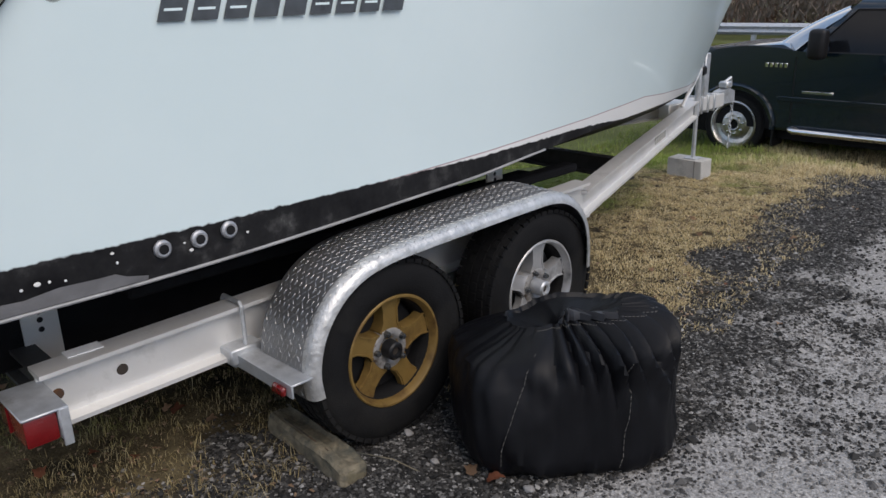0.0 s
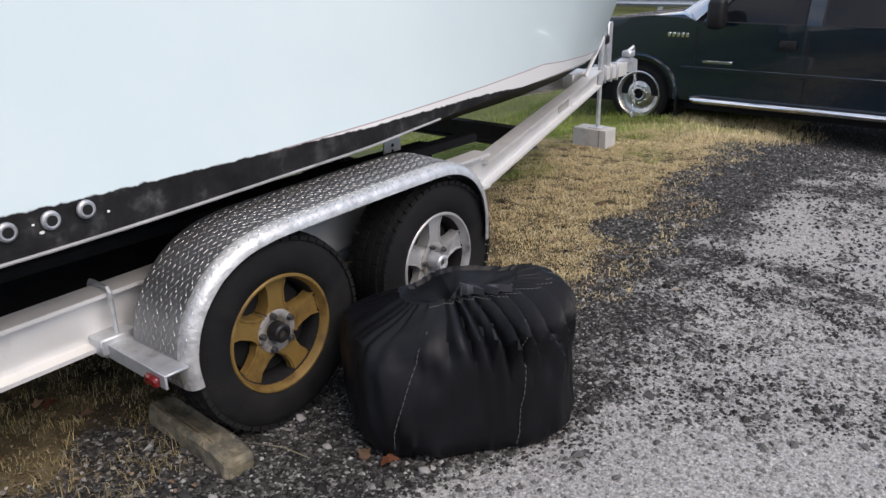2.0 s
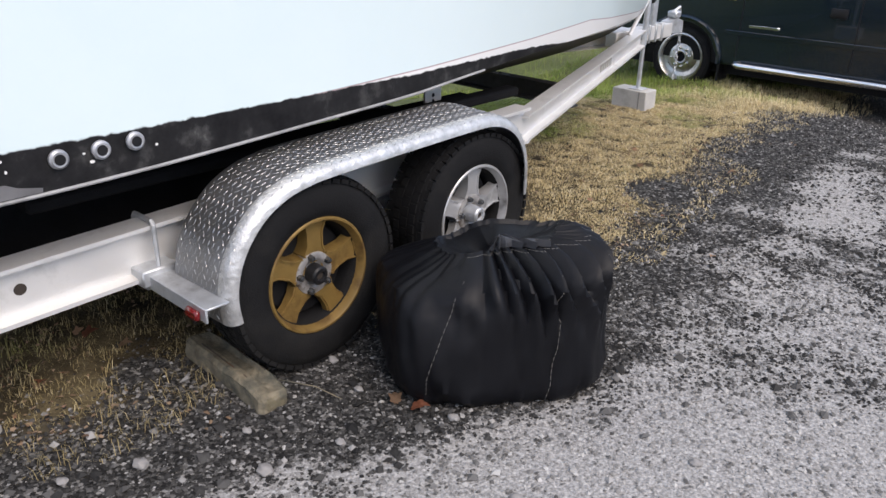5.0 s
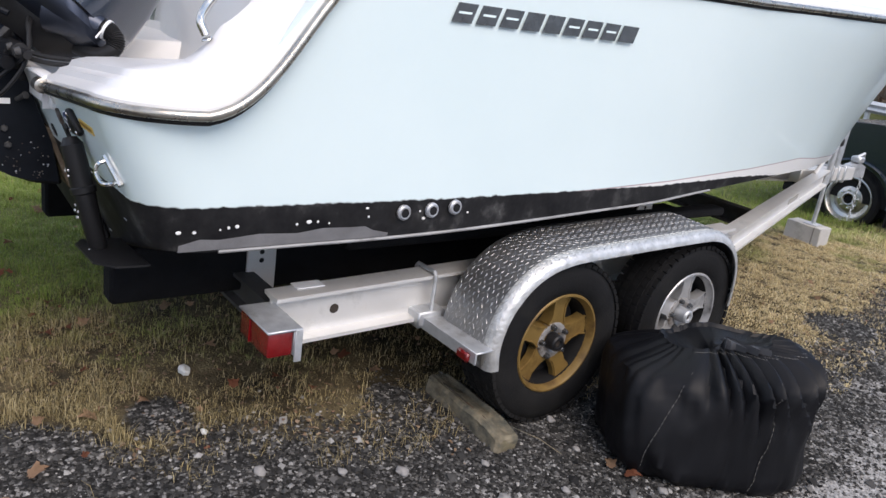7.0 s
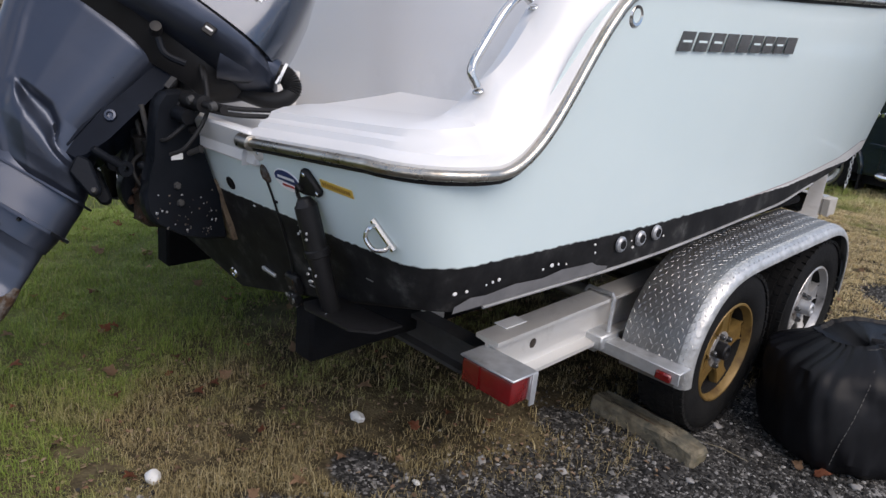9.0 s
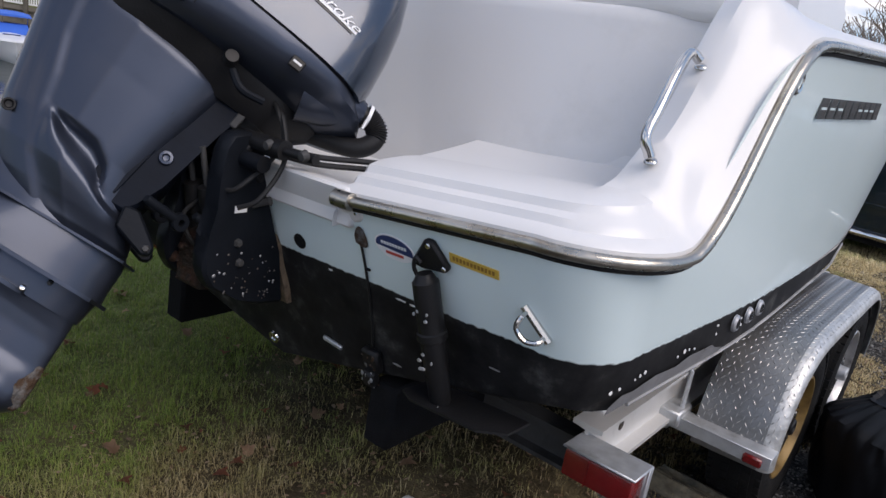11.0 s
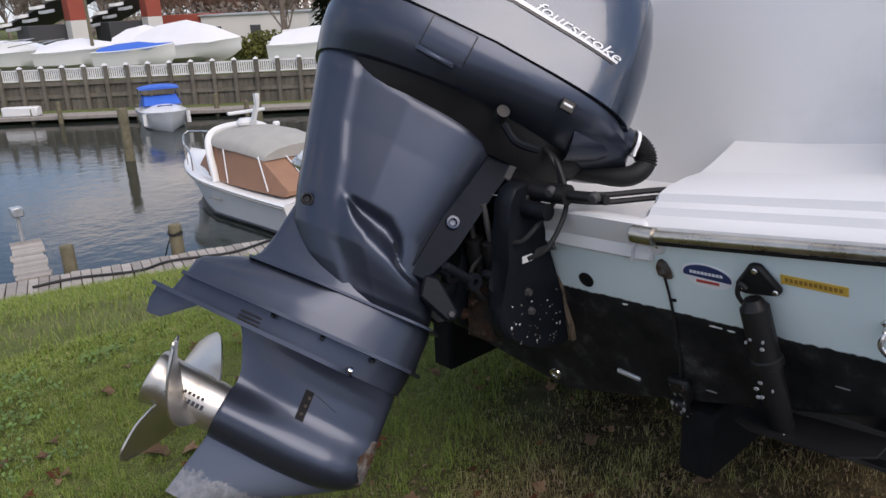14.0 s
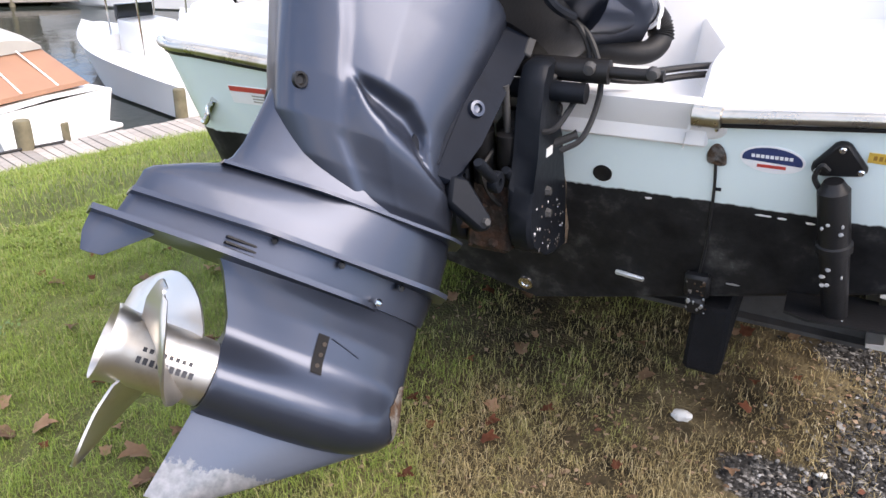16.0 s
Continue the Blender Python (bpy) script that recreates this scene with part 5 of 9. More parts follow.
# top legs and braces
part("top_leg", tube([(-0.15, 2.70, 1.05), (-0.15, 2.70, 2.14), (-0.18, 2.70, 2.32), (-0.238, 2.70, 2.68), (-0.262, 2.70, 2.77), (-0.33, 2.70, 2.83)], 0.021, 12, curve=4), steel, boat, "polished T-top leg")
part("top_leg", tube([(-0.105, 2.72, 1.05), (-0.105, 2.72, 2.15), (-0.128, 2.72, 2.33), (-0.192, 2.72, 2.84)], 0.023, 12), steel, boat, "polished T-top leg")
part("top_leg", tube([(0.065, 2.70, 1.05), (0.065, 2.70, 2.15), (0.033, 2.70, 2.34), (-0.045, 2.70, 2.84)], 0.023, 12), steel, boat, "polished T-top leg")
part("top_leg", tube([(0.62, 3.9, 1.05), (0.62, 3.9, 2.0), (0.58, 3.85, 2.84)], 0.023, 10), steel, boat, "polished T-top leg")
part("top_leg", tube([(-0.30, 3.9, 1.05), (-0.30, 3.9, 2.0), (-0.26, 3.85, 2.84)], 0.023, 10), steel, boat, "polished T-top leg")
part("top_brace", tube([(0.045, 2.70, 2.30), (0.095, 2.70, 2.37), (0.140, 2.70, 2.46), (0.152, 2.70, 2.55), (0.154, 2.70, 2.66)], 0.016, 10, curve=5), steel, boat)
part("top_brace", tube([(0.154, 2.70, 2.655), (-0.02, 2.70, 2.635)], 0.015, 10), steel, boat)
part("top_brace", tube([(-0.205, 2.70, 2.50), (-0.12, 2.70, 2.545), (0.005, 2.70, 2.565)], 0.014, 10, curve=4), steel, boat)
part("top_brace", tube([(-0.18, 2.70, 2.69), (-0.10, 2.70, 2.76), (-0.04, 2.70, 2.79)], 0.014, 10, curve=4), steel, boat)
part("hard_top", loft([[(LX - 0.48, 2.74, 2.85), (LX + 0.62, 2.70, 2.85), (LX + 0.8, 4.2, 2.90), (LX - 0.62, 4.2, 2.90)], [(LX - 0.50, 2.71, 2.87), (LX + 0.65, 2.67, 2.87), (LX + 0.83, 4.23, 2.92), (LX - 0.64, 4.23, 2.92)], [(LX - 0.44, 2.80, 2.94), (LX + 0.58, 2.78, 2.94), (LX + 0.75, 4.1, 2.98), (LX - 0.56, 4.1, 2.98)]]), gelcoat, boat, "white hard top")
part("top_speaker", box((0.02, 2.85, 2.825), (0.13, 2.95, 2.845), 0.004), black_plastic, boat)


# ---- the trailer ----
trailer = thing("boat_trailer", "aluminium tandem-axle boat trailer with tread-plate fenders", "trailer")


def ibeam(p0, p1, h=0.185, w=0.10, tw=0.012, tf=0.014):
    """An I-beam from p0 to p1 (points on the middle of its height)."""
    p0, p1 = Vector(p0), Vector(p1)
    d = (p1 - p0).normalized()
    s = d.cross(Vector((0, 0, 1))).normalized()
    u = s.cross(d)
    out = [(-w / 2, -h / 2), (w / 2, -h / 2), (w / 2, -h / 2 + tf), (tw / 2, -h / 2 + tf + 0.006), (tw / 2, h / 2 - tf - 0.006), (w / 2, h / 2 - tf), (w / 2, h / 2), (-w / 2, h / 2), (-w / 2, h / 2 - tf), (-tw / 2, h / 2 - tf - 0.006), (-tw / 2, -h / 2 + tf + 0.006), (-w / 2, -h / 2 + tf)]
    return loft([[p + s * a + u * b for a, b in out] for p in (p0, p1)])


for sx in (1, -1):
    r = part("side_rail", ibeam((sx * 0.985, 0.90, 0.465), (sx * 0.985, 3.62, 0.535)), alu, trailer, "pale aluminium I-beam side rail")
    for y, z in ((0.95, 0.465), (1.15, 0.473)):
        part("bolt_hole", lathe([(0, 0.001), (0.017, 0.001), (0.019, 0)], 16, m=Matrix.Translation((sx * 0.9915, y, z)) @ Matrix.Rotation(radians(90 * sx), 4, "Y")), dark_steel, r)
    part("rail_label", box((sx * 0.95 - 0.025, 1.0, 0.562), (sx * 0.95 + 0.03, 1.11, 0.565), m=Matrix.Rotation(radians(0), 4, "X")), decal_white, r)
    tg = part("tongue_rail", ibeam((sx * 0.985, 3.60, 0.513), (sx * 0.07, 6.45, 0.578), 0.14, 0.09), alu, trailer, "pale aluminium I-beam tongue rail")
    for i in range(5):
        t = 0.55 + i * 0.022
        p = Vector((sx * 0.985, 3.60, 0.513)).lerp(Vector((sx * 0.07, 6.45, 0.578)), t) + Vector((sx * 0.0095, 0.003, 0))
        part("maker_bar", box((-0.001, -0.022, -0.024), (0.003, 0.022, 0.024), m=Matrix.Translation(p) @ Matrix.Rotation(radians(17.8 * sx), 4, "Z")), canvas_grey, tg)
    # u-bolt that holds the axle frame
    for y in (1.56, 3.25):
        ub = part("u_bolt", tube([(sx * 0.915, y, 0.47), (sx * 0.915, y, 0.572), (sx * 0.925, y, 0.586), (sx * 1.035, y, 0.588), (sx * 1.045, y, 0.577), (sx * 1.045, y, 0.40)], 0.0085, 8), galv, trailer)
    part("axle_channel", box((sx * 0.985 - 0.035, 1.52, 0.345), (sx * 0.985 + 0.04, 3.3, 0.40), 0.006), galv, trailer)
    part("u_bolt_plate", box((sx * 1.01 - 0.06, 1.49, 0.375), (sx * 1.01 + 0.055, 1.62, 0.435), 0.006), galv, trailer)
    # fender step arm
    arm = part("fender_arm", join(box((min(sx * 1.02, sx * 1.39), 1.515, 0.405), (max(sx * 1.02, sx * 1.39), 1.60, 0.413), 0.002), box((min(sx * 1.02, sx * 1.39), 1.515, 0.365), (max(sx * 1.02, sx * 1.39), 1.523, 0.41), 0.002)), galv, trailer, "galvanised angle arm")
    part("side_marker", box((sx * 1.335 - 0.035, 1.495, 0.368), (sx * 1.335 + 0.03, 1.514, 0.402), 0.006), red_lens, arm, "small red marker lamp")
    # bunk brackets and bunks
    for xb, y, z in ((0.575, 1.05, 0.43), (0.625, 3.33, 0.51)):
        bp_ = part("bunk_bracket", prism([(-0.06, -0.05), (0.06, -0.05), (0.06, 0.18), (0.045, 0.20), (-0.045, 0.20), (-0.06, 0.18)], -0.005, 0.005, m=Matrix.Translation((sx * xb, y, z + 0.005)) @ IN_YZ), alu, trailer, "pale slotted bracket plate")
        for dz in (0.09, 0.125, 0.155):
            part("bracket_hole", lathe([(0, 0.0), (0.009, 0.0), (0.011, -0.002)], 12, m=Matrix.Translation((sx * (xb + 0.0065), y, z + dz)) @ Matrix.Rotation(radians(90 * sx), 4, "Y")), black_plastic, bp_)
        if xb > 0.9:
            part("bracket_foot", box((sx * (xb + 0.05) - 0.09, y - 0.075, z), (sx * (xb + 0.05) + 0.09, y + 0.075, z + 0.012), 0.003), galv, bp_)
    part("bunk", box((sx * 0.84 - 0.05, 1.25, 0.645), (sx * 0.84 + 0.04, 3.72, 0.69), 0.01, m=Matrix.Translation((0, 0, 0.0))), bunk_mat, trailer, "black carpeted bunk")
    part("centre_bunk", box((sx * 0.52 - 0.05, 0.485, 0.395), (sx * 0.52 + 0.05, 3.72, 0.60), 0.012), bunk_mat, trailer, "black carpeted centre bunk")
# much darker than galv, for cross members and small bracket fittings
dark_galv = mat("dark_galvanised_steel", (0.055, 0.055, 0.056), 0.7, 0.3, 0.3, 20, 0.15, 80, dirt=(0.03, 0.027, 0.024), dscale=8)
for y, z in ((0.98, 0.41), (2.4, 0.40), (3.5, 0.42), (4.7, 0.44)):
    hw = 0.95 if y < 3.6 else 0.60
    part("cross_member", ibeam((-hw, y, z), (hw, y, z), 0.13, 0.08), dark_galv, trailer)
# tail lamps
for sx in (1, -1):
    lamp = part("tail_lamp", box((sx * 1.085 - 0.108, 0.795, 0.428), (sx * 1.085 + 0.108, 0.885, 0.515), 0.008, seg=2), red_lens, trailer, "red trailer tail lamp")
    part("lamp_bracket", box((sx * 1.085 - 0.116, 0.79, 0.517), (sx * 1.085 + 0.116, 0.915, 0.525), 0.003), galv, lamp)
    part("lamp_side_plate", box((sx * 1.198 - 0.003, 0.888, 0.405), (sx * 1.198 + 0.004, 0.915, 0.522), 0.002), galv, lamp)
    part("lamp_back", box((sx * 1.085 - 0.11, 0.886, 0.425), (sx * 1.085 + 0.11, 0.90, 0.518), 0.003), galv, lamp)
    part("lens_rib", box((sx * 1.085 - 0.03, 0.790, 0.43), (sx * 1.085 - 0.026, 0.797, 0.512)), red_lens, lamp)

# fenders: a bent strip with rolled outer lip
FP = [(1.585, 0.335), (1.575, 0.42), (1.583, 0.50), (1.61, 0.585), (1.66, 0.665), (1.73, 0.73), (1.82, 0.775), (1.92, 0.797), (2.03, 0.806), (2.4, 0.818), (2.75, 0.826), (2.86, 0.822), (2.95, 0.80), (3.03, 0.755), (3.09, 0.69), (3.125, 0.61), (3.14, 0.52), (3.142, 0.41)]


prof = smooth_path([(0, y + 0.018, z - 0.026 - 0.022 * min(1.0, max(0.0, (z - 0.33) / 0.35))) for y, z in FP], 4)
for sx in (1, -1):
    rows = []
    for i, p in enumerate(prof):
        d = (prof[min(i + 1, len(prof) - 1)] - prof[max(i - 1, 0)]).normalized()
        nrm = Vector((0, -d.z, d.y))
        if nrm.z < 0 and abs(nrm.z) > 0.5:
            nrm = -nrm
        q = []
        for x, o in ((1.092, -0.03), (1.095, 0.006), (1.17, 0.005), (1.26, 0.002), (1.335, 0.0)):
            q.append(Vector((sx * x, p.y, p.z)) + nrm * o)
        rows.append((q, nrm, p))
    skin = part("fender", loft([q for q, _, _ in rows], closed=False, caps=False), plate_alu, trailer, "diamond-tread aluminium fender")
    lipr = []
    for q, nrm, p in rows:
        c = Vector((0, p.y, p.z))
        lipr.append([c + Vector((sx * x, 0, 0)) + nrm * o for x, o in ((1.335, 0.0), (1.350, -0.001), (1.365, -0.006), (1.376, -0.015), (1.383, -0.028), (1.385, -0.044), (1.380, -0.044))])
    part("rolled_edge", loft(lipr, closed=False, caps=False), lip_alu, skin, "bright rolled fender edge")
    # raised diamonds
    lens = [0.0]
    for a, b_ in zip(prof, prof[1:]):
        lens.append(lens[-1] + (b_ - a).length)
    total = lens[-1]
    fv, ff = [], []
    row = 0
    s = 0.02
    while s < total - 0.02:
        i = max(0, min(len(prof) - 2, int(np.searchsorted(lens, s)) - 1))
        t = (s - lens[i]) / (lens[i + 1] - lens[i])
        p = prof[i].lerp(prof[i + 1], t)
        d = (prof[i + 1] - prof[i]).normalized()
        nrm = Vector((0, -d.z, d.y))
        for c in range(11):
            x = 1.106 + c * 0.026 + (0.013 if row % 2 else 0)
            if x > 1.372:
                continue
            drop = 0.006 - 0.006 * (x - 1.095) / 0.240 if x < 1.335 else -interp(x, [1.335, 1.35, 1.365, 1.376], [0.0, 0.001, 0.006, 0.015])
            ax = (Vector((sx * 0.8, 0, 0)) + d).normalized() if (row + c) % 2 else (Vector((sx * -0.8, 0, 0)) + d).normalized()
            if row % 2:
                ax = (Vector((sx * 0.12, 0, 0)) + d).normalized()
            ay = ax.cross(nrm)
            o = Vector((sx * x, p.y, p.z)) + nrm * (drop + 0.0003)
            base = len(fv)
            fv += [o + ax * 0.0115, o + ay * 0.0022, o - ax * 0.0115, o - ay * 0.0022, o + ax * 0.006 + nrm * 0.0015, o - ax * 0.006 + nrm * 0.0015]
            ff += [(base, base + 1, base + 4), (base + 1, base + 5, base + 4), (base + 1, base + 2, base + 5), (base + 2, base + 3, base + 5), (base + 3, base + 4, base + 5), (base + 3, base, base + 4)]
        row += 1
        s += 0.021
    dme = bpy.data.meshes.new("tread_pattern")
    dme.from_pydata([tuple(v) for v in fv], [], ff)
    dme.materials.append(tread_alu)
    dob = new("tread_pattern", dme)
    dob.parent = skin
    tagged(dob, kind="stuff")


# wheels
def tyre_mesh(R=0.352, w=0.205, rim=0.205):
    h = w / 2
    prof_ = [(rim, -h * 0.78), (rim + 0.015, -h * 0.92), (rim + 0.05, -h * 1.0), (R - 0.05, -h * 0.99), (R - 0.022, -h * 0.90), (R - 0.004, -h * 0.74), (R, -h * 0.4), (R + 0.002, 0), (R, h * 0.4), (R - 0.004, h * 0.74), (R - 0.022, h * 0.90), (R - 0.05, h * 0.99), (rim + 0.05, h * 1.0), (rim + 0.015, h * 0.92), (rim, h * 0.78), (rim - 0.02, h * 0.5), (rim - 0.02, -h * 0.5)]
    return lathe(prof_, 56, closed_profile=True)


def tread_blocks(R=0.352, w=0.205):
    h = w / 2
    out = None
    for k in range(52):
        a = 2 * math.pi * k / 52
        for zc, zw, sh in ((-h * 0.80, 0.034, 0.0), (-h * 0.33, 0.030, 0.5), (h * 0.10, 0.030, 0.0), (h * 0.48, 0.026, 0.5), (h * 0.80, 0.034, 0.0)):
            aa = a + sh * 2 * math.pi / 52
            inset = 0.012 if abs(zc) > h * 0.7 else 0.0
            bb = box((R - 0.008 - inset, -0.0165, zc - zw / 2), (R + 0.004 - inset * 0.75, 0.0165, zc + zw / 2), 0, m=Matrix.Rotation(aa, 4, "Z"))
            out = bb if out is None else join(out, bb)
    return out


TYRE, BLOCKS = None, None


def rim_parts(parent, rim_mat, m, cap):
    rim = part("rim", lathe([(0.214, 0.078), (0.217, 0.088), (0.212, 0.095), (0.205, 0.095), (0.200, 0.086), (0.194, 0.066), (0.190, 0.048)], 48, m=m), rim_mat, parent)
    part("rim_barrel", lathe([(0.190, 0.048), (0.184, 0.02), (0.180, -0.08), (0.205, -0.085)], 40, m=m), truck_under, rim)
    for k in range(5):
        a = radians(90 + 72 * k + 14)
        sp_ = loft([[(0.040, -0.034, 0.050), (0.040, 0.034, 0.050), (0.040, 0.034, 0.004), (0.040, -0.034, 0.004)],
                    [(0.075, -0.046, 0.057), (0.075, 0.046, 0.057), (0.075, 0.048, 0.010), (0.075, -0.048, 0.010)],
                    [(0.105, -0.034, 0.058), (0.105, 0.034, 0.058), (0.105, 0.037, 0.014), (0.105, -0.037, 0.014)],
                    [(0.15, -0.034, 0.055), (0.15, 0.034, 0.055), (0.15, 0.038, 0.02), (0.15, -0.038, 0.02)],
                    [(0.194, -0.048, 0.058), (0.194, 0.048, 0.058), (0.194, 0.052, 0.025), (0.194, -0.052, 0.025)]], m=m @ Matrix.Rotation(a, 4, "Z"))
        bmesh.ops.bevel(sp_, geom=[e for e in sp_.edges if e.calc_face_angle(0) > 0.5], offset=0.005, segments=2, affect="EDGES")
        part("spoke", sp_, rim_mat, rim)
    hub = part("hub", lathe([(0.080, 0.02), (0.084, 0.045), (0.078, 0.060), (0.062, 0.064), (0.052, 0.060)], 30, m=m), hub_mat, rim, "scuffed bare hub centre")
    part("hub_bore", lathe([(0, 0.052), (0.036, 0.05), (0.042, 0.052), (0.053, 0.062)], 24, m=m), hub_mat, hub)
    part("hub_cap", lathe([(0, cap - 0.012), (0.014, cap - 0.012), (0.018, cap), (0.028, cap), (0.034, cap - 0.006), (0.037, 0.045)], 24, m=m), black_plastic if cap < 0.10 else galv, hub)
    part("cap_bore", lathe([(0, cap - 0.010), (0.015, cap - 0.010)], 14, m=m), dark_steel, hub)
    for k in range(5):
        a = radians(72 * k + 50)
        part("lug_nut", lathe([(0, 0.082), (0.008, 0.081), (0.0125, 0.074), (0.0135, 0.055)], 6, m=m @ Matrix.Translation((0.066 * math.cos(a), 0.066 * math.sin(a), 0))), letter_mat, hub)
    part("brake_drum", lathe([(0.05, 0.008), (0.165, 0.004), (0.176, -0.01), (0.176, -0.06)], 36, m=m), truck_under, hub, "black brake drum")


for sx in (1, -1):
    for y, z, rm, cap, lbl in ((1.99, 0.352, rim_gold, 0.098, "trailer wheel with rust-gold five-spoke rim"), (2.835, 0.352, rim_silver, 0.115, "trailer wheel with silver five-spoke rim")):
        m = Matrix.Translation((sx * 1.255, y, z)) @ Matrix.Rotation(radians(90 * sx), 4, "Y")
        w_ = part("trailer_wheel", tyre_mesh(), rubber, trailer, lbl)
        w_.matrix_basis = m
        tb_ = part("tread", tread_blocks(), rubber, w_)
        rim_parts(w_, rm, Matrix.Identity(4), cap)
part("axle", tube([(-1.1, 2.015, 0.35), (1.1, 2.015, 0.35)], 0.038, 10), galv, trailer)
part("axle", tube([(-1.1, 2.845, 0.348), (1.1, 2.845, 0.348)], 0.038, 10), galv, trailer)

# tongue, winch stand, coupler, jack
part("tongue_beam", box((-0.05, 6.1, 0.53), (0.05, 7.05, 0.65), 0.008), alu, trailer)
co = part("coupler", loft([[(-0.04, 7.0, 0.56), (0.04, 7.0, 0.56), (0.04, 7.0, 0.66), (-0.04, 7.0, 0.66)], [(-0.045, 7.15, 0.55), (0.045, 7.15, 0.55), (0.045, 7.15, 0.68), (-0.045, 7.15, 0.68)], [(-0.05, 7.25, 0.55), (0.05, 7.25, 0.55), (0.045, 7.25, 0.65), (-0.045, 7.25, 0.65)]]), galv, trailer, "galvanised ball coupler")
part("actuator_cap", box((-0.045, 7.10, 0.68), (0.045, 7.20, 0.74), 0.012), galv, co)
part("coupler_latch", tube([(0.0, 7.12, 0.73), (0.02, 7.2, 0.77), (0.0, 7.26, 0.72)], 0.012, 6), galv, co)
for i in range(3):
    part("tongue_clamp", box((-0.062, 6.62 + i * 0.11, 0.515), (0.062, 6.645 + i * 0.11, 0.665), 0.004), galv, trailer)
for i in range(12):
    c_, t_ = Vector((0.075, 7.15 + 0.01 * math.sin(i), 0.54 - i * 0.034)), (i % 2) * 90
    part("chain_link", tube([Matrix.Translation(c_) @ Matrix.Rotation(radians(t_), 4, "Z") @ Vector((0.011 * math.cos(a), 0, 0.022 * math.sin(a))) for a in [2 * math.pi * q / 10 for q in range(11)]], 0.0045, 5), galv, trailer)
jk = part("tongue_jack", tube([(0.09, 6.48, 0.165), (0.09, 6.48, 0.52), (0.09, 6.48, 0.522), (0.09, 6.48, 0.93)], [0.018, 0.018, 0.024, 0.024], 14), galv, trailer, "galvanised tongue jack")
part("jack_foot", box((0.03, 6.42, 0.156), (0.15, 6.54, 0.166), 0.003), galv, jk)
part("jack_head", box((0.062, 6.45, 0.92), (0.118, 6.51, 0.965), 0.010), galv, jk)
part("winch_post", box((-0.04, 6.68, 0.62), (0.04, 6.76, 1.02), 0.008), galv, trailer)
part("winch_strut", tube([(0.15, 6.12, 0.64), (0.13, 6.42, 0.92)], 0.016, 8), alu, trailer)
part("winch_strut", tube([(-0.15, 6.12, 0.64), (-0.13, 6.42, 0.92)], 0.016, 8), alu, trailer)
part("bow_stop", box((-0.06, 6.60, 0.84), (0.06, 6.68, 0.92), 0.015), black_plastic, trailer)
blk = thing("concrete_block", "grey concrete block standing on grass under the trailer jack", "block")
bz = ground_z(0.06, 6.5)
part("block_body", box((-0.105, 6.40, bz - 0.02), (0.215, 6.58, 0.155), 0.006), concrete, blk)
part("block_groove", box((0.145, 6.396, bz), (0.155, 6.40, 0.15)), stone_mat, blk)


# ---- the outboard: local x starboard, y forward, z up, tilted up and turned to one side ----
PSI, TH = radians(40), radians(41.5)
EF = Vector((math.sin(PSI), math.cos(PSI) * math.cos(TH), -math.cos(PSI) * math.sin(TH)))
EU = Vector((0, math.sin(TH), math.cos(TH)))
ES = EF.cross(EU)
EM = Matrix(((ES.x, EF.x, EU.x, 0), (ES.y, EF.y, EU.y, 0.2), (ES.z, EF.z, EU.z, 1.05), (0, 0, 0, 1)))
outboard = thing("outboard_motor", "metallic grey outboard motor tilted up on the transom", "outboard motor", m=EM)


def ring(z, y0, y1, w, p=2.6, n=40, slope=0.0, wf=1.0, wr=1.0, dy=0.0):
    """A rounded outline between y0 (aft) and y1 (forward), half width w, at height z (plus slope along y)."""
    cy, ry = (y0 + y1) / 2, (y1 - y0) / 2
    out = []
    for i in range(n):
        a = 2 * math.pi * i / n
        c, s = math.cos(a), math.sin(a)
        x = w * math.copysign(abs(c) ** (2 / p), c)
        y = ry * math.copysign(abs(s) ** (2 / p), s)
        x *= wf if y > 0 else wr
        taper = 1 + (wf - 1) * max(0, y / ry) + (wr - 1) * max(0, -y / ry)
        x = w * math.copysign(abs(c) ** (2 / p), c) * taper
        out.append((x, cy + y, z + slope * y + dy))
    return out


# upper hood
HOOD = [(0.425, -0.700, 0.200, 0.292, 4.6, 0.02, 0.86, 0.94), (0.50, -0.705, 0.194, 0.294, 4.8, 0, 0.86, 0.93), (0.60, -0.708, 0.180, 0.290, 5.0, 0, 0.86, 0.92), (0.70, -0.708, 0.158, 0.282, 5.0, 0, 0.86, 0.91),
        (0.80, -0.705, 0.125, 0.272, 4.8, -0.02, 0.87, 0.90), (0.88, -0.70, 0.080, 0.261, 4.4, -0.05, 0.88, 0.89), (0.935, -0.692, 0.03, 0.250, 3.6, -0.05, 0.9, 0.88), (0.966, -0.684, -0.02, 0.238, 3.4, -0.03, 0.91, 0.87),
        (0.982, -0.665, -0.07, 0.218, 3.2, -0.01, 0.92, 0.87), (0.990, -0.62, -0.13, 0.185, 2.9, 0.01, 0.95, 0.9), (0.994, -0.56, -0.20, 0.13, 2.4, 0.02, 1, 1)]
hood = [ring(z, y0, y1, w, p, 56, slope=sl, wr=wr, wf=wf) for z, y0, y1, w, p, sl, wr, wf in HOOD]
hd = part("hood", loft(hood), motor_top, outboard, "glossy metallic grey engine hood")
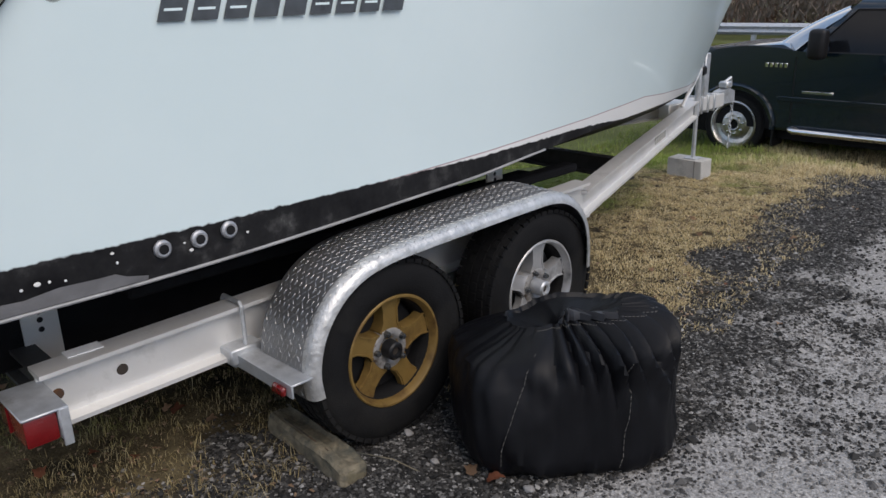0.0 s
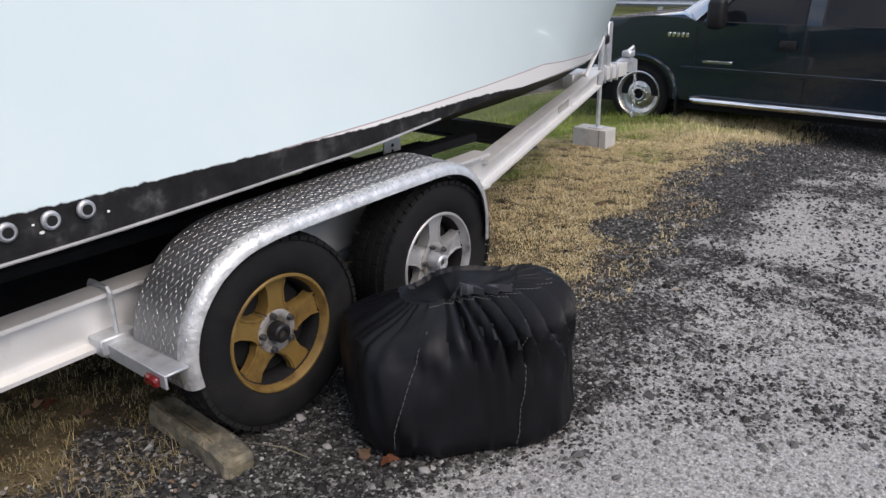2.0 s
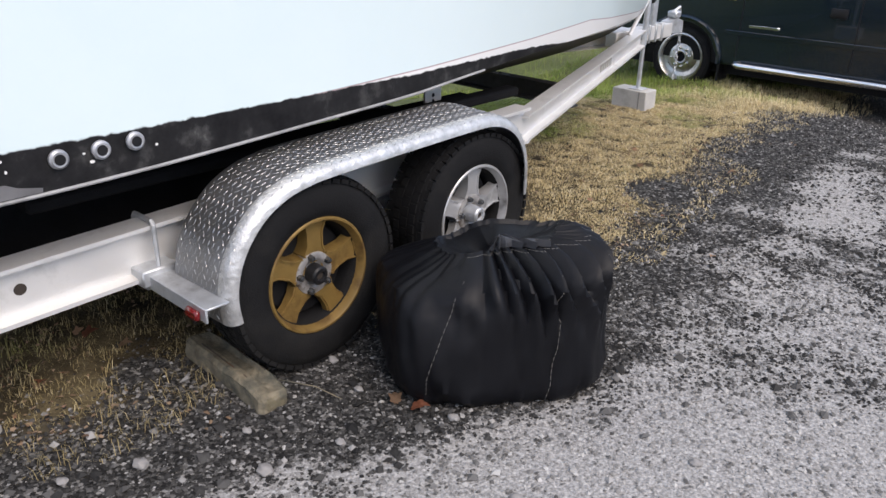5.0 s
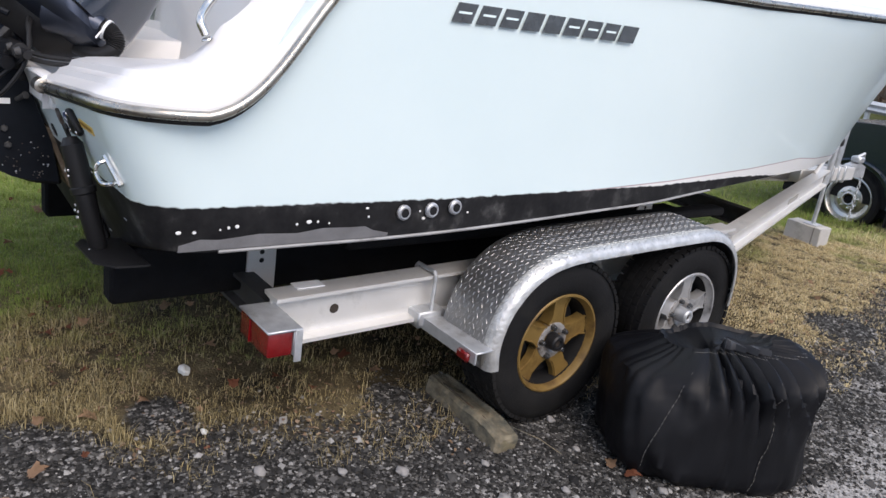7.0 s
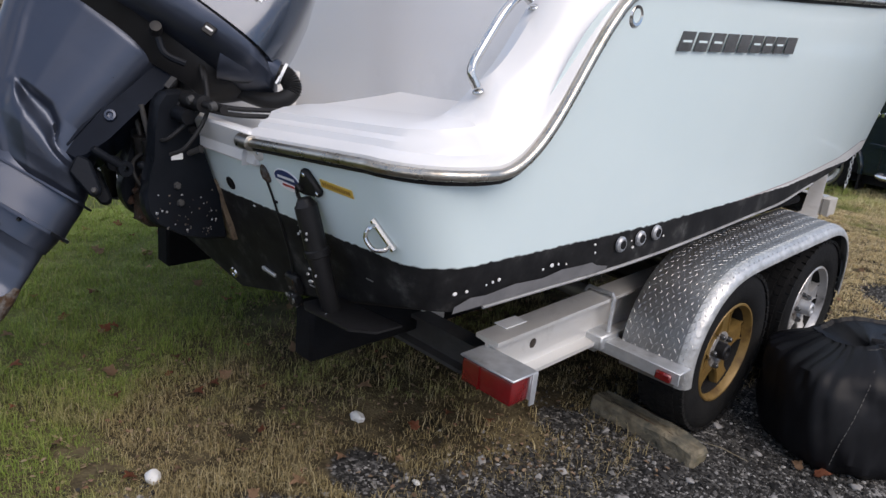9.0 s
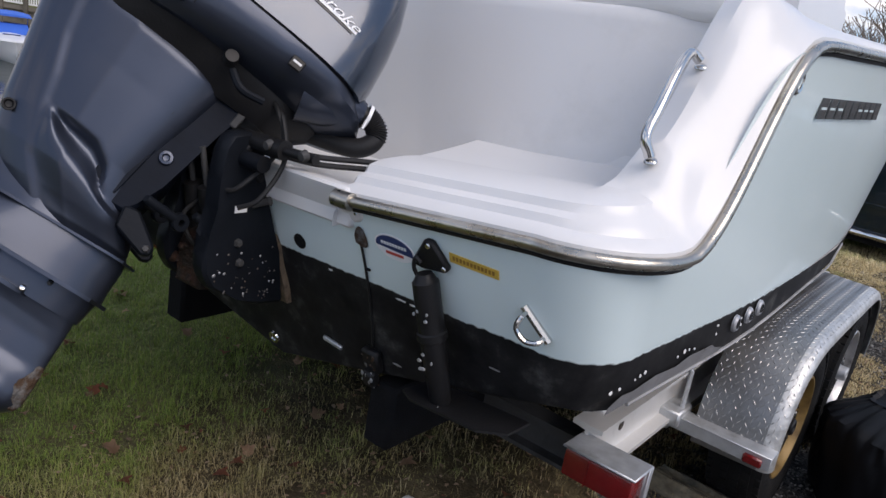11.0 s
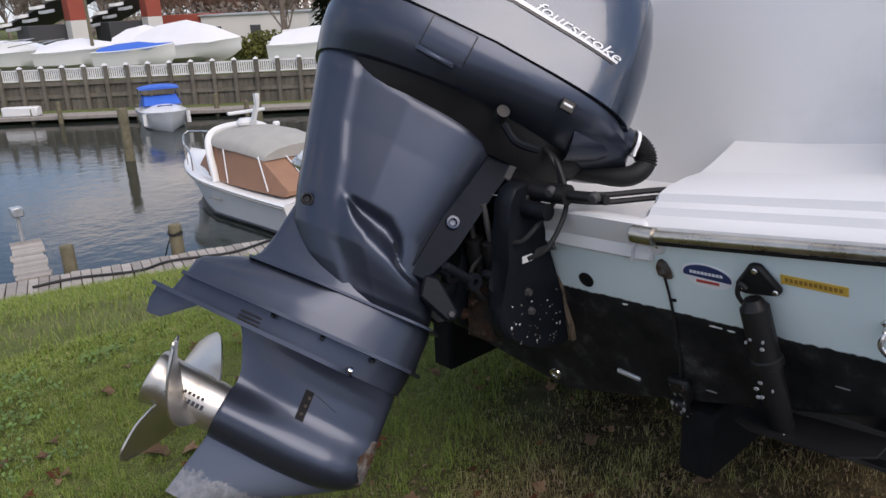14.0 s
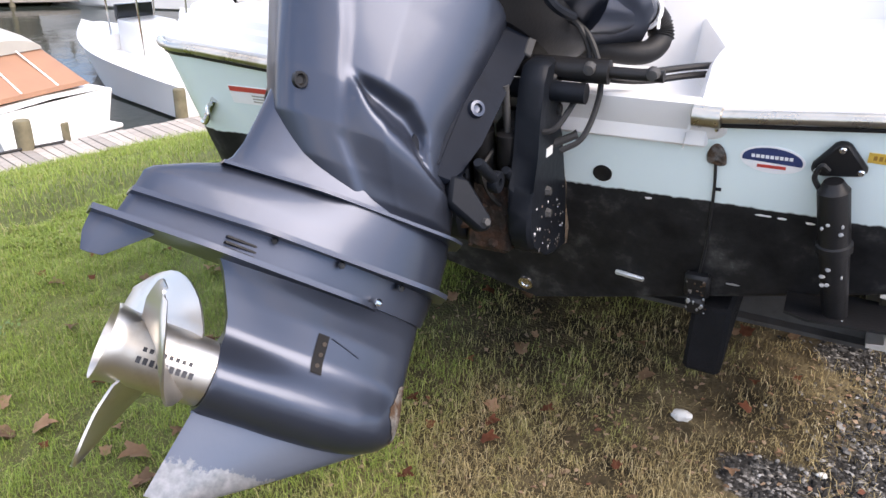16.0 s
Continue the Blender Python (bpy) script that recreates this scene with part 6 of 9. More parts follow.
# air intake on the crown
part("air_intake", loft([ring(0.988, -0.50, -0.16, 0.13, 3.0, slope=0.0), ring(1.004, -0.485, -0.19, 0.11, 3.0, slope=0.0), ring(1.009, -0.46, -0.22, 0.085, 3.0, slope=0.0)]), motor, hd)
part("intake_slot", box((-0.08, -0.508, 0.988), (0.08, -0.47, 1.004), 0.006), black_plastic, hd)
# dark gasket and lower pan
part("gasket", loft([ring(0.412, -0.697, 0.19, 0.284, 4.0, slope=0.02, wr=0.86, wf=0.93), ring(0.428, -0.697, 0.19, 0.284, 4.0, slope=0.02, wr=0.86, wf=0.93)]), black_plastic, outboard)
pan = part("lower_pan", loft([ring(0.418, -0.70, 0.20, 0.292, 4.0, slope=0.02, wr=0.86, wf=0.92), ring(0.385, -0.705, 0.235, 0.294, 3.8, slope=0.03, wr=0.86, wf=0.87), ring(0.35, -0.70, 0.25, 0.288, 3.4, slope=0.05, wr=0.85, wf=0.78), ring(0.318, -0.69, 0.22, 0.268, 2.8, slope=0.07, wr=0.83, wf=0.70), ring(0.29, -0.68, 0.14, 0.235, 2.6, slope=0.08, wr=0.82, wf=0.62)]), motor, outboard, "dark grey lower engine pan")
part("pan_underside", loft([ring(0.292, -0.665, 0.16, 0.215, 2.5, slope=0.08, wr=0.8, wf=0.62), ring(0.25, -0.62, 0.12, 0.17, 2.4, slope=0.10), ring(0.20, -0.52, 0.06, 0.12, 2.4, slope=0.1)]), black_plastic, outboard)
PAN = [(0.29, -0.68, 0.14, 0.235, 2.6, 0.08, 0.82, 0.62), (0.318, -0.69, 0.22, 0.268, 2.8, 0.07, 0.83, 0.70), (0.35, -0.70, 0.25, 0.288, 3.4, 0.05, 0.85, 0.78), (0.385, -0.705, 0.235, 0.294, 3.8, 0.03, 0.86, 0.87), (0.418, -0.70, 0.20, 0.292, 4.0, 0.02, 0.86, 0.92)]


def pan_skin(y, z):
    """Half width of the lower pan at y, z."""
    zl = z
    for _ in range(3):
        y0, y1, w, p, sl, wr, wf = [interp(zl, [h[0] for h in PAN], [h[i] for h in PAN]) for i in range(1, 8)]
        zl = z - sl * (y - (y0 + y1) / 2)
    u = (y - (y0 + y1) / 2) / ((y1 - y0) / 2)
    return w * (1 - abs(u) ** p) ** (1 / p) * (1 + (wf - 1) * max(0, u) + (wr - 1) * max(0, -u))


# side latch, little vent and dark recess on the pan
for sx in (1, -1):
    part("latch_gap", loft([[(sx * (pan_skin(y, z) + 0.0012), y, z) for z in np.linspace(0.325, 0.412, 8)] for y in np.linspace(-0.424, -0.296, 8)], closed=False, caps=False), black_plastic, pan)
    lt = part("hood_latch", loft([[(sx * (pan_skin(y, z) + 0.003), y, z) for z in np.linspace(0.322, 0.4095, 8)] for y in np.linspace(-0.4205, -0.2995, 8)], closed=False, caps=False), motor, pan)
    part("latch_lip", box((-0.004, -0.055, -0.022), (0.014, 0.055, -0.004), 0.006, m=Matrix.Translation((sx * 0.262, -0.372, 0.322)) @ Matrix.Rotation(radians(-30 * sx), 4, "Y")), motor, lt)
    part("pan_vent", box((-0.004, -0.02, -0.018), (0.006, 0.02, 0.016), 0.003, m=Matrix.Translation((sx * 0.272, -0.01, 0.372))), black_plastic, pan)
    part("vent_bar", box((0.002, -0.013, -0.003), (0.009, 0.013, 0.004), 0.001, m=Matrix.Translation((sx * 0.270, -0.01, 0.372))), white_paint, pan)
# cable snout and corrugated hose
part("cable_snout", tube([(0.13, 0.04, 0.375), (0.134, 0.12, 0.402), (0.135, 0.185, 0.424), (0.134, 0.21, 0.43)], [0.088, 0.074, 0.048, 0.037], 18), motor, pan)
hs_ = part("rigging_hose", tube([(0.133, 0.205, 0.43), (0.13, 0.238, 0.437), (0.125, 0.270, 0.426), (0.12, 0.283, 0.396), (0.11, 0.268, 0.362), (0.09, 0.235, 0.343), (0.05, 0.18, 0.335), (0.0, 0.12, 0.33)], 0.029, 14, curve=6), hose_rubber, outboard, "black corrugated rigging hose")
for i in range(15):
    p = smooth_path([(0.132, 0.222, 0.435), (0.13, 0.238, 0.437), (0.125, 0.270, 0.426), (0.12, 0.283, 0.396), (0.11, 0.268, 0.362)], 6)
    q, d = p[min(len(p) - 2, i + 2)], (p[min(len(p) - 1, i + 3)] - p[min(len(p) - 2, i + 2)]).normalized()
    part("hose_rib", lathe([(0.028, -0.004), (0.0335, 0), (0.028, 0.004)], 16, m=Matrix.Translation(q) @ d.to_track_quat("Z", "Y").to_matrix().to_4x4()), hose_rubber, hs_)
part("cable_tie", lathe([(0.032, -0.005), (0.038, -0.005), (0.038, 0.005), (0.032, 0.005)], 18, m=Matrix.Translation((0.132, 0.225, 0.435)) @ Vector((-0.05, 0.97, 0.2)).normalized().to_track_quat("Z", "Y").to_matrix().to_4x4(), closed_profile=True), decal_white, hs_, "white cable tie")
part("tie_tail", tube([(0.165, 0.228, 0.415), (0.168, 0.232, 0.385)], 0.004, 5), decal_white, hs_)

# side decals follow the hood's flank
def flank(y, z):
    """x of the hood's side at y, z."""
    zs = [h[0] for h in HOOD[:7]]
    y0, y1, w, p, wf = [interp(z, zs, [h[i] for h in HOOD[:7]]) for i in (1, 2, 3, 4, 7)]
    u = (y - (y0 + y1) / 2) / ((y1 - y0) / 2)
    taper = 1 + (wf - 1) * max(0, u) + (0.86 - 1) * max(0, -u)
    return w * (1 - min(1.0, abs(u)) ** p) ** (1 / p) * taper


def strip(y0, y1, za, zb, mat_, name, parent, lift=0.002, n=14, sx=1):
    """A curved band between two height functions."""
    rows = []
    for i in range(n + 1):
        y = y0 + (y1 - y0) * i / n
        rows.append([(sx * (flank(y, z) + lift), y, z) for z in np.linspace(za(y), zb(y), 3)])
    return part(name, loft(rows, closed=False, caps=False), mat_, parent)


def script_word(text, sx):
    """A slanted word laid on the hood's flank."""
    cu = bpy.data.curves.new("word", "FONT")
    cu.body, cu.size, cu.shear, cu.resolution_u = text, 0.042, 0.35, 3
    tmp = bpy.data.objects.new("word", cu)
    bpy.context.collection.objects.link(tmp)
    me = tmp.to_mesh()
    bm = bmesh.new()
    bm.from_mesh(me)
    tmp.to_mesh_clear()
    bpy.data.objects.remove(tmp)
    w = max(v.co.x for v in bm.verts)
    for v in bm.verts:
        y = (-0.205 + 0.27 * v.co.x / w) if sx > 0 else (0.065 - 0.27 * v.co.x / w)
        z = 0.557 - 0.025 * (y + 0.2) + v.co.y
        v.co = Vector((sx * (flank(y, z) + 0.003), y, z))
    part("script_word", bm, decal_white, hd, "white slanted lettering", smooth=False)


for sx in (1, -1):
    # roundel and six plain bars in place of the maker's name
    rg = []
    for i in range(25):
        a = 2 * math.pi * i / 24
        rg.append([(sx * (flank(-0.605 + r * math.cos(a), 0.655 + r * math.sin(a)) + 0.0025), -0.605 + r * math.cos(a), 0.655 + r * math.sin(a)) for r in (0.024, 0.030)])
    part("roundel", loft(rg, closed=False, caps=False), decal_white, hd)
    for k_ in range(3):
        a = radians(30 + 60 * k_)
        part("roundel_bar", tube([(sx * (flank(-0.605 + r * math.cos(a), 0.655 + r * math.sin(a)) + 0.002), -0.605 + r * math.cos(a), 0.655 + r * math.sin(a)) for r in (-0.022, 0, 0.022)], 0.0025, 5), decal_white, hd)
    for i in range(6):
        y0 = -0.565 + i * 0.046
        zz = 0.628 + 0.002 * i
        strip(y0, y0 + 0.036, lambda y: zz, lambda y: zz + 0.058, decal_white, "brand_bar", hd, 0.0025, 3, sx)
    strip(-0.64, 0.06, lambda y: 0.548 - 0.02 * (y + 0.2) ** 2, lambda y: 0.548 - 0.02 * (y + 0.2) ** 2 + interp(y, [-0.64, 0.06], [0.022, 0.006]), decal_white, "pin_stripe", hd, 0.002, 18, sx)
    strip(-0.48, 0.05, lambda y: 0.540 - 0.02 * (y + 0.2) ** 2, lambda y: 0.546 - 0.02 * (y + 0.2) ** 2, decal_dark, "pin_stripe", hd, 0.0022, 18, sx)
    strip(-0.47, -0.30, lambda y: 0.5485 - 0.02 * (y + 0.2) ** 2, lambda y: 0.5575 - 0.02 * (y + 0.2) ** 2, decal_blue, "blue_stripe", hd, 0.003, 6, sx)
    script_word("fourstroke", sx)

# mid-section cover
MID = [(0.31, -0.682, -0.16, 0.150, 2.8, 0, 0.95), (0.27, -0.672, -0.125, 0.160, 3.0, 0, 0.90), (0.22, -0.657, -0.10, 0.170, 3.4, 0, 0.80), (0.10, -0.614, -0.115, 0.154, 3.6, 0, 0.75), (0.0, -0.578, -0.13, 0.144, 3.6, 0, 0.71), (-0.10, -0.545, -0.135, 0.134, 3.4, 0, 0.66),
       (-0.18, -0.51, -0.105, 0.125, 3.0, 0.02, 0.62), (-0.24, -0.45, -0.06, 0.115, 2.7, 0.06, 0.64), (-0.28, -0.39, -0.046, 0.105, 2.5, 0.08, 0.70), (-0.297, -0.36, -0.05, 0.094, 2.4, 0.09, 0.8), (-0.300, -0.34, -0.06, 0.075, 2.2, 0.09, 0.9)]


def ramp(v):
    v = max(0.0, min(1.0, v))
    return v * v * (3 - 2 * v)


def side_panel(y, z):
    """How far the flank lies back from the rear spine."""
    rear = interp(z, [-0.30, -0.20, -0.06, 0.0, 0.1, 0.25, 0.31], [-0.30, -0.40, -0.455, -0.475, -0.52, -0.565, -0.60])
    return 0.008 * ramp((y - rear) / 0.035) * ramp((0.33 - z) / 0.1)


CREST_Y = [-0.425, -0.405, -0.38, -0.348, -0.30, -0.263, -0.207, -0.14, -0.08]
CREST_Z = [-0.066, -0.090, -0.118, -0.145, -0.168, -0.179, -0.192, -0.208, -0.222]


def scoop_raw(y, z):
    """The swept air scoop: a crest that falls off behind and a hollow ahead of it."""
    zc = interp(y, CREST_Y, CREST_Z)
    zu = interp(y, [-0.425, -0.40, -0.276, -0.225, -0.205, -0.17], [-0.064, -0.072, -0.082, -0.115, -0.158, -0.198])
    end = ramp((y + 0.43) / 0.05) * ramp((-0.085 - y) / 0.06)
    high = 0.019 * end
    if z < zc:
        return high * ramp(1 - (zc - z) / 0.09)
    span = max(0.008, zu - zc)
    q = (z - zc) / span
    low = -0.026 * end * min(1.0, span / 0.06)
    if q < 0.75:
        return high + (low - high) * ramp(q / 0.75)
    return low * (1 - ramp((q - 0.75) / 0.35))


def scoop(y, z):
    return sum(scoop_raw(y + dy, z + dz) for dy in (-0.006, 0, 0.006) for dz in (-0.006, 0, 0.006)) / 9


def mid_skin(y, z):
    """Half width of the mid cover at y, z."""
    zs = [-h[0] for h in MID]
    y0, y1, w, p, wr = [interp(-z, zs, [h[i] for h in MID]) for i in (1, 2, 3, 4, 6)]
    u = max(-1.0, min(1.0, (y - (y0 + y1) / 2) / ((y1 - y0) / 2)))
    return w * (1 - abs(u) ** p) ** (1 / p) * (1 + (wr - 1) * max(0, -u))


mid = []
for z in list(np.concatenate([np.linspace(0.31, -0.04, 40, endpoint=False), np.linspace(-0.04, -0.285, 70)])) + [-0.291, -0.297, -0.30]:
    y0, y1, sl = [interp(-float(z), [-h[0] for h in MID], [h[i] for h in MID]) for i in (1, 2, 5)]
    cy, ry = (y0 + y1) / 2, (y1 - y0) / 2
    half = []
    for i in range(91):
        y = cy + ry * math.sin(radians(-90 + 2 * i))
        zz = float(z) + sl * (y - cy)
        w = mid_skin(y, float(z))
        if w > 0.02:
            w = max(0.02, w - side_panel(y, zz) * ramp(w / 0.05) + scoop(y, zz))
        half.append((w, y, zz))
    mid.append(half + [(-x, y, zz) for x, y, zz in half[-2:0:-1]])
md = part("mid_cover", loft(mid), motor, outboard, "metallic grey mid-section cover with a swept scoop")
for sx in (1, -1):
    part("cover_screw", lathe([(0, -0.004), (0.008, -0.003), (0.012, 0.003), (0.016, 0.003), (0.017, -0.006)], 14, m=Matrix.Translation((sx * 0.088, -0.497, -0.13)) @ Matrix.Rotation(radians(90 * sx), 4, "Y") @ Matrix.Rotation(radians(-18 * sx), 4, "X")), black_plastic, md)
    part("cover_screw", lathe([(0, -0.002), (0.006, -0.002), (0.009, 0.003), (0.011, -0.004)], 12, m=Matrix.Translation((sx * 0.128, -0.19, 0.10)) @ Matrix.Rotation(radians(90 * sx), 4, "Y")), black_plastic, md)


# upper leg, seam lip, splash plate, anti-ventilation plate
def fin(z0, z1, w, y0, y1, t, nose=0.0, tail=0.35):
    """A thin plate, sloping from z0 aft to z1 forward."""
    out = []
    n = 18
    pts = []
    for i in range(n + 1):
        u = i / n
        y = y0 + (y1 - y0) * u
        ww = w * min(1.0, tail + (1 - tail) * u / 0.35) * (math.sqrt(max(0.0, 1 - ((u - 0.86) / 0.14) ** 2)) if u > 0.86 else 1)
        pts.append((ww, y, z0 + (z1 - z0) * u))
    ring_ = [(x, y, z) for x, y, z in pts] + [(-x, y, z) for x, y, z in reversed(pts)]
    return loft([[(x, y, z - t / 2) for x, y, z in ring_], [(x, y, z + t / 2) for x, y, z in ring_]])


def slope_ring(za, zb, y0, y1, w, n=40, wr=0.45, p=2.1):
    """An outline that slopes from za aft to zb forward."""
    return [(x, y, za + (zb - za) * (y - y0) / (y1 - y0)) for x, y, _ in ring(0, y0, y1, w, p, n, wr=wr)]


part("leg_flare", loft([ring(-0.13, -0.527, -0.10, 0.080, 2.2, wr=0.55), ring(-0.18, -0.530, -0.09, 0.079, 2.2, wr=0.5), ring(-0.22, -0.532, -0.085, 0.079, 2.2, wr=0.48), slope_ring(-0.27, -0.245, -0.536, -0.06, 0.081, wr=0.46), slope_ring(-0.305, -0.27, -0.545, -0.045, 0.085), slope_ring(-0.326, -0.286, -0.56, -0.035, 0.090)]), motor, outboard)
part("seam_lip", fin(-0.328, -0.285, 0.097, -0.562, -0.010, 0.007), motor, outboard)
part("gear_housing_upper", loft([slope_ring(-0.328, -0.288, -0.565, -0.035, 0.090), slope_ring(-0.350, -0.32, -0.61, -0.03, 0.094), slope_ring(-0.385, -0.36, -0.672, -0.027, 0.100), slope_ring(-0.400, -0.38, -0.684, -0.025, 0.102), slope_ring(-0.442, -0.408, -0.688, -0.02, 0.105)]), motor, outboard)
part("splash_plate", fin(-0.445, -0.409, 0.115, -0.692, -0.004, 0.010), motor, outboard, "thin splash plate")
part("gear_housing_neck", loft([slope_ring(-0.448, -0.412, -0.69, -0.03, 0.086, wr=0.35), slope_ring(-0.502, -0.482, -0.70, -0.036, 0.082, wr=0.3)]), motor, outboard)
av = part("anti_ventilation_plate", fin(-0.503, -0.485, 0.100, -0.742, -0.150, 0.011, tail=0.5), motor, outboard, "anti-ventilation plate")


def neck_x(y):
    """Half width of the neck between the two plates."""
    u = (y + 0.365) / 0.335
    return 0.084 * (1 - abs(u) ** 2.1) ** (1 / 2.1) * (1 - 0.67 * max(0, -u))


for y, z in ((-0.428, -0.436), (-0.289, -0.431), (-0.145, -0.424)):
    part("housing_bolt", lathe([(0, 0.012), (0.006, 0.012), (0.009, 0.008), (0.009, -0.004)], 6, m=Matrix.Translation((neck_x(y) + 0.012, y, z - 0.004)) @ Matrix.Rotation(radians(120), 4, "Y") @ Matrix.Scale(0.8, 4)), letter_mat, outboard)
part("plate_screw", lathe([(0, 0.006), (0.007, 0.005), (0.009, 0)], 10, m=Matrix.Translation((0.088, -0.186, -0.476)) @ Matrix.Rotation(radians(60), 4, "Y")), chrome, av)
for i in range(4):
    xs = neck_x(-0.48)
    part("exhaust_slot", box((xs - 0.012, -0.522, -0.486 + i * 0.011), (xs + 0.006, -0.440, -0.481 + i * 0.011), 0.001, m=Matrix.Rotation(radians(1.6), 4, "X")), black_plastic, outboard)
part("trim_fin", loft([[(0.012, -0.70, -0.505), (0.0, -0.738, -0.505), (-0.012, -0.70, -0.505), (0, -0.615, -0.50)], [(0.010, -0.715, -0.545), (0.0, -0.738, -0.545), (-0.010, -0.715, -0.545), (0, -0.655, -0.54)], [(0.006, -0.715, -0.578), (0.0, -0.728, -0.578), (-0.006, -0.715, -0.578), (0, -0.69, -0.575)]]), motor, outboard, "small trim fin")

# gearcase, skeg
AX = -0.715
TOR_Y = [-0.436, -0.43, -0.36, -0.28, -0.20, -0.13, -0.08, -0.045, -0.022, -0.014]
TOR_R = [0.070, 0.072, 0.076, 0.078, 0.077, 0.071, 0.059, 0.043, 0.022, 0.0]


def gearcase_span(z):
    """Rear and front edge of the gearcase at height z."""
    rear = interp(z, [-0.66, -0.632, -0.60, -0.565, -0.52, -0.486, -0.47], [-0.436, -0.432, -0.439, -0.456, -0.480, -0.507, -0.52])
    lead = interp(z, [-0.715, -0.65, -0.60, -0.52, -0.47], [-0.015, -0.022, -0.030, -0.038, -0.045])
    if z < AX:
        lead = interp(AX - z, TOR_R[:2:-1], TOR_Y[:2:-1])
    return rear, lead


def gearcase_w(y, z):
    """Half width of leg and torpedo, blended."""
    rear, lead = gearcase_span(z)
    u = max(0.0, min(1.0, (y - rear) / (lead - rear)))
    leg_w = interp(z, [-0.715, -0.56, -0.52, -0.48], [0.034, 0.038, 0.046, 0.062]) * (0.22 + 0.78 * ramp(u / 0.5)) * math.sqrt(max(0.0, 1 - max(0.0, (u - 0.55) / 0.45) ** 2)) if z > AX - 0.03 else 0.0
    r = interp(y, TOR_Y, TOR_R)
    h = z - AX
    if h <= 0:
        return (leg_w ** 4 + max(0.0, r * r - h * h) ** 2) ** 0.25
    return leg_w + max(0.0, r - leg_w) * 0.5 * (1 + math.cos(math.pi * min(1.0, h / 0.098)))


rows = []
for z in list(np.linspace(-0.475, -0.74, 40)) + [-0.752, -0.763, -0.773, -0.781, -0.787, -0.7915]:
    rear, lead = gearcase_span(float(z))
    half = []
    for i in range(41):
        y = (rear + lead) / 2 + (lead - rear) / 2 * math.sin(radians(-90 + 4.5 * i))
        half.append((max(0.0008, gearcase_w(y, float(z))), y, float(z)))
    rows.append(half + [(-x, y, q) for x, y, q in half[::-1]])
leg = part("gearcase", loft(rows), motor, outboard, "metallic grey gearcase with bullet-shaped housing")
rows = []
for z in np.linspace(-0.612, -0.735, 24):
    rear, lead = gearcase_span(float(z))
    back = lead - 0.016 + 0.010 * noise.noise((float(z) * 70, 2.0, 0)) - 0.022 * math.sin(math.pi * (float(z) + 0.735) / 0.123) ** 2
    half = [(gearcase_w(y, float(z)) + 0.0012, y + 0.001, float(z)) for y in np.linspace(back, lead - 0.0004, 14)]
    rows.append(half + [(-x, y, q) for x, y, q in half[::-1]])
part("worn_nose", loft(rows, closed=False, caps=False), wedge_worn, leg, "eroded bare-metal leading edge")


def foil(z, y0, y1, w, n=28):
    out = []
    for i in range(n):
        a = 2 * math.pi * i / n
        y = (y0 + y1) / 2 + (y1 - y0) / 2 * math.sin(a)
        u = (y - y0) / (y1 - y0)
        out.append((math.copysign(w, math.cos(a)) * abs(math.cos(a)) ** 0.8 * (0.45 + 0.55 * min(1, u / 0.5)) * 1.0, y, z))
    return out


def skeg_rows(z0, z1, n=6):
    rows = []
    for i in range(n + 1):
        u = z0 + (z1 - z0) * i / n
        t = (-0.765 - u) / 0.19
        y0, y1 = -0.43 - 0.03 * t, -0.06 - 0.30 * t - 0.02 * t * t
        w = 0.020 * (1 - 0.75 * t)
        rows.append(foil(u, y0, y1, w, 20))
    return rows


skeg_mat = mat("worn_skeg_paint", (0.100, 0.116, 0.152), 0.30, 0.5, 0.08, 3, 0.02, 80)
n, k, b = nodes_of(skeg_mat)
paint_link = b.inputs["Base Color"].links[0].from_socket
tc = n.new("ShaderNodeTexCoord")
sp = n.new("ShaderNodeSeparateXYZ")
k.new(tc.outputs["Object"], sp.inputs["Vector"])
wear = noise_node(skeg_mat, 22, 8, 0.7)
wm = n.new("ShaderNodeMath")
wm.operation = "MULTIPLY_ADD"
k.new(wear.outputs["Fac"], wm.inputs[0])
wm.inputs[1].default_value = 0.14
k.new(sp.outputs["Z"], wm.inputs[2])
off_ = n.new("ShaderNodeMath")
k.new(wm.outputs[0], off_.inputs[0])
off_.inputs[1].default_value = 1.3
bare = ramp_node(skeg_mat, off_.outputs[0], [(0.0, (1, 1, 1)), (0.490, (1, 1, 1)), (0.4945, (0, 0, 0))])
scr = noise_node(skeg_mat, 60, 4)
scr_c = ramp_node(skeg_mat, scr.outputs["Fac"], [(0.3, (0.15, 0.16, 0.17)), (0.7, (0.27, 0.27, 0.28))])
k.new(mix_node(skeg_mat, bare.outputs["Color"], paint_link, scr_c.outputs["Color"]), b.inputs["Base Color"])
part("skeg", loft(skeg_rows(-0.76, -0.955, 10)), skeg_mat, outboard, "skeg with paint worn to bare metal at the tip")
def inlet_patch(y0, y1, z0, z1, lift, tilt=0.10):
    """A patch that follows the gearcase's flank, leaning with the leading edge."""
    return loft([[(gearcase_w(y - tilt * (z - z0), float(z)) + lift, y - tilt * (z - z0), float(z)) for y in np.linspace(y0, y1, 6)] for z in np.linspace(z0, z1, 12)], closed=False, caps=False)


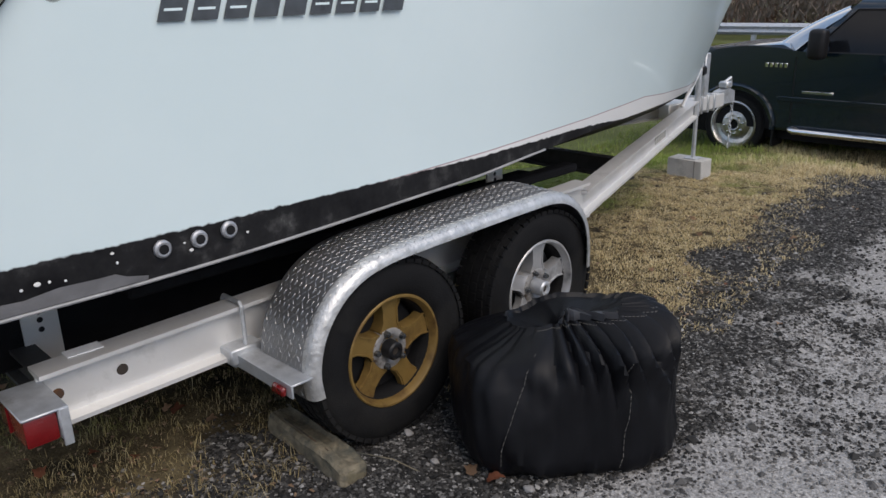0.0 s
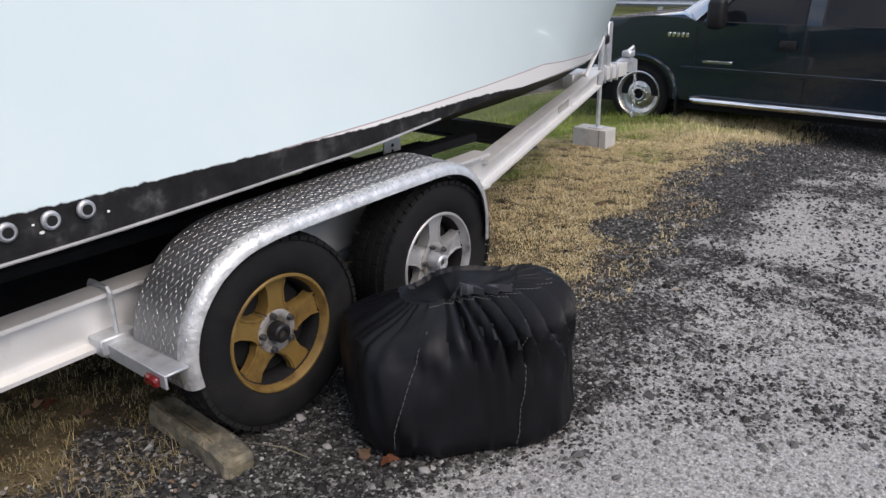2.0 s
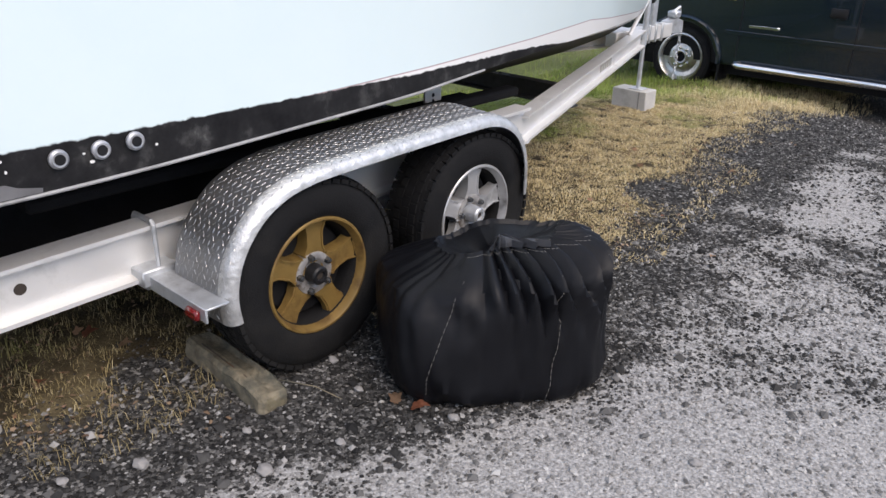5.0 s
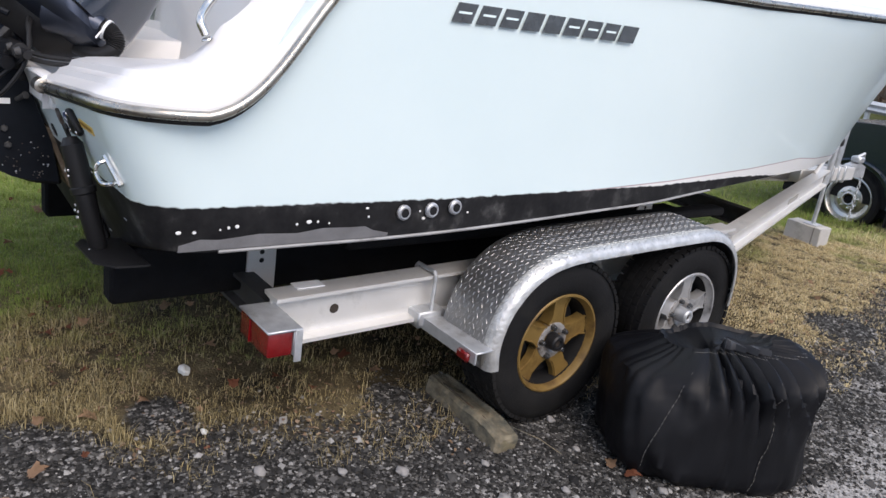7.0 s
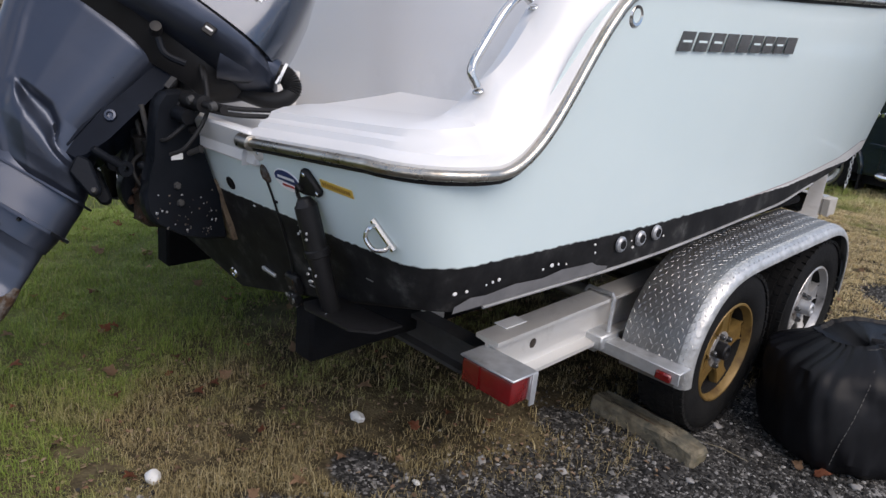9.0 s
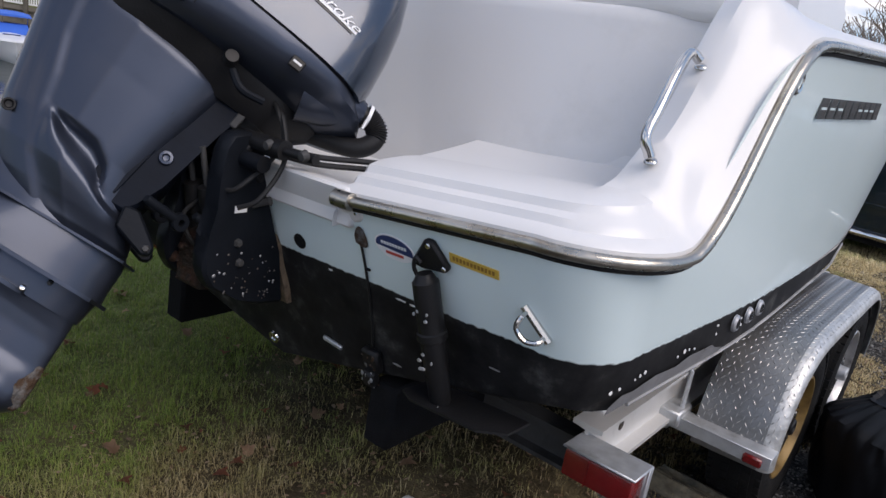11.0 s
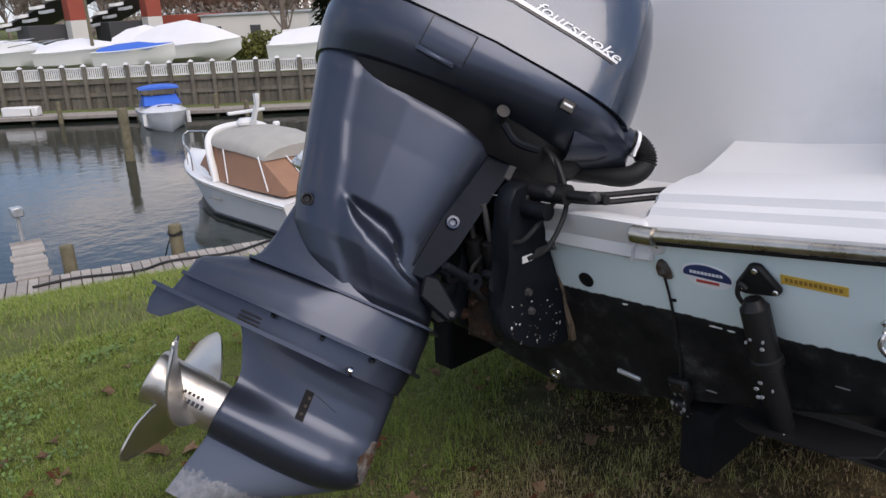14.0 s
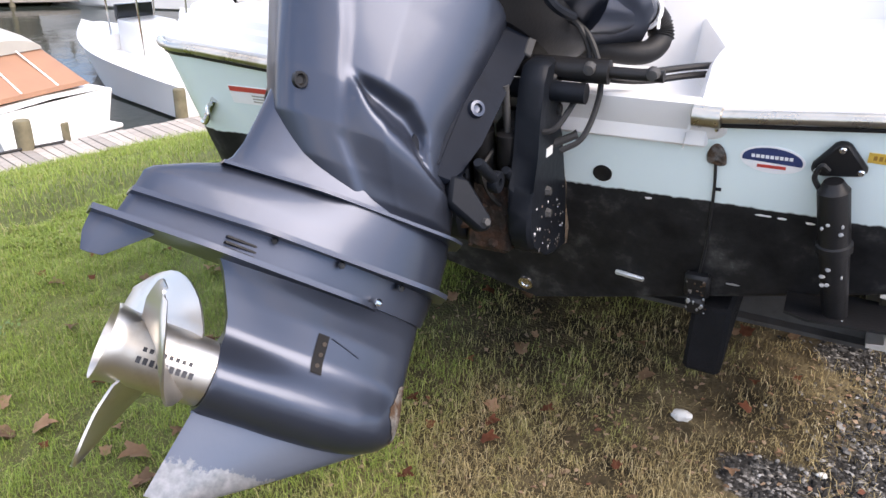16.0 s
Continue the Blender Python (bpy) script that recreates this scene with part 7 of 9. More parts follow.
grille = part("water_inlet", inlet_patch(-0.256, -0.232, -0.648, -0.570, 0.0022), truck_under, outboard, "dark water inlet grille")
for i in range(3):
    zh = -0.632 + i * 0.022
    part("inlet_hole", lathe([(0, 0.001), (0.004, 0.001), (0.005, 0)], 8, m=Matrix.Translation((gearcase_w(-0.245, zh) + 0.0026, -0.245, zh)) @ Matrix.Rotation(radians(90), 4, "Y")), dark_steel, grille)
part("leg_crease", tube([(gearcase_w(y, z) + 0.0005, y, z) for y, z in ((-0.234, -0.572), (-0.205, -0.579), (-0.165, -0.590))], 0.0016, 6), motor, outboard)

# propeller
prop = part("propeller", loft([[(r * math.cos(a), y, AX + r * math.sin(a)) for a in [2 * math.pi * i / 32 for i in range(32)]] for y, r in ((-0.437, 0.064), (-0.46, 0.0655), (-0.52, 0.066), (-0.57, 0.0655), (-0.60, 0.068), (-0.625, 0.073), (-0.63, 0.071), (-0.60, 0.060), (-0.50, 0.056))]), stainless, outboard, "polished three-blade stainless propeller")
part("prop_core", lathe([(0, 0.07), (0.03, 0.07), (0.045, 0.0), (0.05, -0.03)], 20, m=Matrix.Translation((0, -0.545, AX)) @ Matrix.Rotation(radians(90), 4, "X")), dark_steel, prop)


def blade(a0):
    rows = []
    nr, nc = 12, 10
    for i in range(nr + 1):
        u = i / nr
        r = 0.060 + 0.162 * u
        half = 0.104 * math.sqrt(max(0.0, 1 - (max(0, u - 0.38) / 0.625) ** 2)) * (0.78 + 0.22 * min(1, u / 0.38))
        skew = radians(26) * u * u
        pitch = math.atan2(0.43, 2 * math.pi * max(r, 0.075))
        row = []
        for j in range(nc + 1):
            c = (j / nc - 0.5) * 2 * half
            ang = a0 + skew + c * math.cos(pitch) / r
            y = -0.535 - c * math.sin(pitch) * 1.0 - 0.062 * u + 0.008 * (2 * j / nc - 1) ** 2
            row.append((r * math.cos(ang), y, AX + r * math.sin(ang)))
        rows.append(row)
    bm = loft(rows, closed=False, caps=False)
    bmesh.ops.recalc_face_normals(bm, faces=bm.faces)
    bmesh.ops.solidify(bm, geom=bm.faces[:], thickness=0.005)
    return bm


for k_ in range(3):
    part("blade", blade(radians(2 + 120 * k_)), stainless, prop)
for i in range(9):
    part("stamp_bar", box((0.066, -0.575 + i * 0.012, AX - 0.018), (0.0672, -0.567 + i * 0.012, AX - 0.006)), decal_dark, prop)
for i in range(8):
    part("stamp_bar", box((0.0655, -0.57 + i * 0.012, AX + 0.004), (0.0668, -0.563 + i * 0.012, AX + 0.012)), decal_dark, prop)

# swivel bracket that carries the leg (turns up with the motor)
part("swivel_arm", prism([(-0.25, 0.20), (-0.20, 0.235), (-0.052, 0.262), (-0.040, 0.25), (-0.040, 0.18), (-0.068, 0.135), (-0.083, -0.07), (-0.098, -0.15), (-0.12, -0.185), (-0.25, -0.20)], -0.098, 0.098, m=IN_YZ, bevel=0.010), shaded_arm_paint, outboard, "grey swivel bracket arm with shade painted into its colour")
part("arm_rib", prism([(-0.160, 0.19), (-0.148, 0.19), (-0.165, -0.16), (-0.178, -0.16)], 0.096, 0.103, m=IN_YZ, bevel=0.002), shaded_arm_paint, outboard)
part("arm_tab", box((0.05, -0.058, 0.175), (0.1005, -0.036, 0.258), 0.003), dark_galv, outboard)
for sx in (1, -1):
    part("swivel_bolt", lathe([(0, 0.002), (0.008, 0.003), (0.011, 0.010), (0.018, 0.009), (0.022, -0.004)], 16, m=Matrix.Translation((sx * 0.099, -0.125, -0.004)) @ Matrix.Rotation(radians(90 * sx), 4, "Y")), motor, outboard)
    part("lower_mount", prism([(-0.13, -0.165), (-0.09, -0.155), (-0.002, -0.212), (0.002, -0.235), (-0.018, -0.25), (-0.115, -0.225)], sx * 0.088 - 0.016, sx * 0.088 + 0.016, m=IN_YZ, bevel=0.007), bracket_mat, outboard)
    part("mount_bolt", lathe([(0, 0.010), (0.008, 0.009), (0.011, 0.0)], 6, m=Matrix.Translation((sx * 0.105, -0.018, -0.228)) @ Matrix.Rotation(radians(90 * sx), 4, "Y")), dark_galv, outboard)
for pts in ([(0.11, -0.02, 0.31), (0.16, 0.03, 0.27), (0.15, 0.09, 0.20), (0.13, 0.07, 0.05), (0.10, 0.04, 0.02)], [(0.12, 0.0, 0.30), (0.17, 0.05, 0.26), (0.17, 0.12, 0.17), (0.15, 0.13, 0.05), (0.12, 0.10, 0.0)]):
    part("engine_cable", tube(pts, 0.007, 7, curve=6), hose_rubber, outboard)
part("flush_cap", lathe([(0, 0.03), (0.018, 0.028), (0.022, 0.0), (0.014, -0.01)], 14, m=Matrix.Translation((0.21, -0.15, 0.285)) @ Matrix.Rotation(radians(80), 4, "Y")), black_plastic, outboard)
part("flush_hose", tube([(0.205, -0.13, 0.27), (0.215, -0.08, 0.24), (0.20, -0.02, 0.255)], 0.011, 8, curve=6), bracket_mat, outboard)

# clamp brackets on the transom (these do not turn)
clamp = thing("motor_bracket", "dark grey barnacled motor clamp bracket bolted to the transom", "motor bracket", m=LEAN)
for sx in (1, -1):
    x0 = sx * 0.090
    pl = prism([(0.43, 0.715), (0.33, 0.725), (0.255, 0.755), (0.165, 0.80), (0.135, 0.85), (0.130, 0.905), (0.155, 0.955), (0.166, 1.03), (0.172, 1.12), (0.178, 1.20), (0.205, 1.238), (0.265, 1.245), (0.305, 1.22), (0.318, 1.15), (0.335, 1.05), (0.395, 0.88)], -0.030, 0.030, m=Matrix.Translation((x0, 0, 0)) @ IN_YZ, bevel=0.010)
    cb_ = part("clamp_plate", pl, bracket_mat, clamp)
    for y, z in ((0.262, 1.195), (0.285, 1.155), (0.30, 1.115)):
        part("pivot_boss", lathe([(0, 0.006), (0.012, 0.006), (0.016, 0)], 14, m=Matrix.Translation((x0 + sx * 0.030, y, z)) @ Matrix.Rotation(radians(90 * sx), 4, "Y")), black_plastic, cb_)
    bolt = part("grease_bolt", tube([(x0 + sx * 0.028, 0.285, 1.035), (x0 + sx * 0.070, 0.300, 1.055), (x0 + sx * 0.078, 0.304, 1.058)], [0.010, 0.010, 0.014], 8), dark_galv, cb_)
    part("white_tag", box((x0 + sx * 0.0295, 0.222, 1.018), (x0 + sx * 0.0325, 0.262, 1.038)), decal_white, cb_)
    random.seed(21)
    for i in range(60):
        y, z = random.uniform(0.165, 0.39), 0.745 + 0.16 * random.random() ** 1.3
        if z < 0.80 - 0.4 * (y - 0.165):
            continue
        r = random.uniform(0.0015, 0.0042) * (1.5 if i % 9 == 0 else 1)
        part("barnacle", lathe([(0, r * 0.5), (r * 0.6, r * 0.4), (r, 0)], 6, m=Matrix.Translation((x0 + sx * 0.0298, y, z)) @ Matrix.Rotation(radians(90 * sx), 4, "Y")), bare_metal if i % 3 == 0 else wedge_worn, cb_)
part("transom_pad", prism([(-0.118, 0.70), (0.108, 0.70), (0.117, 0.76), (0.113, 0.84), (0.119, 0.90), (0.112, 0.935), (-0.118, 0.935)], 0, 0.026, m=Matrix.Translation((0, 0.4, 0)) @ IN_XZ, bevel=0.004), mat("weathered_wood_pad", (0.19, 0.14, 0.095), 0.9, 0, 0.5, 22, 0.6, 60, dirt=(0.07, 0.05, 0.035), dscale=14, dmin=0.45, dmax=0.6), clamp, "worn wooden mounting pad")
for ob in [o for o in clamp.children if o.name.startswith("transom_pad")]:
    for v in ob.data.vertices:
        v.co.y += rake(v.co.z) - 0.083
part("tilt_tube", tube([(-0.20, 0.245, 1.17), (0.20, 0.245, 1.17)], 0.024, 12), bracket_mat, clamp)
part("steering_ram", tube([(-0.30, 0.28, 1.215), (-0.17, 0.28, 1.215), (-0.168, 0.28, 1.215), (0.24, 0.28, 1.215), (0.242, 0.28, 1.215), (0.36, 0.28, 1.215)], [0.010, 0.010, 0.028, 0.028, 0.014, 0.014], 12), black_plastic, clamp, "black hydraulic steering ram")
for x in (0.20, 0.34):
    part("ram_fitting", lathe([(0, 0.02), (0.012, 0.018), (0.016, 0)], 10, m=Matrix.Translation((x, 0.262, 1.225)) @ Matrix.Rotation(radians(100), 4, "X")), dark_galv, clamp)
for dz in (0.0, 0.02):
    part("steering_hose", tube([(0.22, 0.28, 1.20 + dz), (0.30, 0.35, 1.188 + dz), (0.40, 0.46, 1.19 + dz), (0.52, 0.58, 1.185 + dz)], 0.008, 8, curve=6), hose_rubber, clamp)
for x, r in ((-0.030, 0.027), (0.036, 0.025)):
    cy = part("trim_cylinder", tube([(x, 0.235, 0.84), (x, 0.205, 0.99), (x, 0.205, 0.992), (x, 0.19, 1.075), (x, 0.189, 1.08)], [r, r, r * 1.12, r * 1.12, r * 0.5], 16), black_plastic, clamp, "black tilt cylinder")
    part("ram_rod", tube([(x, 0.19, 1.07), (x, 0.165, 1.19)], 0.009, 10), dark_galv, cy)
for x, y, z in ((0.045, 0.10, 0.985), (0.05, 0.245, 0.925), (-0.045, 0.10, 0.985)):
    rm_ = part("trim_ram", tube([(x, y - 0.10, z + 0.075), (x, y - 0.095, z + 0.07), (x, y - 0.015, z + 0.012)], [0.010, 0.013, 0.013], 12), bracket_mat, clamp, "grey trim ram with an eye end")
    part("ram_eye", lathe([(0.010, -0.012), (0.024, -0.012), (0.026, -0.008), (0.026, 0.008), (0.024, 0.012), (0.010, 0.012)], 18, m=Matrix.Translation((x, y, z)) @ Matrix.Rotation(radians(90), 4, "Y"), closed_profile=True), bracket_mat, rm_)

rusty = mat("rusted_fittings", (0.020, 0.014, 0.011), 0.8, 0.2, 0.5, 24, 0.8, 70, dirt=(0.052, 0.022, 0.012), dscale=16, dmin=0.5, dmax=0.62)
part("trim_pump", tube([(0.02, 0.275, 0.93), (0.02, 0.27, 0.95), (0.02, 0.255, 1.08), (0.02, 0.253, 1.095)], [0.028, 0.038, 0.038, 0.026], 16), black_plastic, clamp, "black hydraulic trim pump")
part("pump_cap", lathe([(0, 0.03), (0.02, 0.028), (0.024, 0.0)], 14, m=Matrix.Translation((0.02, 0.252, 1.09))), black_plastic, clamp)
random.seed(44)
for i in range(26):
    x, y, z, r = random.uniform(-0.06, 0.062), random.uniform(0.15, 0.24), random.uniform(0.785, 0.90), random.uniform(0.006, 0.015)
    lump = bmesh.new()
    bmesh.ops.create_icosphere(lump, subdivisions=2, radius=r)
    for v in lump.verts:
        v.co *= 1 + 0.55 * noise.noise(v.co * 70 + Vector((x * 30, y * 30, z * 30)))
    lump.transform(Matrix.Translation((x, y, z)) @ Matrix.Rotation(random.uniform(0, 3), 4, "X") @ Matrix.Diagonal((1.3, random.uniform(0.5, 0.9), random.uniform(0.7, 1.8), 1)))
    part("corroded_knuckle", lump, rusty, clamp)
part("pump_bracket", prism([(0.16, 0.78), (0.25, 0.765), (0.265, 0.93), (0.20, 0.96), (0.165, 0.90)], -0.058, 0.058, m=IN_YZ, bevel=0.012), rusty, clamp, "rust-stained cast bracket")
for pts in ([(0.05, 0.20, 1.0), (0.055, 0.17, 0.96), (0.05, 0.18, 0.90), (0.02, 0.21, 0.86)], [(0.0, 0.19, 1.03), (-0.01, 0.15, 0.99), (0.01, 0.155, 0.93), (0.045, 0.19, 0.88)]):
    part("trim_hose", tube(pts, 0.0065, 7, curve=6), hose_rubber, clamp)
part("trim_crossbar", tube([(-0.075, 0.205, 0.845), (0.075, 0.205, 0.845)], 0.016, 10), rusty, clamp)
for y, z in ((0.21, 0.93), (0.22, 0.87)):
    part("bracket_nut", lathe([(0, 0.014), (0.010, 0.012), (0.014, 0.0)], 6, m=Matrix.Translation((0.119, y + 0.03, z)) @ Matrix.Rotation(radians(90), 4, "Y")), dark_galv, clamp)


# ---- things on the yard ----
def canvas_bag():
    """A full drawstring bag with a gathered mouth."""
    bag = thing("canvas_bag", "full black canvas drawstring bag standing on the gravel", "bag")
    m = Matrix.Translation((1.795, 2.425, 0.0)) @ Matrix.Rotation(radians(52), 4, "Z") @ Matrix.Diagonal((1.045, 1.045, 1.0, 1))
    N, P = 260, 3.0
    # outline walked at even steps
    raw = []
    for i in range(1440):
        a = 2 * math.pi * i / 1440
        raw.append((0.375 * math.copysign(abs(math.cos(a)) ** (2 / P), math.cos(a)), 0.285 * math.copysign(abs(math.sin(a)) ** (2 / P), math.sin(a))))
    acc = [0.0]
    for p, q in zip(raw, raw[1:] + raw[:1]):
        acc.append(acc[-1] + math.hypot(q[0] - p[0], q[1] - p[1]))
    tot = acc[-1]
    levels = [(0.0, 0.82, 0), (0.012, 0.93, 0), (0.04, 0.99, 0), (0.08, 1.005, 0), (0.14, 1.0, 0), (0.20, 0.99, 0), (0.26, 0.985, 0.06), (0.31, 0.985, 0.20), (0.345, 0.980, 0.38), (0.38, 0.965, 0.6), (0.41, 0.94, 0.75), (0.435, 0.90, 0.92), (0.455, 0.84, 1.0), (0.471, 0.785, 1.0), (0.482, 0.725, 0.9), (0.487, 0.685, 0.8), (0.491, 0.672, 0.8), (0.494, 0.660, 0.8), (0.490, 0.640, 0.7), (0.482, 0.615, 0.5), (0.468, 0.55, 0.3), (0.458, 0.35, 0.2), (0.452, 0.15, 0.1), (0.450, 0.0, 0.0)]
    zs, ss, fs_ = [q[0] for q in levels[:16]], [q[1] for q in levels[:16]], [q[2] for q in levels[:16]]

    def at(u, z, s, fold, lift=0.0):
        d = (u % 1.0) * tot
        x = float(np.interp(d, acc, [q[0] for q in raw] + [raw[0][0]]))
        y = float(np.interp(d, acc, [q[1] for q in raw] + [raw[0][1]]))
        win = interp(u % 1.0, [0.0, 0.08, 0.16, 0.42, 0.55, 0.685, 0.72, 0.76, 0.95, 1.0], [0.8, 0.4, 0.12, 0.10, 0.08, 0.08, 0.7, 1.25, 1.25, 0.8])
        ph = 2 * math.pi * (32 * u + 1.5 * noise.noise((u * 9, 0.3, z * 2.5)))
        deep = 1.05 + 0.8 * noise.noise((u * 23, 4.0, 0))
        w = 0.044 * fold * win * deep * (abs(math.sin(ph / 2)) ** 0.8 * 2 - 1.35) + 0.006 * fold * noise.noise((u * 60, z * 6, 1))
        big = 0.018 * noise.noise((x * 4.5, y * 4.5, z * 4)) + 0.013 * noise.noise((x * 12, y * 12, z * 9 + x * 8)) + 0.004 * noise.noise((x * 26 + z * 14, y * 26, z * 20))
        crease = 0.010 * max(0.0, 0.16 - abs(noise.noise((x * 6 + z * 3, y * 6, z * 5 + 7)))) / 0.16
        k = max(0.0, s + (w + big - crease + lift) / 0.33 * min(1.0, s * 4))
        shut = interp(z, [0.40, 0.46, 0.50, 0.53], [1.0, 0.93, 0.80, 0.74]) if s > 0.55 else 0.7
        x *= 1.0 + (0.07 * interp(z, [0.03, 0.15, 0.4, 0.5], [0, 1, 1, 0.5]) - 0.36 * interp(z, [0.42, 0.487], [0, 1]) if x < 0 else 0.22 * interp(z, [0.42, 0.49], [0, 1]))
        y *= shut
        sag = (0.020 * noise.noise((x * 4 + 4, y * 4, 2)) - 0.04 * max(0.0, y / 0.28) * interp(z, [0.3, 0.48], [0, 1]) - 0.045 * min(1.0, max(0.0, -x / 0.25)) * max(0.0, z - 0.3) / 0.2) * min(1, z / 0.3) + 0.010 * fold * win * (abs(math.sin(ph / 2)) - 0.6)
        lean = 0.05 * (z / 0.5) ** 2 + 0.05 * interp(z, [0.42, 0.51], [0, 1])
        return m @ Vector((x * k - lean * 0.3, y * k + lean, max(0.0, z + sag)))

    part("bag_body", loft([[at(i / N, z, s, f) for i in range(N)] for z, s, f in levels], caps=True), bag_mat, bag)

    def skin(u, z):
        return at(u, z, interp(z, zs, ss), interp(z, zs, fs_), 0.003)

    def run(pairs, name, step=0.017, r=0.0011):
        pts = [skin(u, z) for u, z in pairs]
        for p, q in zip(pts, pts[1:]):
            n_ = max(1, int((q - p).length / step))
            for i in range(n_):
                part(name, tube([p.lerp(q, i / n_), p.lerp(q, (i + 0.68) / n_)], r, 4), thread, bag)

    for u0, u1 in ((0.672, 0.622), (0.822, 0.800), (0.30, 0.31), (0.07, 0.075)):
        run([(u1 + (u0 - u1) * t, 0.03 + 0.42 * t) for t in [i / 9 for i in range(10)]], "stitch")
    run([(0.655 + 0.305 * i / 60, 0.4865) for i in range(61)], "hem_stitch", 0.012)
    flap = []
    for i in range(17):
        t = i / 16
        a = skin(0.70 + 0.17 * t, 0.486)
        inw = (m @ Vector((0, 0, 0.5)) - a).normalized()
        up = 0.042 * math.sin(math.pi * t) ** 0.6 * (0.8 + 0.2 * math.sin(9 * t))
        flap.append([a + inw * 0.030, a + inw * 0.030 + Vector((0, 0, up * 0.6)), a + inw * (0.036 + 0.01 * math.sin(7 * t)) + Vector((0, 0, up)), a + inw * 0.055 + Vector((0, 0, up * 0.9)), a + inw * 0.09 + Vector((0, 0, -0.01))])
    part("liner_flap", loft(flap, closed=False, caps=False), mat("grey_nylon_liner", (0.034, 0.036, 0.042), 0.6, 0, 0.2, 9, 0.2, 200), bag, "grey liner showing at the bag's mouth")


canvas_bag()

chock = thing("wheel_chock", "weathered timber block wedged behind the trailer wheel", "wheel chock")
cm = Matrix.Translation((1.17, 1.70, -0.004)) @ Matrix.Rotation(radians(-3), 4, "Z")
cbm = box((-0.20, -0.056, 0.0), (0.30, 0.056, 0.092), 0.014)
bmesh.ops.subdivide_edges(cbm, edges=cbm.edges[:], cuts=5, use_grid_fill=True)
for v in cbm.verts:
    c = v.co.copy()
    if c.z > 0.085 and -0.004 < c.y < 0.036 and -0.14 < c.x < 0.25:
        v.co.z -= 0.016
    if c.x > 0.24 and c.z > 0.05:
        v.co.z -= (c.x - 0.24) * 0.35
    v.co += Vector((noise.noise(c * 14) * 0.008, noise.noise(c * 16 + Vector((3, 0, 0))) * 0.006, noise.noise(c * 12 + Vector((0, 5, 0))) * 0.006 * (1 if c.z > 0.02 else 0)))
cbm.transform(cm)
part("timber", cbm, old_wood, chock)
for y0, y1 in ((-0.030, -0.026), (0.042, 0.045)):
    part("split", box((-0.12, y0, 0.088), (0.18, y1, 0.0935), m=cm), dark_steel, chock)
part("end_rot", box((0.290, -0.036, 0.015), (0.301, 0.038, 0.062), 0.008, m=cm, seg=2), mat("pale_end_grain", (0.14, 0.12, 0.075), 0.9, 0, 0.4, 40, 0.8, 80, dirt=(0.05, 0.04, 0.03), dscale=20), chock)
part("twig", tube([cm @ Vector((0.22, 0.07, 0.06)), cm @ Vector((0.30, 0.16, 0.03)), cm @ Vector((0.40, 0.20, 0.008))], 0.0022, 5), old_wood, chock)


def rock(name, x, y, r, material, label, sq=(1, 1, 0.7), seed=0, category="stone"):
    bm = bmesh.new()
    bmesh.ops.create_icosphere(bm, subdivisions=3, radius=r)
    for v in bm.verts:
        d = 1 + 0.35 * noise.noise(v.co / r * 1.3 + Vector((seed, seed * 2, 0))) + 0.1 * noise.noise(v.co / r * 4 + Vector((seed, 0, 0)))
        v.co = Vector((v.co.x * sq[0], v.co.y * sq[1], v.co.z * sq[2])) * d
    ob = part(name, bm, material)
    ob.location = (x, y, ground_z(x, y) + r * sq[2] * 0.6)
    return tagged(ob, label, category)


rock("foam_scrap", 0.47, 0.80, 0.026, litter, "white foam scrap lying in the grass", (1.25, 0.8, 0.75), 1, "litter")
rock("foam_scrap", 0.37, 0.02, 0.028, litter, "small white foam scrap lying in the grass", (1.0, 0.9, 0.8), 2, "litter")
rock("foam_scrap", 0.90, 0.72, 0.014, litter, "small pale scrap beside the gravel", (1.2, 0.8, 0.6), 3, "litter")
rock("foam_scrap", -1.20, -0.78, 0.024, litter, "white scrap lying on the lawn", (1.3, 0.9, 0.5), 4, "litter")
for i, (x, y, r) in enumerate([(1.375, 2.01, 0.018), (1.69, 1.48, 0.024), (1.41, 1.24, 0.022), (1.92, 2.06, 0.018), (2.3, 1.9, 0.016), (1.58, 1.95, 0.014), (1.2, 0.8, 0.02), (2.6, 2.4, 0.016), (1.75, 1.72, 0.015), (1.5, 1.55, 0.014), (2.1, 1.6, 0.018), (1.32, 1.05, 0.016)]):
    tagged(rock("stone", x, y, r, stone_mat, "grey crushed stone lying on the gravel", (1.2, 0.9, 0.7), 10 + i), group="larger stones on the gravel")


def leaf(x, y, s, rz, material):
    """A curled lobed leaf."""
    pts = []
    n_ = 26
    for i in range(n_):
        a = 2 * math.pi * i / n_
        r = s * (0.55 + 0.30 * math.cos(a) + 0.20 * math.cos(7 * a) * (0.6 + 0.4 * math.cos(a)))
        px_, py_ = r * math.cos(a), r * math.sin(a) * 0.85
        pts.append((px_, py_, 0.25 * s * math.sin(px_ / s * 2.5) + 0.5 * py_ * py_ / s + 0.012))
    bm = bmesh.new()
    c = bm.verts.new((0.1 * s, 0, 0.016))
    vs = [bm.verts.new(p) for p in pts]
    for i in range(n_):
        bm.faces.new((c, vs[i], vs[(i + 1) % n_]))
    bmesh.ops.solidify(bm, geom=bm.faces[:], thickness=0.0008)
    ob = part("fallen_leaf", bm, material)
    ob.matrix_basis = Matrix.Translation((x, y, ground_z(x, y) + 0.008)) @ Matrix.Rotation(rz, 4, "Z")
    tagged(ob, "curled dry brown leaf lying on the ground" if material is leaf_mat else "curled red-brown leaf lying on the grass", "leaf", "fallen leaves")
    return ob


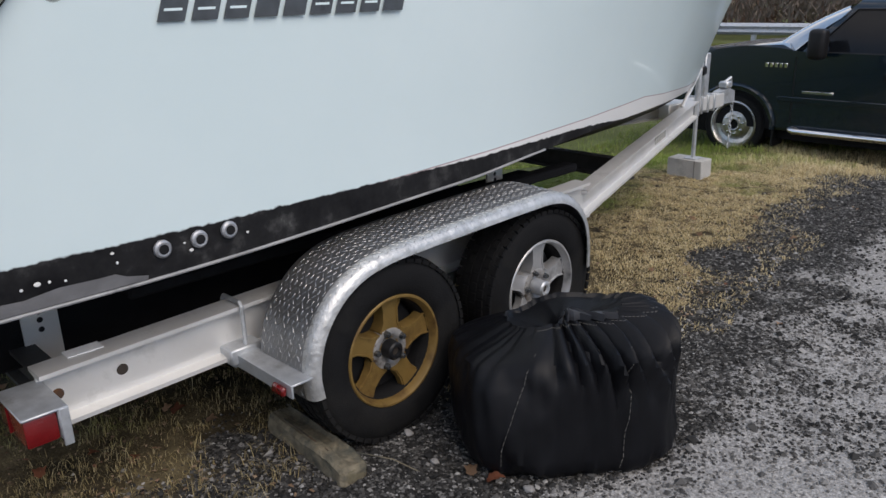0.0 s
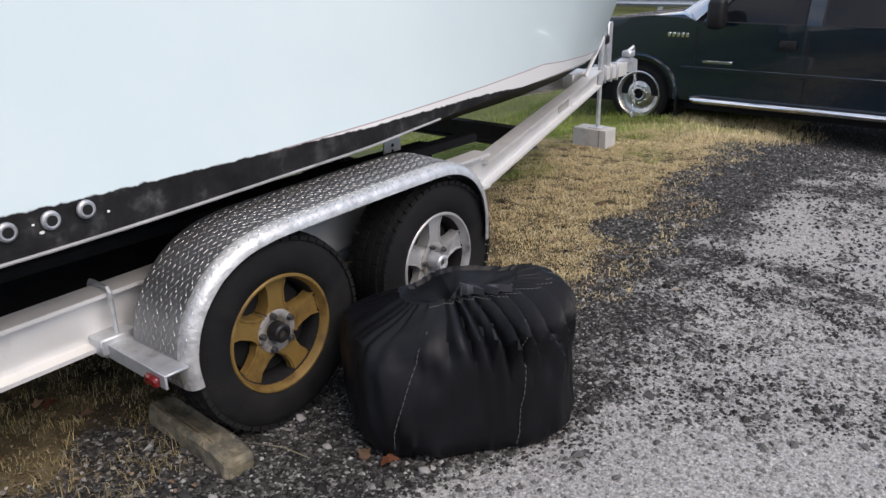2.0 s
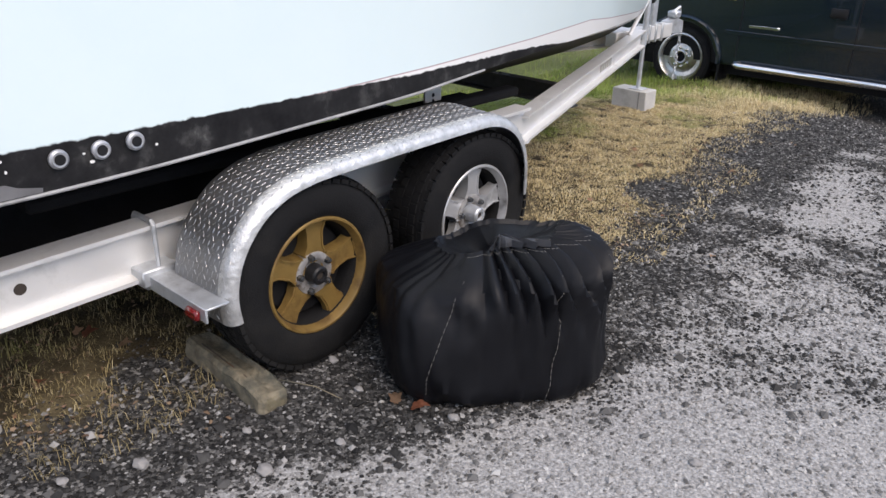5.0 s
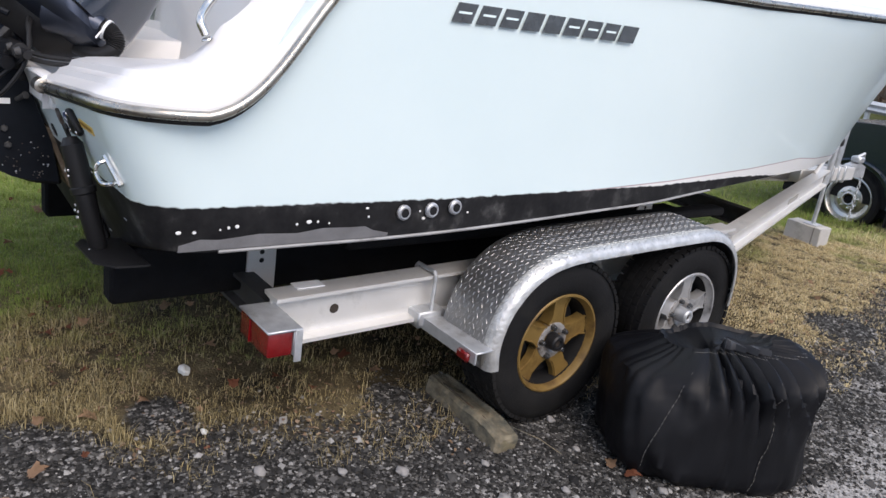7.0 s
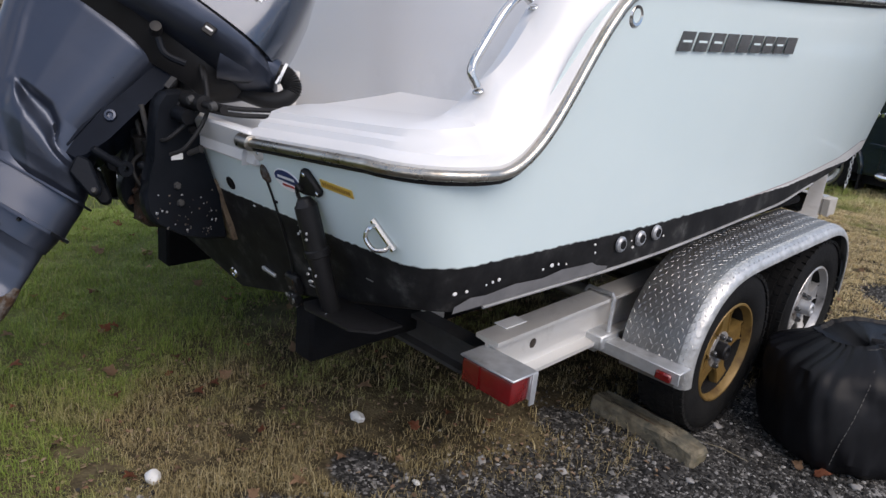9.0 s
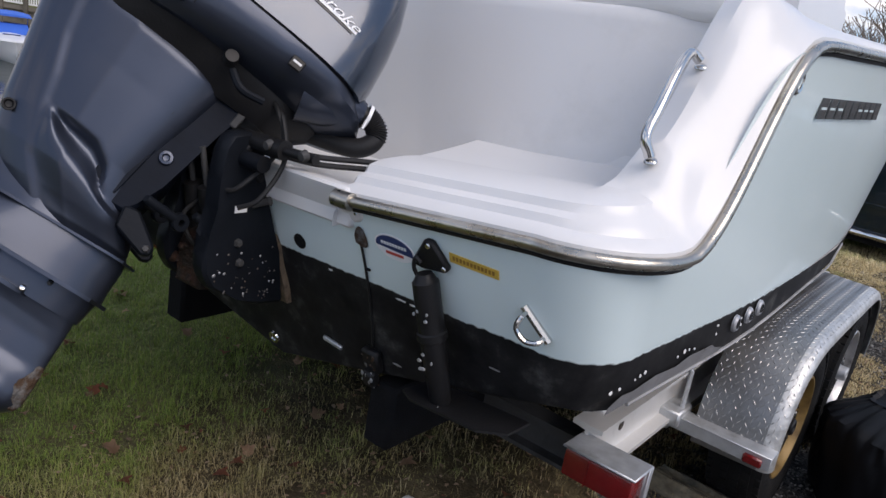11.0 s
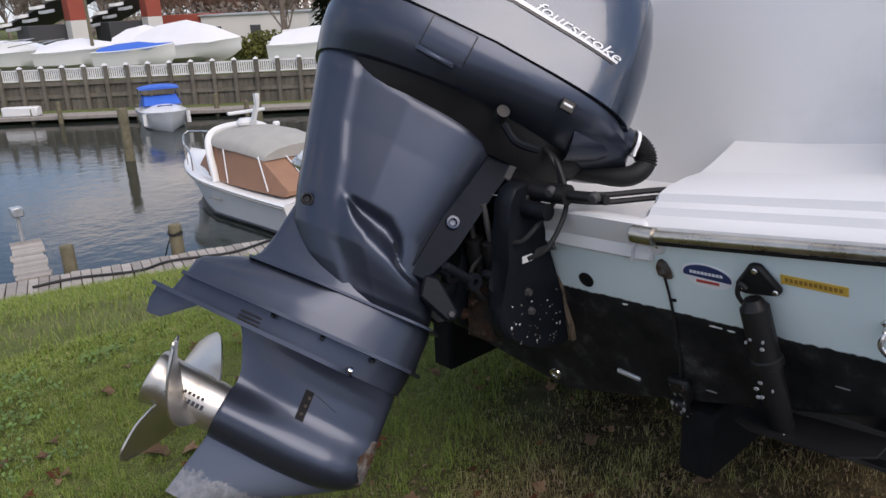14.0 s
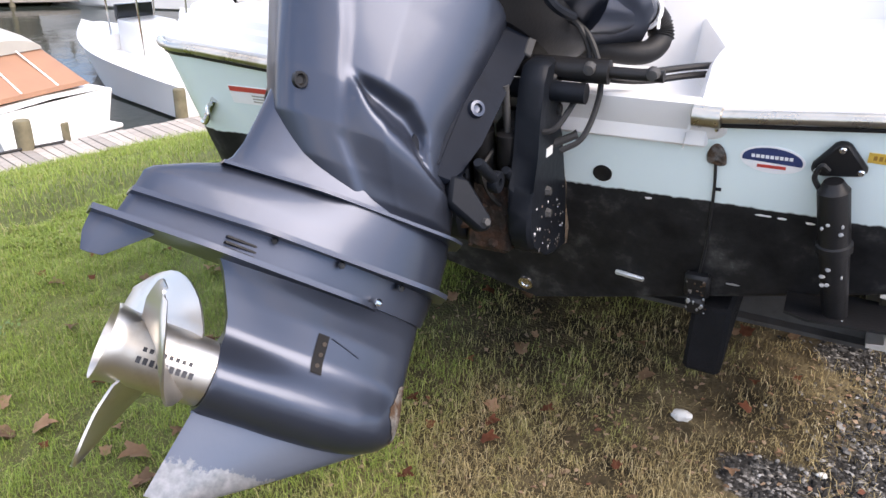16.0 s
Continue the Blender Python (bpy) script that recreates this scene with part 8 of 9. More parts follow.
random.seed(31)
for x, y, s, kind in ((-0.22, 0.13, 0.045, 1), (1.80, 2.0, 0.05, 1), (1.73, 1.98, 0.04, 0), (-1.39, -0.28, 0.085, 0), (-1.33, -0.22, 0.06, 0), (-1.49, -0.79, 0.05, 1), (0.59, 1.46, 0.05, 1), (-0.56, -0.26, 0.05, 0), (-0.66, -0.1, 0.045, 1), (1.965, 3.91, 0.03, 0), (-0.95, -0.15, 0.075, 0), (-0.87, -0.25, 0.055, 0), (-0.45, -0.30, 0.045, 0), (0.66, 0.93, 0.04, 1), (-0.1, 0.55, 0.045, 0), (0.05, 0.62, 0.04, 1), (0.3, 0.95, 0.05, 0), (-1.6, 0.9, 0.05, 0), (-1.3, 0.2, 0.04, 1)):
    leaf(x, y, s, random.uniform(0, 6.3), leaf_red if kind else leaf_mat)
for i in range(150):
    x, y = random.uniform(-2.4, 0.95), random.uniform(-0.9, 2.6)
    leaf(x, y, random.uniform(0.022, 0.055), random.uniform(0, 6.3), leaf_red if random.random() < 0.35 else leaf_mat)
for i in range(14):
    leaf(random.uniform(0.2, 1.5), random.uniform(3.4, 6.5), random.uniform(0.02, 0.04), random.uniform(0, 6.3), leaf_mat)


# ---- dock and harbour ----
def plank_run(parent, origin, along, across, length, width, z, pitch=0.152):
    """Deck boards laid side by side; alike boards share one mesh."""
    me = None
    n_ = int(length / pitch)
    for i in range(n_):
        if me is None:
            ob = part("plank", box((-0.07, 0, -0.035), (0.07, width, 0), 0.006), dock_wood, parent, smooth=False)
            me = ob.data
        else:
            ob = new("plank", me)
            ob.parent = parent
        a = Vector(origin) + Vector(along) * (i + 0.5) * pitch
        ang = math.atan2(along[1], along[0])
        ob.matrix_basis = Matrix.Translation((a.x, a.y, z + random.uniform(-0.006, 0.006))) @ Matrix.Rotation(ang + random.uniform(-0.012, 0.012), 4, "Z") @ Matrix.Translation((0, random.uniform(-0.04, 0.02) - (width if across < 0 else 0), 0))


random.seed(77)
dock = thing("dock", "weathered grey plank dock along the bank", "dock", kind="structure")
plank_run(dock, (-12.9, -2.4, 0), (0.304, 0.953, 0), -1, 12.0, 1.05, DOCK_Z)
plank_run(dock, (-9.27, 9.0, 0), (0.0, 1.0, 0), -1, 10.0, 1.05, DOCK_Z)
part("dock_edge_beam", box((-0.06, -2.0, -0.30), (0.04, 12.2, -0.04), 0.01, m=Matrix.Translation((-12.25, -0.32, DOCK_Z)) @ Matrix.Rotation(radians(-17.7), 4, "Z")), pile_wood, dock)
part("bank_board", box((-0.04, -2.0, -1.6), (0.04, 12.2, -0.06), 0.01, m=Matrix.Translation((-12.15, -0.30, DOCK_Z)) @ Matrix.Rotation(radians(-17.7), 4, "Z")), pile_wood, dock)
finger = thing("finger_pier", "pale plank finger pier reaching out from the dock", "pier", kind="structure")
plank_run(finger, (-11.6, 1.62, 0), (-0.973, 0.23, 0), -1, 2.5, 0.52, DOCK_Z + 0.02)
part("pier_beam", box((-0.05, -0.5, -0.25), (2.5, -0.4, -0.04), 0.01, m=Matrix.Translation((-11.6, 1.62, DOCK_Z)) @ Matrix.Rotation(radians(169), 4, "Z")), pile_wood, finger)


def piling(x, y, top, r=0.115, label="weathered timber piling by the dock", rope=False):
    p = thing("piling", label, "piling", "dock pilings")
    rr = [r * 1.02, r, r * 0.97, r * 0.95, r * 0.85]
    part("post", tube([(x, y, -4.0), (x, y, (top - 4) / 2), (x, y, top - 0.1), (x, y, top - 0.02), (x, y, top)], rr, 12), pile_wood, p)
    if rope:
        part("rope", tube([(x + r * 1.05 * math.cos(a), y + r * 1.05 * math.sin(a), top - 0.18 + 0.02 * math.sin(a * 2) + a * 0.004) for a in [i * 0.5 for i in range(27)]], 0.012, 5), hose_rubber, p)
        part("rope_tail", tube([(x - r, y, top - 0.2), (x - 0.3, y - 0.05, top - 0.45), (x - 0.7, y - 0.1, -2.9)], 0.012, 5, curve=5), hose_rubber, p)


piling(-11.55, 2.45, -1.80)
piling(-11.0, 4.05, -1.72, rope=True)
piling(-10.15, 6.1, -1.75, 0.13)
piling(-12.3, 0.3, -1.75)
piling(-9.45, 8.7, -1.7)
piling(-9.45, 11.0, -1.75)
piling(-24.7, 8.8, -1.25, 0.17, "tall mooring pile standing in the water")
piling(-27.5, 15.5, -1.6, 0.15, "tall mooring pile standing in the water")
part("mooring_line", tube([(-11.0, 1.7, DOCK_Z + 0.03), (-10.9, 2.3, DOCK_Z + 0.03), (-10.45, 3.1, DOCK_Z + 0.03), (-10.5, 3.7, DOCK_Z + 0.03), (-10.1, 4.6, DOCK_Z + 0.03), (-10.2, 5.6, DOCK_Z + 0.03), (-9.9, 6.6, DOCK_Z + 0.03)], 0.022, 6, curve=8), hose_rubber)
tagged(bpy.data.objects["mooring_line"], "black mooring line lying along the dock", "rope")
ped = thing("power_pedestal", "grey shore-power pedestal on the finger pier", "pedestal")
part("pedestal_post", tube([(-13.85, 2.4, DOCK_Z), (-13.85, 2.4, DOCK_Z + 0.6)], 0.04, 8), galv, ped)
part("pedestal_box", box((-13.95, 2.3, DOCK_Z + 0.5), (-13.75, 2.5, DOCK_Z + 0.68), 0.02), galv, ped)


def simple_hull(L, B, H, sheer=0.35, draft=0.4, n_=14):
    """Hull sections, bow towards +x from 0 to L, waterline z = 0."""
    secs = []
    for i in range(n_ + 1):
        u = i / n_
        b_ = B / 2 * (1 - max(0, (u - 0.45) / 0.55) ** 2.2)
        c_ = b_ * (0.86 - 0.45 * max(0, (u - 0.5) / 0.5))
        top_ = H + sheer * u * u
        keel_ = -draft + (draft + H * 0.5) * max(0, (u - 0.7) / 0.3) ** 2
        x = L * u
        cz_ = 0.05 + 0.5 * H * max(0, (u - 0.4) / 0.6) ** 2
        half = [(0, keel_), (c_ * 0.5, (keel_ + cz_) / 2), (c_, cz_), (c_ + (b_ - c_) * 0.4, cz_ + (top_ - cz_) * 0.4), (b_, top_ - 0.06), (b_ + 0.02, top_ - 0.03), (b_ * 0.97, top_)]
        secs.append([(x, -y, z) for y, z in reversed(half[1:])] + [(x, y, z) for y, z in half])
    return secs


def boat_hull_part(parent, L, B, H, material, sheer=0.35):
    secs = simple_hull(L, B, H, sheer)
    bm = loft(secs, closed=False, caps=False)
    deck = [[s[0], (s[0][0], 0, s[0][2] + 0.05), s[-1]] for s in secs]
    d2 = loft(deck, closed=False, caps=False)
    t = bmesh.new()
    t.faces.new([t.verts.new(p) for p in secs[0]])
    return part("hull", join(bm, d2, t), material, parent)


def place(x, y, z, heading_x, heading_y):
    return Matrix.Translation((x, y, z)) @ Matrix.Rotation(math.atan2(heading_y, heading_x), 4, "Z")


hull_white = mat("white_boat_hull", (0.76, 0.76, 0.75), 0.3, 0, 0.04, 0.8, coat=0.2)

# moored cruiser, stern to the dock
cr = thing("cabin_cruiser", "white cabin cruiser with tan canvas moored stern to the dock", "boat", m=place(-12.15, 8.25, WATER_Z, -1.0, -0.01) @ Matrix.Diagonal((0.88, 1, 1, 1)))
CL, CB, CH, CS = 7.5, 2.7, 0.82, 0.28
boat_hull_part(cr, CL, CB, CH, hull_white, CS)
csec = simple_hull(CL, CB, CH, CS)
for side_ in (0, 1):
    edge_ = [s_[-1] if side_ else s_[0] for s_ in csec]
    part("rub_rail", tube([(x, y * 1.03, z - 0.09) for x, y, z in edge_], 0.022, 6), canvas_grey, cr)
    low_ = [s_[8] if side_ else s_[4] for s_ in csec][:13]
    part("boot_stripe", tube([(x, y * 1.01, z + 0.05) for x, y, z in low_], 0.035, 6), decal_dark, cr)
    part("name_bar", box((3.0, (1 if side_ else -1) * 1.33 - 0.01, 0.50), (3.7, (1 if side_ else -1) * 1.33 + 0.012, 0.56), 0.004), canvas_grey, cr)
part("foredeck", loft([[(x, w_ * math.cos(a), z0 + h_ * math.sin(a)) for a in [math.pi * i / 12 for i in range(13)]] for x, w_, z0, h_ in ((3.4, 1.18, 0.84, 0.24), (4.6, 1.10, 0.92, 0.26), (5.6, 0.82, 0.98, 0.22), (6.5, 0.46, 1.03, 0.14), (7.2, 0.14, 1.07, 0.05))]), hull_white, cr)
part("windscreen_cover", loft([[(5.75, -0.22, 1.18), (5.75, 0.22, 1.18), (5.1, 0.86, 1.02), (3.7, 1.14, 0.92), (3.7, -1.14, 0.92), (5.1, -0.86, 1.02)], [(4.75, -0.42, 1.74), (4.75, 0.42, 1.74), (4.5, 0.72, 1.66), (3.9, 0.86, 1.70), (3.9, -0.86, 1.70), (4.5, -0.72, 1.66)], [(4.5, -0.38, 1.86), (4.5, 0.38, 1.86), (4.35, 0.6, 1.80), (3.9, 0.7, 1.86), (3.9, -0.7, 1.86), (4.35, -0.6, 1.80)]]), canvas_tan, cr, "brown windscreen canvas")
part("radar_arch", tube([(3.45, -1.2, 0.86), (3.62, -1.15, 1.1), (4.05, -1.0, 1.5), (4.4, -0.80, 1.80), (4.5, -0.5, 1.93), (4.5, 0, 1.97), (4.5, 0.5, 1.93), (4.4, 0.80, 1.80), (4.05, 1.0, 1.5), (3.62, 1.15, 1.1), (3.45, 1.2, 0.86)], 0.095, 8, curve=5), hull_white, cr, "white swept windscreen frame")
part("cockpit_canvas", loft([[(x, -w0, 0.9), (x, w0, 0.9), (x, w1, z1), (x, -w1, z1)] for x, w0, w1, z1 in ((4.1, 1.1, 0.85, 1.68), (2.8, 1.18, 0.94, 1.68), (1.7, 1.18, 0.92, 1.60), (0.35, 1.12, 1.0, 0.99))]), canvas_tan, cr, "brown cockpit side curtains")
part("canvas_top", loft([[(x, w_ * math.cos(a), z0 + h_ * math.sin(a)) for a in [math.pi * i / 12 for i in range(13)]] for x, w_, z0, h_ in ((4.45, 0.86, 1.66, 0.28), (3.6, 0.99, 1.64, 0.40), (2.7, 0.99, 1.63, 0.40), (1.9, 0.96, 1.58, 0.34), (1.45, 0.93, 1.52, 0.26))]), canvas_grey, cr, "grey canvas top")
for sy in (1, -1):
    part("bow_rail", tube([(4.9, sy * 1.12, 0.98), (5.05, sy * 1.08, 1.42), (6.0, sy * 0.80, 1.52), (7.0, sy * 0.36, 1.58), (7.5, 0, 1.60)], 0.018, 6, curve=5), steel, cr)
    for x, yy in ((5.6, 0.93), (6.4, 0.63), (7.1, 0.28)):
        part("rail_post", tube([(x, sy * yy, 1.02), (x + 0.08, sy * yy * 0.97, 1.54)], 0.014, 6), steel, cr)
    part("canvas_seam", tube([(3.3, sy * 1.0, 1.64), (2.9, sy * 1.17, 0.92)], 0.016, 5), decal_white, cr)
    part("canvas_seam", tube([(1.7, sy * 0.94, 1.60), (1.0, sy * 1.15, 0.95)], 0.016, 5), decal_white, cr)
    part("canvas_seam", tube([(1.55, sy * 0.35, 1.60), (0.37, sy * 0.40, 1.0)], 0.018, 5), decal_white, cr)
part("radar_dome", lathe([(0, 0.20), (0.18, 0.18), (0.26, 0.11), (0.26, 0.05), (0.18, 0)], 18, m=Matrix.Translation((3.9, 0, 2.0))), hull_white, cr)
part("antenna_mast", loft([[(3.6, -0.05, 1.95), (3.75, -0.05, 1.95), (3.75, 0.05, 1.95), (3.6, 0.05, 1.95)], [(3.2, -0.04, 2.55), (3.32, -0.04, 2.55), (3.32, 0.04, 2.55), (3.2, 0.04, 2.55)], [(3.18, -0.06, 2.8), (3.3, -0.06, 2.8), (3.3, 0.06, 2.8), (3.18, 0.06, 2.8)]]), hull_white, cr)
part("spreader", box((3.7, -0.45, 2.32), (3.8, 0.55, 2.40), 0.02), hull_white, cr)
part("spotlight", box((3.1, -0.5, 1.98), (3.25, -0.35, 2.1), 0.03), hull_white, cr)
part("swim_platform", box((-0.55, -1.1, 0.12), (0.05, 1.1, 0.22), 0.04, seg=2), hull_white, cr)
part("fender_pad", box((-0.62, 0.2, 0.1), (-0.55, 0.36, 0.55), 0.02), pile_wood, cr)


def open_boat(x, y, hx, hy, L, label, top=True):
    b_ = thing("moored_boat", label, "boat", "boats moored along the dock", m=place(x, y, WATER_Z, hx, hy))
    boat_hull_part(b_, L, 2.3, 0.85, hull_white, 0.4)
    part("console", box((L * 0.40, -0.5, 0.8), (L * 0.55, 0.5, 1.7), 0.06, seg=2), hull_white, b_)
    part("windscreen", box((L * 0.55, -0.45, 1.6), (L * 0.57, 0.45, 2.0), 0.01), dark_glass, b_)
    part("cuddy", loft([[(L * 0.55, -0.8, 0.9), (L * 0.55, 0.8, 0.9), (L * 0.55, 0.6, 1.35), (L * 0.55, -0.6, 1.35)], [(L * 0.9, -0.3, 1.1), (L * 0.9, 0.3, 1.1), (L * 0.9, 0.2, 1.3), (L * 0.9, -0.2, 1.3)]]), hull_white, b_)
    if top:
        part("hard_top", box((L * 0.32, -0.85, 2.3), (L * 0.62, 0.85, 2.38), 0.03), hull_white, b_)
        for xx in (0.36, 0.58):
            for sy in (1, -1):
                part("top_leg", tube([(L * xx, sy * 0.55, 0.8), (L * xx, sy * 0.6, 2.3)], 0.025, 6), steel, b_)
    for i in range(2):
        e = part("outboard", box((-0.6, -0.55 + i * 0.65, 0.75), (0.0, -0.1 + i * 0.65, 1.35), 0.12, seg=3), hull_white if i else black_plastic, b_)
        part("outboard_leg", box((-0.4, -0.42 + i * 0.65, -0.3), (-0.1, -0.22 + i * 0.65, 0.8), 0.05), hull_white if i else black_plastic, e)
    part("cabin_hatch", box((-0.02, 0.3, 0.5), (-0.035, 0.62, 0.8), 0.005), dark_glass, b_)


open_boat(-10.7, 11.4, -0.96, 0.27, 6.6, "white open fishing boat with hard top moored by the dock")
open_boat(-10.6, 14.6, -0.96, 0.27, 6.2, "white small fishing boat moored by the dock", False)
open_boat(-10.6, 18.2, -0.96, 0.27, 7.4, "white fishing boat with hard top moored near the far dock")
open_boat(-22.0, 24.0, -0.9, -0.4, 7.5, "white fishing boat with hard top moored across the basin")

# small bow-on runabout with blue canvas
bb = thing("runabout", "small white runabout with blue canvas top moored in the basin", "boat", m=place(-33.2, 13.7, WATER_Z, 0.955, -0.297) @ Matrix.Scale(0.86, 4))
boat_hull_part(bb, 5.0, 2.2, 0.80, hull_white, 0.22)
part("cabin_top", loft([[(x, w_ * math.cos(a), z0 + h_ * math.sin(a)) for a in [math.pi * i / 10 for i in range(11)]] for x, w_, z0, h_ in ((1.6, 0.98, 0.8, 0.35), (2.8, 0.9, 0.84, 0.30), (3.8, 0.62, 0.90, 0.2), (4.6, 0.25, 0.96, 0.08))]), hull_white, bb)
part("cabin_hatch", box((3.1, -0.35, 1.10), (3.3, 0.35, 1.14), 0.01), dark_glass, bb)
part("blue_cover", loft([[(1.0, -0.98, 0.95), (1.0, 0.98, 0.95), (2.6, 0.86, 1.10), (2.6, -0.86, 1.10)], [(1.1, -0.85, 1.45), (1.1, 0.85, 1.45), (2.0, 0.78, 1.48), (2.0, -0.78, 1.48)]]), canvas_blue, bb, "blue canvas cover")
part("blue_bimini", loft([[(x, w_ * math.cos(a), z0 + h_ * math.sin(a)) for a in [math.pi * i / 8 for i in range(9)]] for x, w_, z0, h_ in ((0.6, 0.95, 1.82, 0.1), (1.3, 0.98, 1.88, 0.15), (2.1, 0.95, 1.82, 0.1))]), canvas_blue, bb, "blue canvas top")
for sx in (-1, 1):
    for x in (0.7, 2.0):
        part("bimini_post", tube([(x, sx * 0.95, 0.95), (x, sx * 0.92, 1.85)], 0.03, 5), steel, bb)
    part("hanging_fender", tube([(3.4, sx * 1.02, 0.25), (3.4, sx * 1.02, 0.8)], 0.11, 8), hull_white, bb)

# far bulkhead with fence
bulk = thing("bulkhead", "weathered timber bulkhead along the far bank", "bulkhead", kind="structure")
BM_ = Matrix.Translation((BULK_A.x, BULK_A.y, 0)) @ Matrix.Rotation(math.atan2(BULK_D.y, BULK_D.x), 4, "Z")
L0, L1 = -42.0, 0.0
me = None
x = L0
random.seed(5)
while x < L1:
    if me is None:
        ob = part("board", box((0, -0.04, -3.3), (0.235, 0.04, -1.27), 0.0), bulk_wood, bulk, smooth=False)
        me = ob.data
    else:
        ob = new("board", me)
        ob.parent = bulk
    ob.matrix_basis = BM_ @ Matrix.Translation((x, random.uniform(-0.02, 0.02), random.uniform(-0.03, 0.03)))
    x += 0.25
for z in (-1.38, -1.98):
    part("wale", box((L0, -0.13, z - 0.09), (L1, -0.04, z + 0.09), m=BM_), bulk_wood, bulk)
fence = thing("fence", "white balustrade fence on top of the far bulkhead", "fence")
x = L0
pm, cm_ = None, None
while x < L1:
    if pm is None:
        ob = part("fence_post", box((-0.085, -0.26, -3.2), (0.085, -0.09, -0.62), 0.01), bulk_wood, fence, smooth=False)
        cp_ = part("post_cap", loft([[(-0.11, -0.285, -0.62), (0.11, -0.285, -0.62), (0.11, -0.065, -0.62), (-0.11, -0.065, -0.62)], [(-0.11, -0.285, -0.59), (0.11, -0.285, -0.59), (0.11, -0.065, -0.59), (-0.11, -0.065, -0.59)], [(-0.02, -0.19, -0.50), (0.02, -0.19, -0.50), (0.02, -0.16, -0.50), (-0.02, -0.16, -0.50)]]), white_paint, fence, smooth=False)
        pm, cm_ = ob.data, cp_.data
    else:
        ob, cp_ = new("fence_post", pm), new("post_cap", cm_)
        ob.parent = cp_.parent = fence
    ob.matrix_basis = cp_.matrix_basis = BM_ @ Matrix.Translation((x, 0, 0))
    x += 1.04
for z in (-1.18, -0.70):
    part("fence_rail", box((L0, -0.10, z - 0.035), (L1, -0.03, z + 0.035), m=BM_), white_paint, fence)
bal = ([], [])
x = L0
while x < L1:
    b1 = box((x, -0.09, -1.15), (x + 0.055, -0.045, -0.72), m=BM_)
    base = len(bal[0])
    bal[0].extend([tuple(v.co) for v in b1.verts])
    bal[1].extend([tuple(base + v.index for v in f.verts) for f in b1.faces])
    b1.free()
    x += 0.105
bme = bpy.data.meshes.new("baluster_row")
bme.from_pydata(bal[0], [], bal[1])
bme.materials.append(white_paint)
bob = new("baluster_row", bme)
bob.parent = fence
tagged(bob, kind="stuff")
strip_ = thing("bank_strip", "low grassy strip and walkway under the bulkhead", "bank", kind="structure")
part("grass_strip", box((L0, -1.0, -3.6), (L1, -0.2, -2.62), 0.05, m=BM_), mat("rough_grass", (0.10, 0.12, 0.035), 0.95, 0, 0.4, 1.5, 0.8, 5), strip_)
part("walkway", box((L0, -2.1, -2.85), (L1, -1.0, -2.66), 0.03, m=BM_), dock_wood, strip_)
for i in range(18):
    piling(*(BM_ @ Vector((-36 + i * 2.9 + 0.7 * (i % 3), -2.2 + (i % 3) * 0.2, 0))).to_2d(), -2.0 - 0.3 * (i % 2), 0.11, "timber piling by the far walkway")
wb = thing("dock_box", "white dock boxes on the far walkway", "dock box")
part("box_body", box((-21.5, -1.9, -2.66), (-19.8, -1.4, -2.22), 0.05, m=BM_), hull_white, wb)


# boats stored on land, some in shrink wrap
def stored(x, y, hx, hy, L, H, style, label):
    b_ = thing("stored_boat", label, "boat", "boats stored on land", m=place(x, y, FAR_Z + 0.55, hx, hy))
    boat_hull_part(b_, L, 2.5, 0.9, hull_white, 0.35)
    if style != "open":
        m_ = {"wrap": wrap_white, "blue": canvas_blue}[style]
        part("wrap", loft([[(0.1, -1.2, 0.8), (0.1, 1.2, 0.8), (0.2, 0.5, 0.8 + H * 0.5), (0.2, -0.5, 0.8 + H * 0.5)], [(L * 0.25, -1.26, 0.82), (L * 0.25, 1.26, 0.82), (L * 0.25, 0.3, 0.8 + H * 0.85), (L * 0.25, -0.3, 0.8 + H * 0.85)], [(L * 0.5, -1.26, 0.9), (L * 0.5, 1.26, 0.9), (L * 0.5, 0.25, 0.8 + H), (L * 0.5, -0.25, 0.8 + H)], [(L * 0.75, -1.0, 1.0), (L * 0.75, 1.0, 1.0), (L * 0.75, 0.2, 0.85 + H * 0.7), (L * 0.75, -0.2, 0.85 + H * 0.7)], [(L * 0.99, -0.06, 1.2), (L * 0.99, 0.06, 1.2), (L * 0.99, 0.03, 1.3), (L * 0.99, -0.03, 1.3)]]), m_, b_)
    else:
        part("cabin", loft([[(L * 0.25, -0.9, 0.9), (L * 0.25, 0.9, 0.9), (L * 0.8, 0.5, 1.15), (L * 0.8, -0.5, 1.15)], [(L * 0.32, -0.7, 1.6), (L * 0.32, 0.7, 1.6), (L * 0.55, 0.6, 1.6), (L * 0.55, -0.6, 1.6)]]), hull_white, b_)
        part("rail", tube([(L * 0.5, 1.2, 1.3), (L * 0.8, 0.8, 1.6), (L, 0, 1.7), (L * 0.8, -0.8, 1.6), (L * 0.5, -1.2, 1.3)], 0.03, 5), steel, b_)
    for xx in (0.25, 0.7):
        part("stand", box((L * xx - 0.1, -0.8, -0.56), (L * xx + 0.1, 0.8, -0.05)), old_wood, b_)


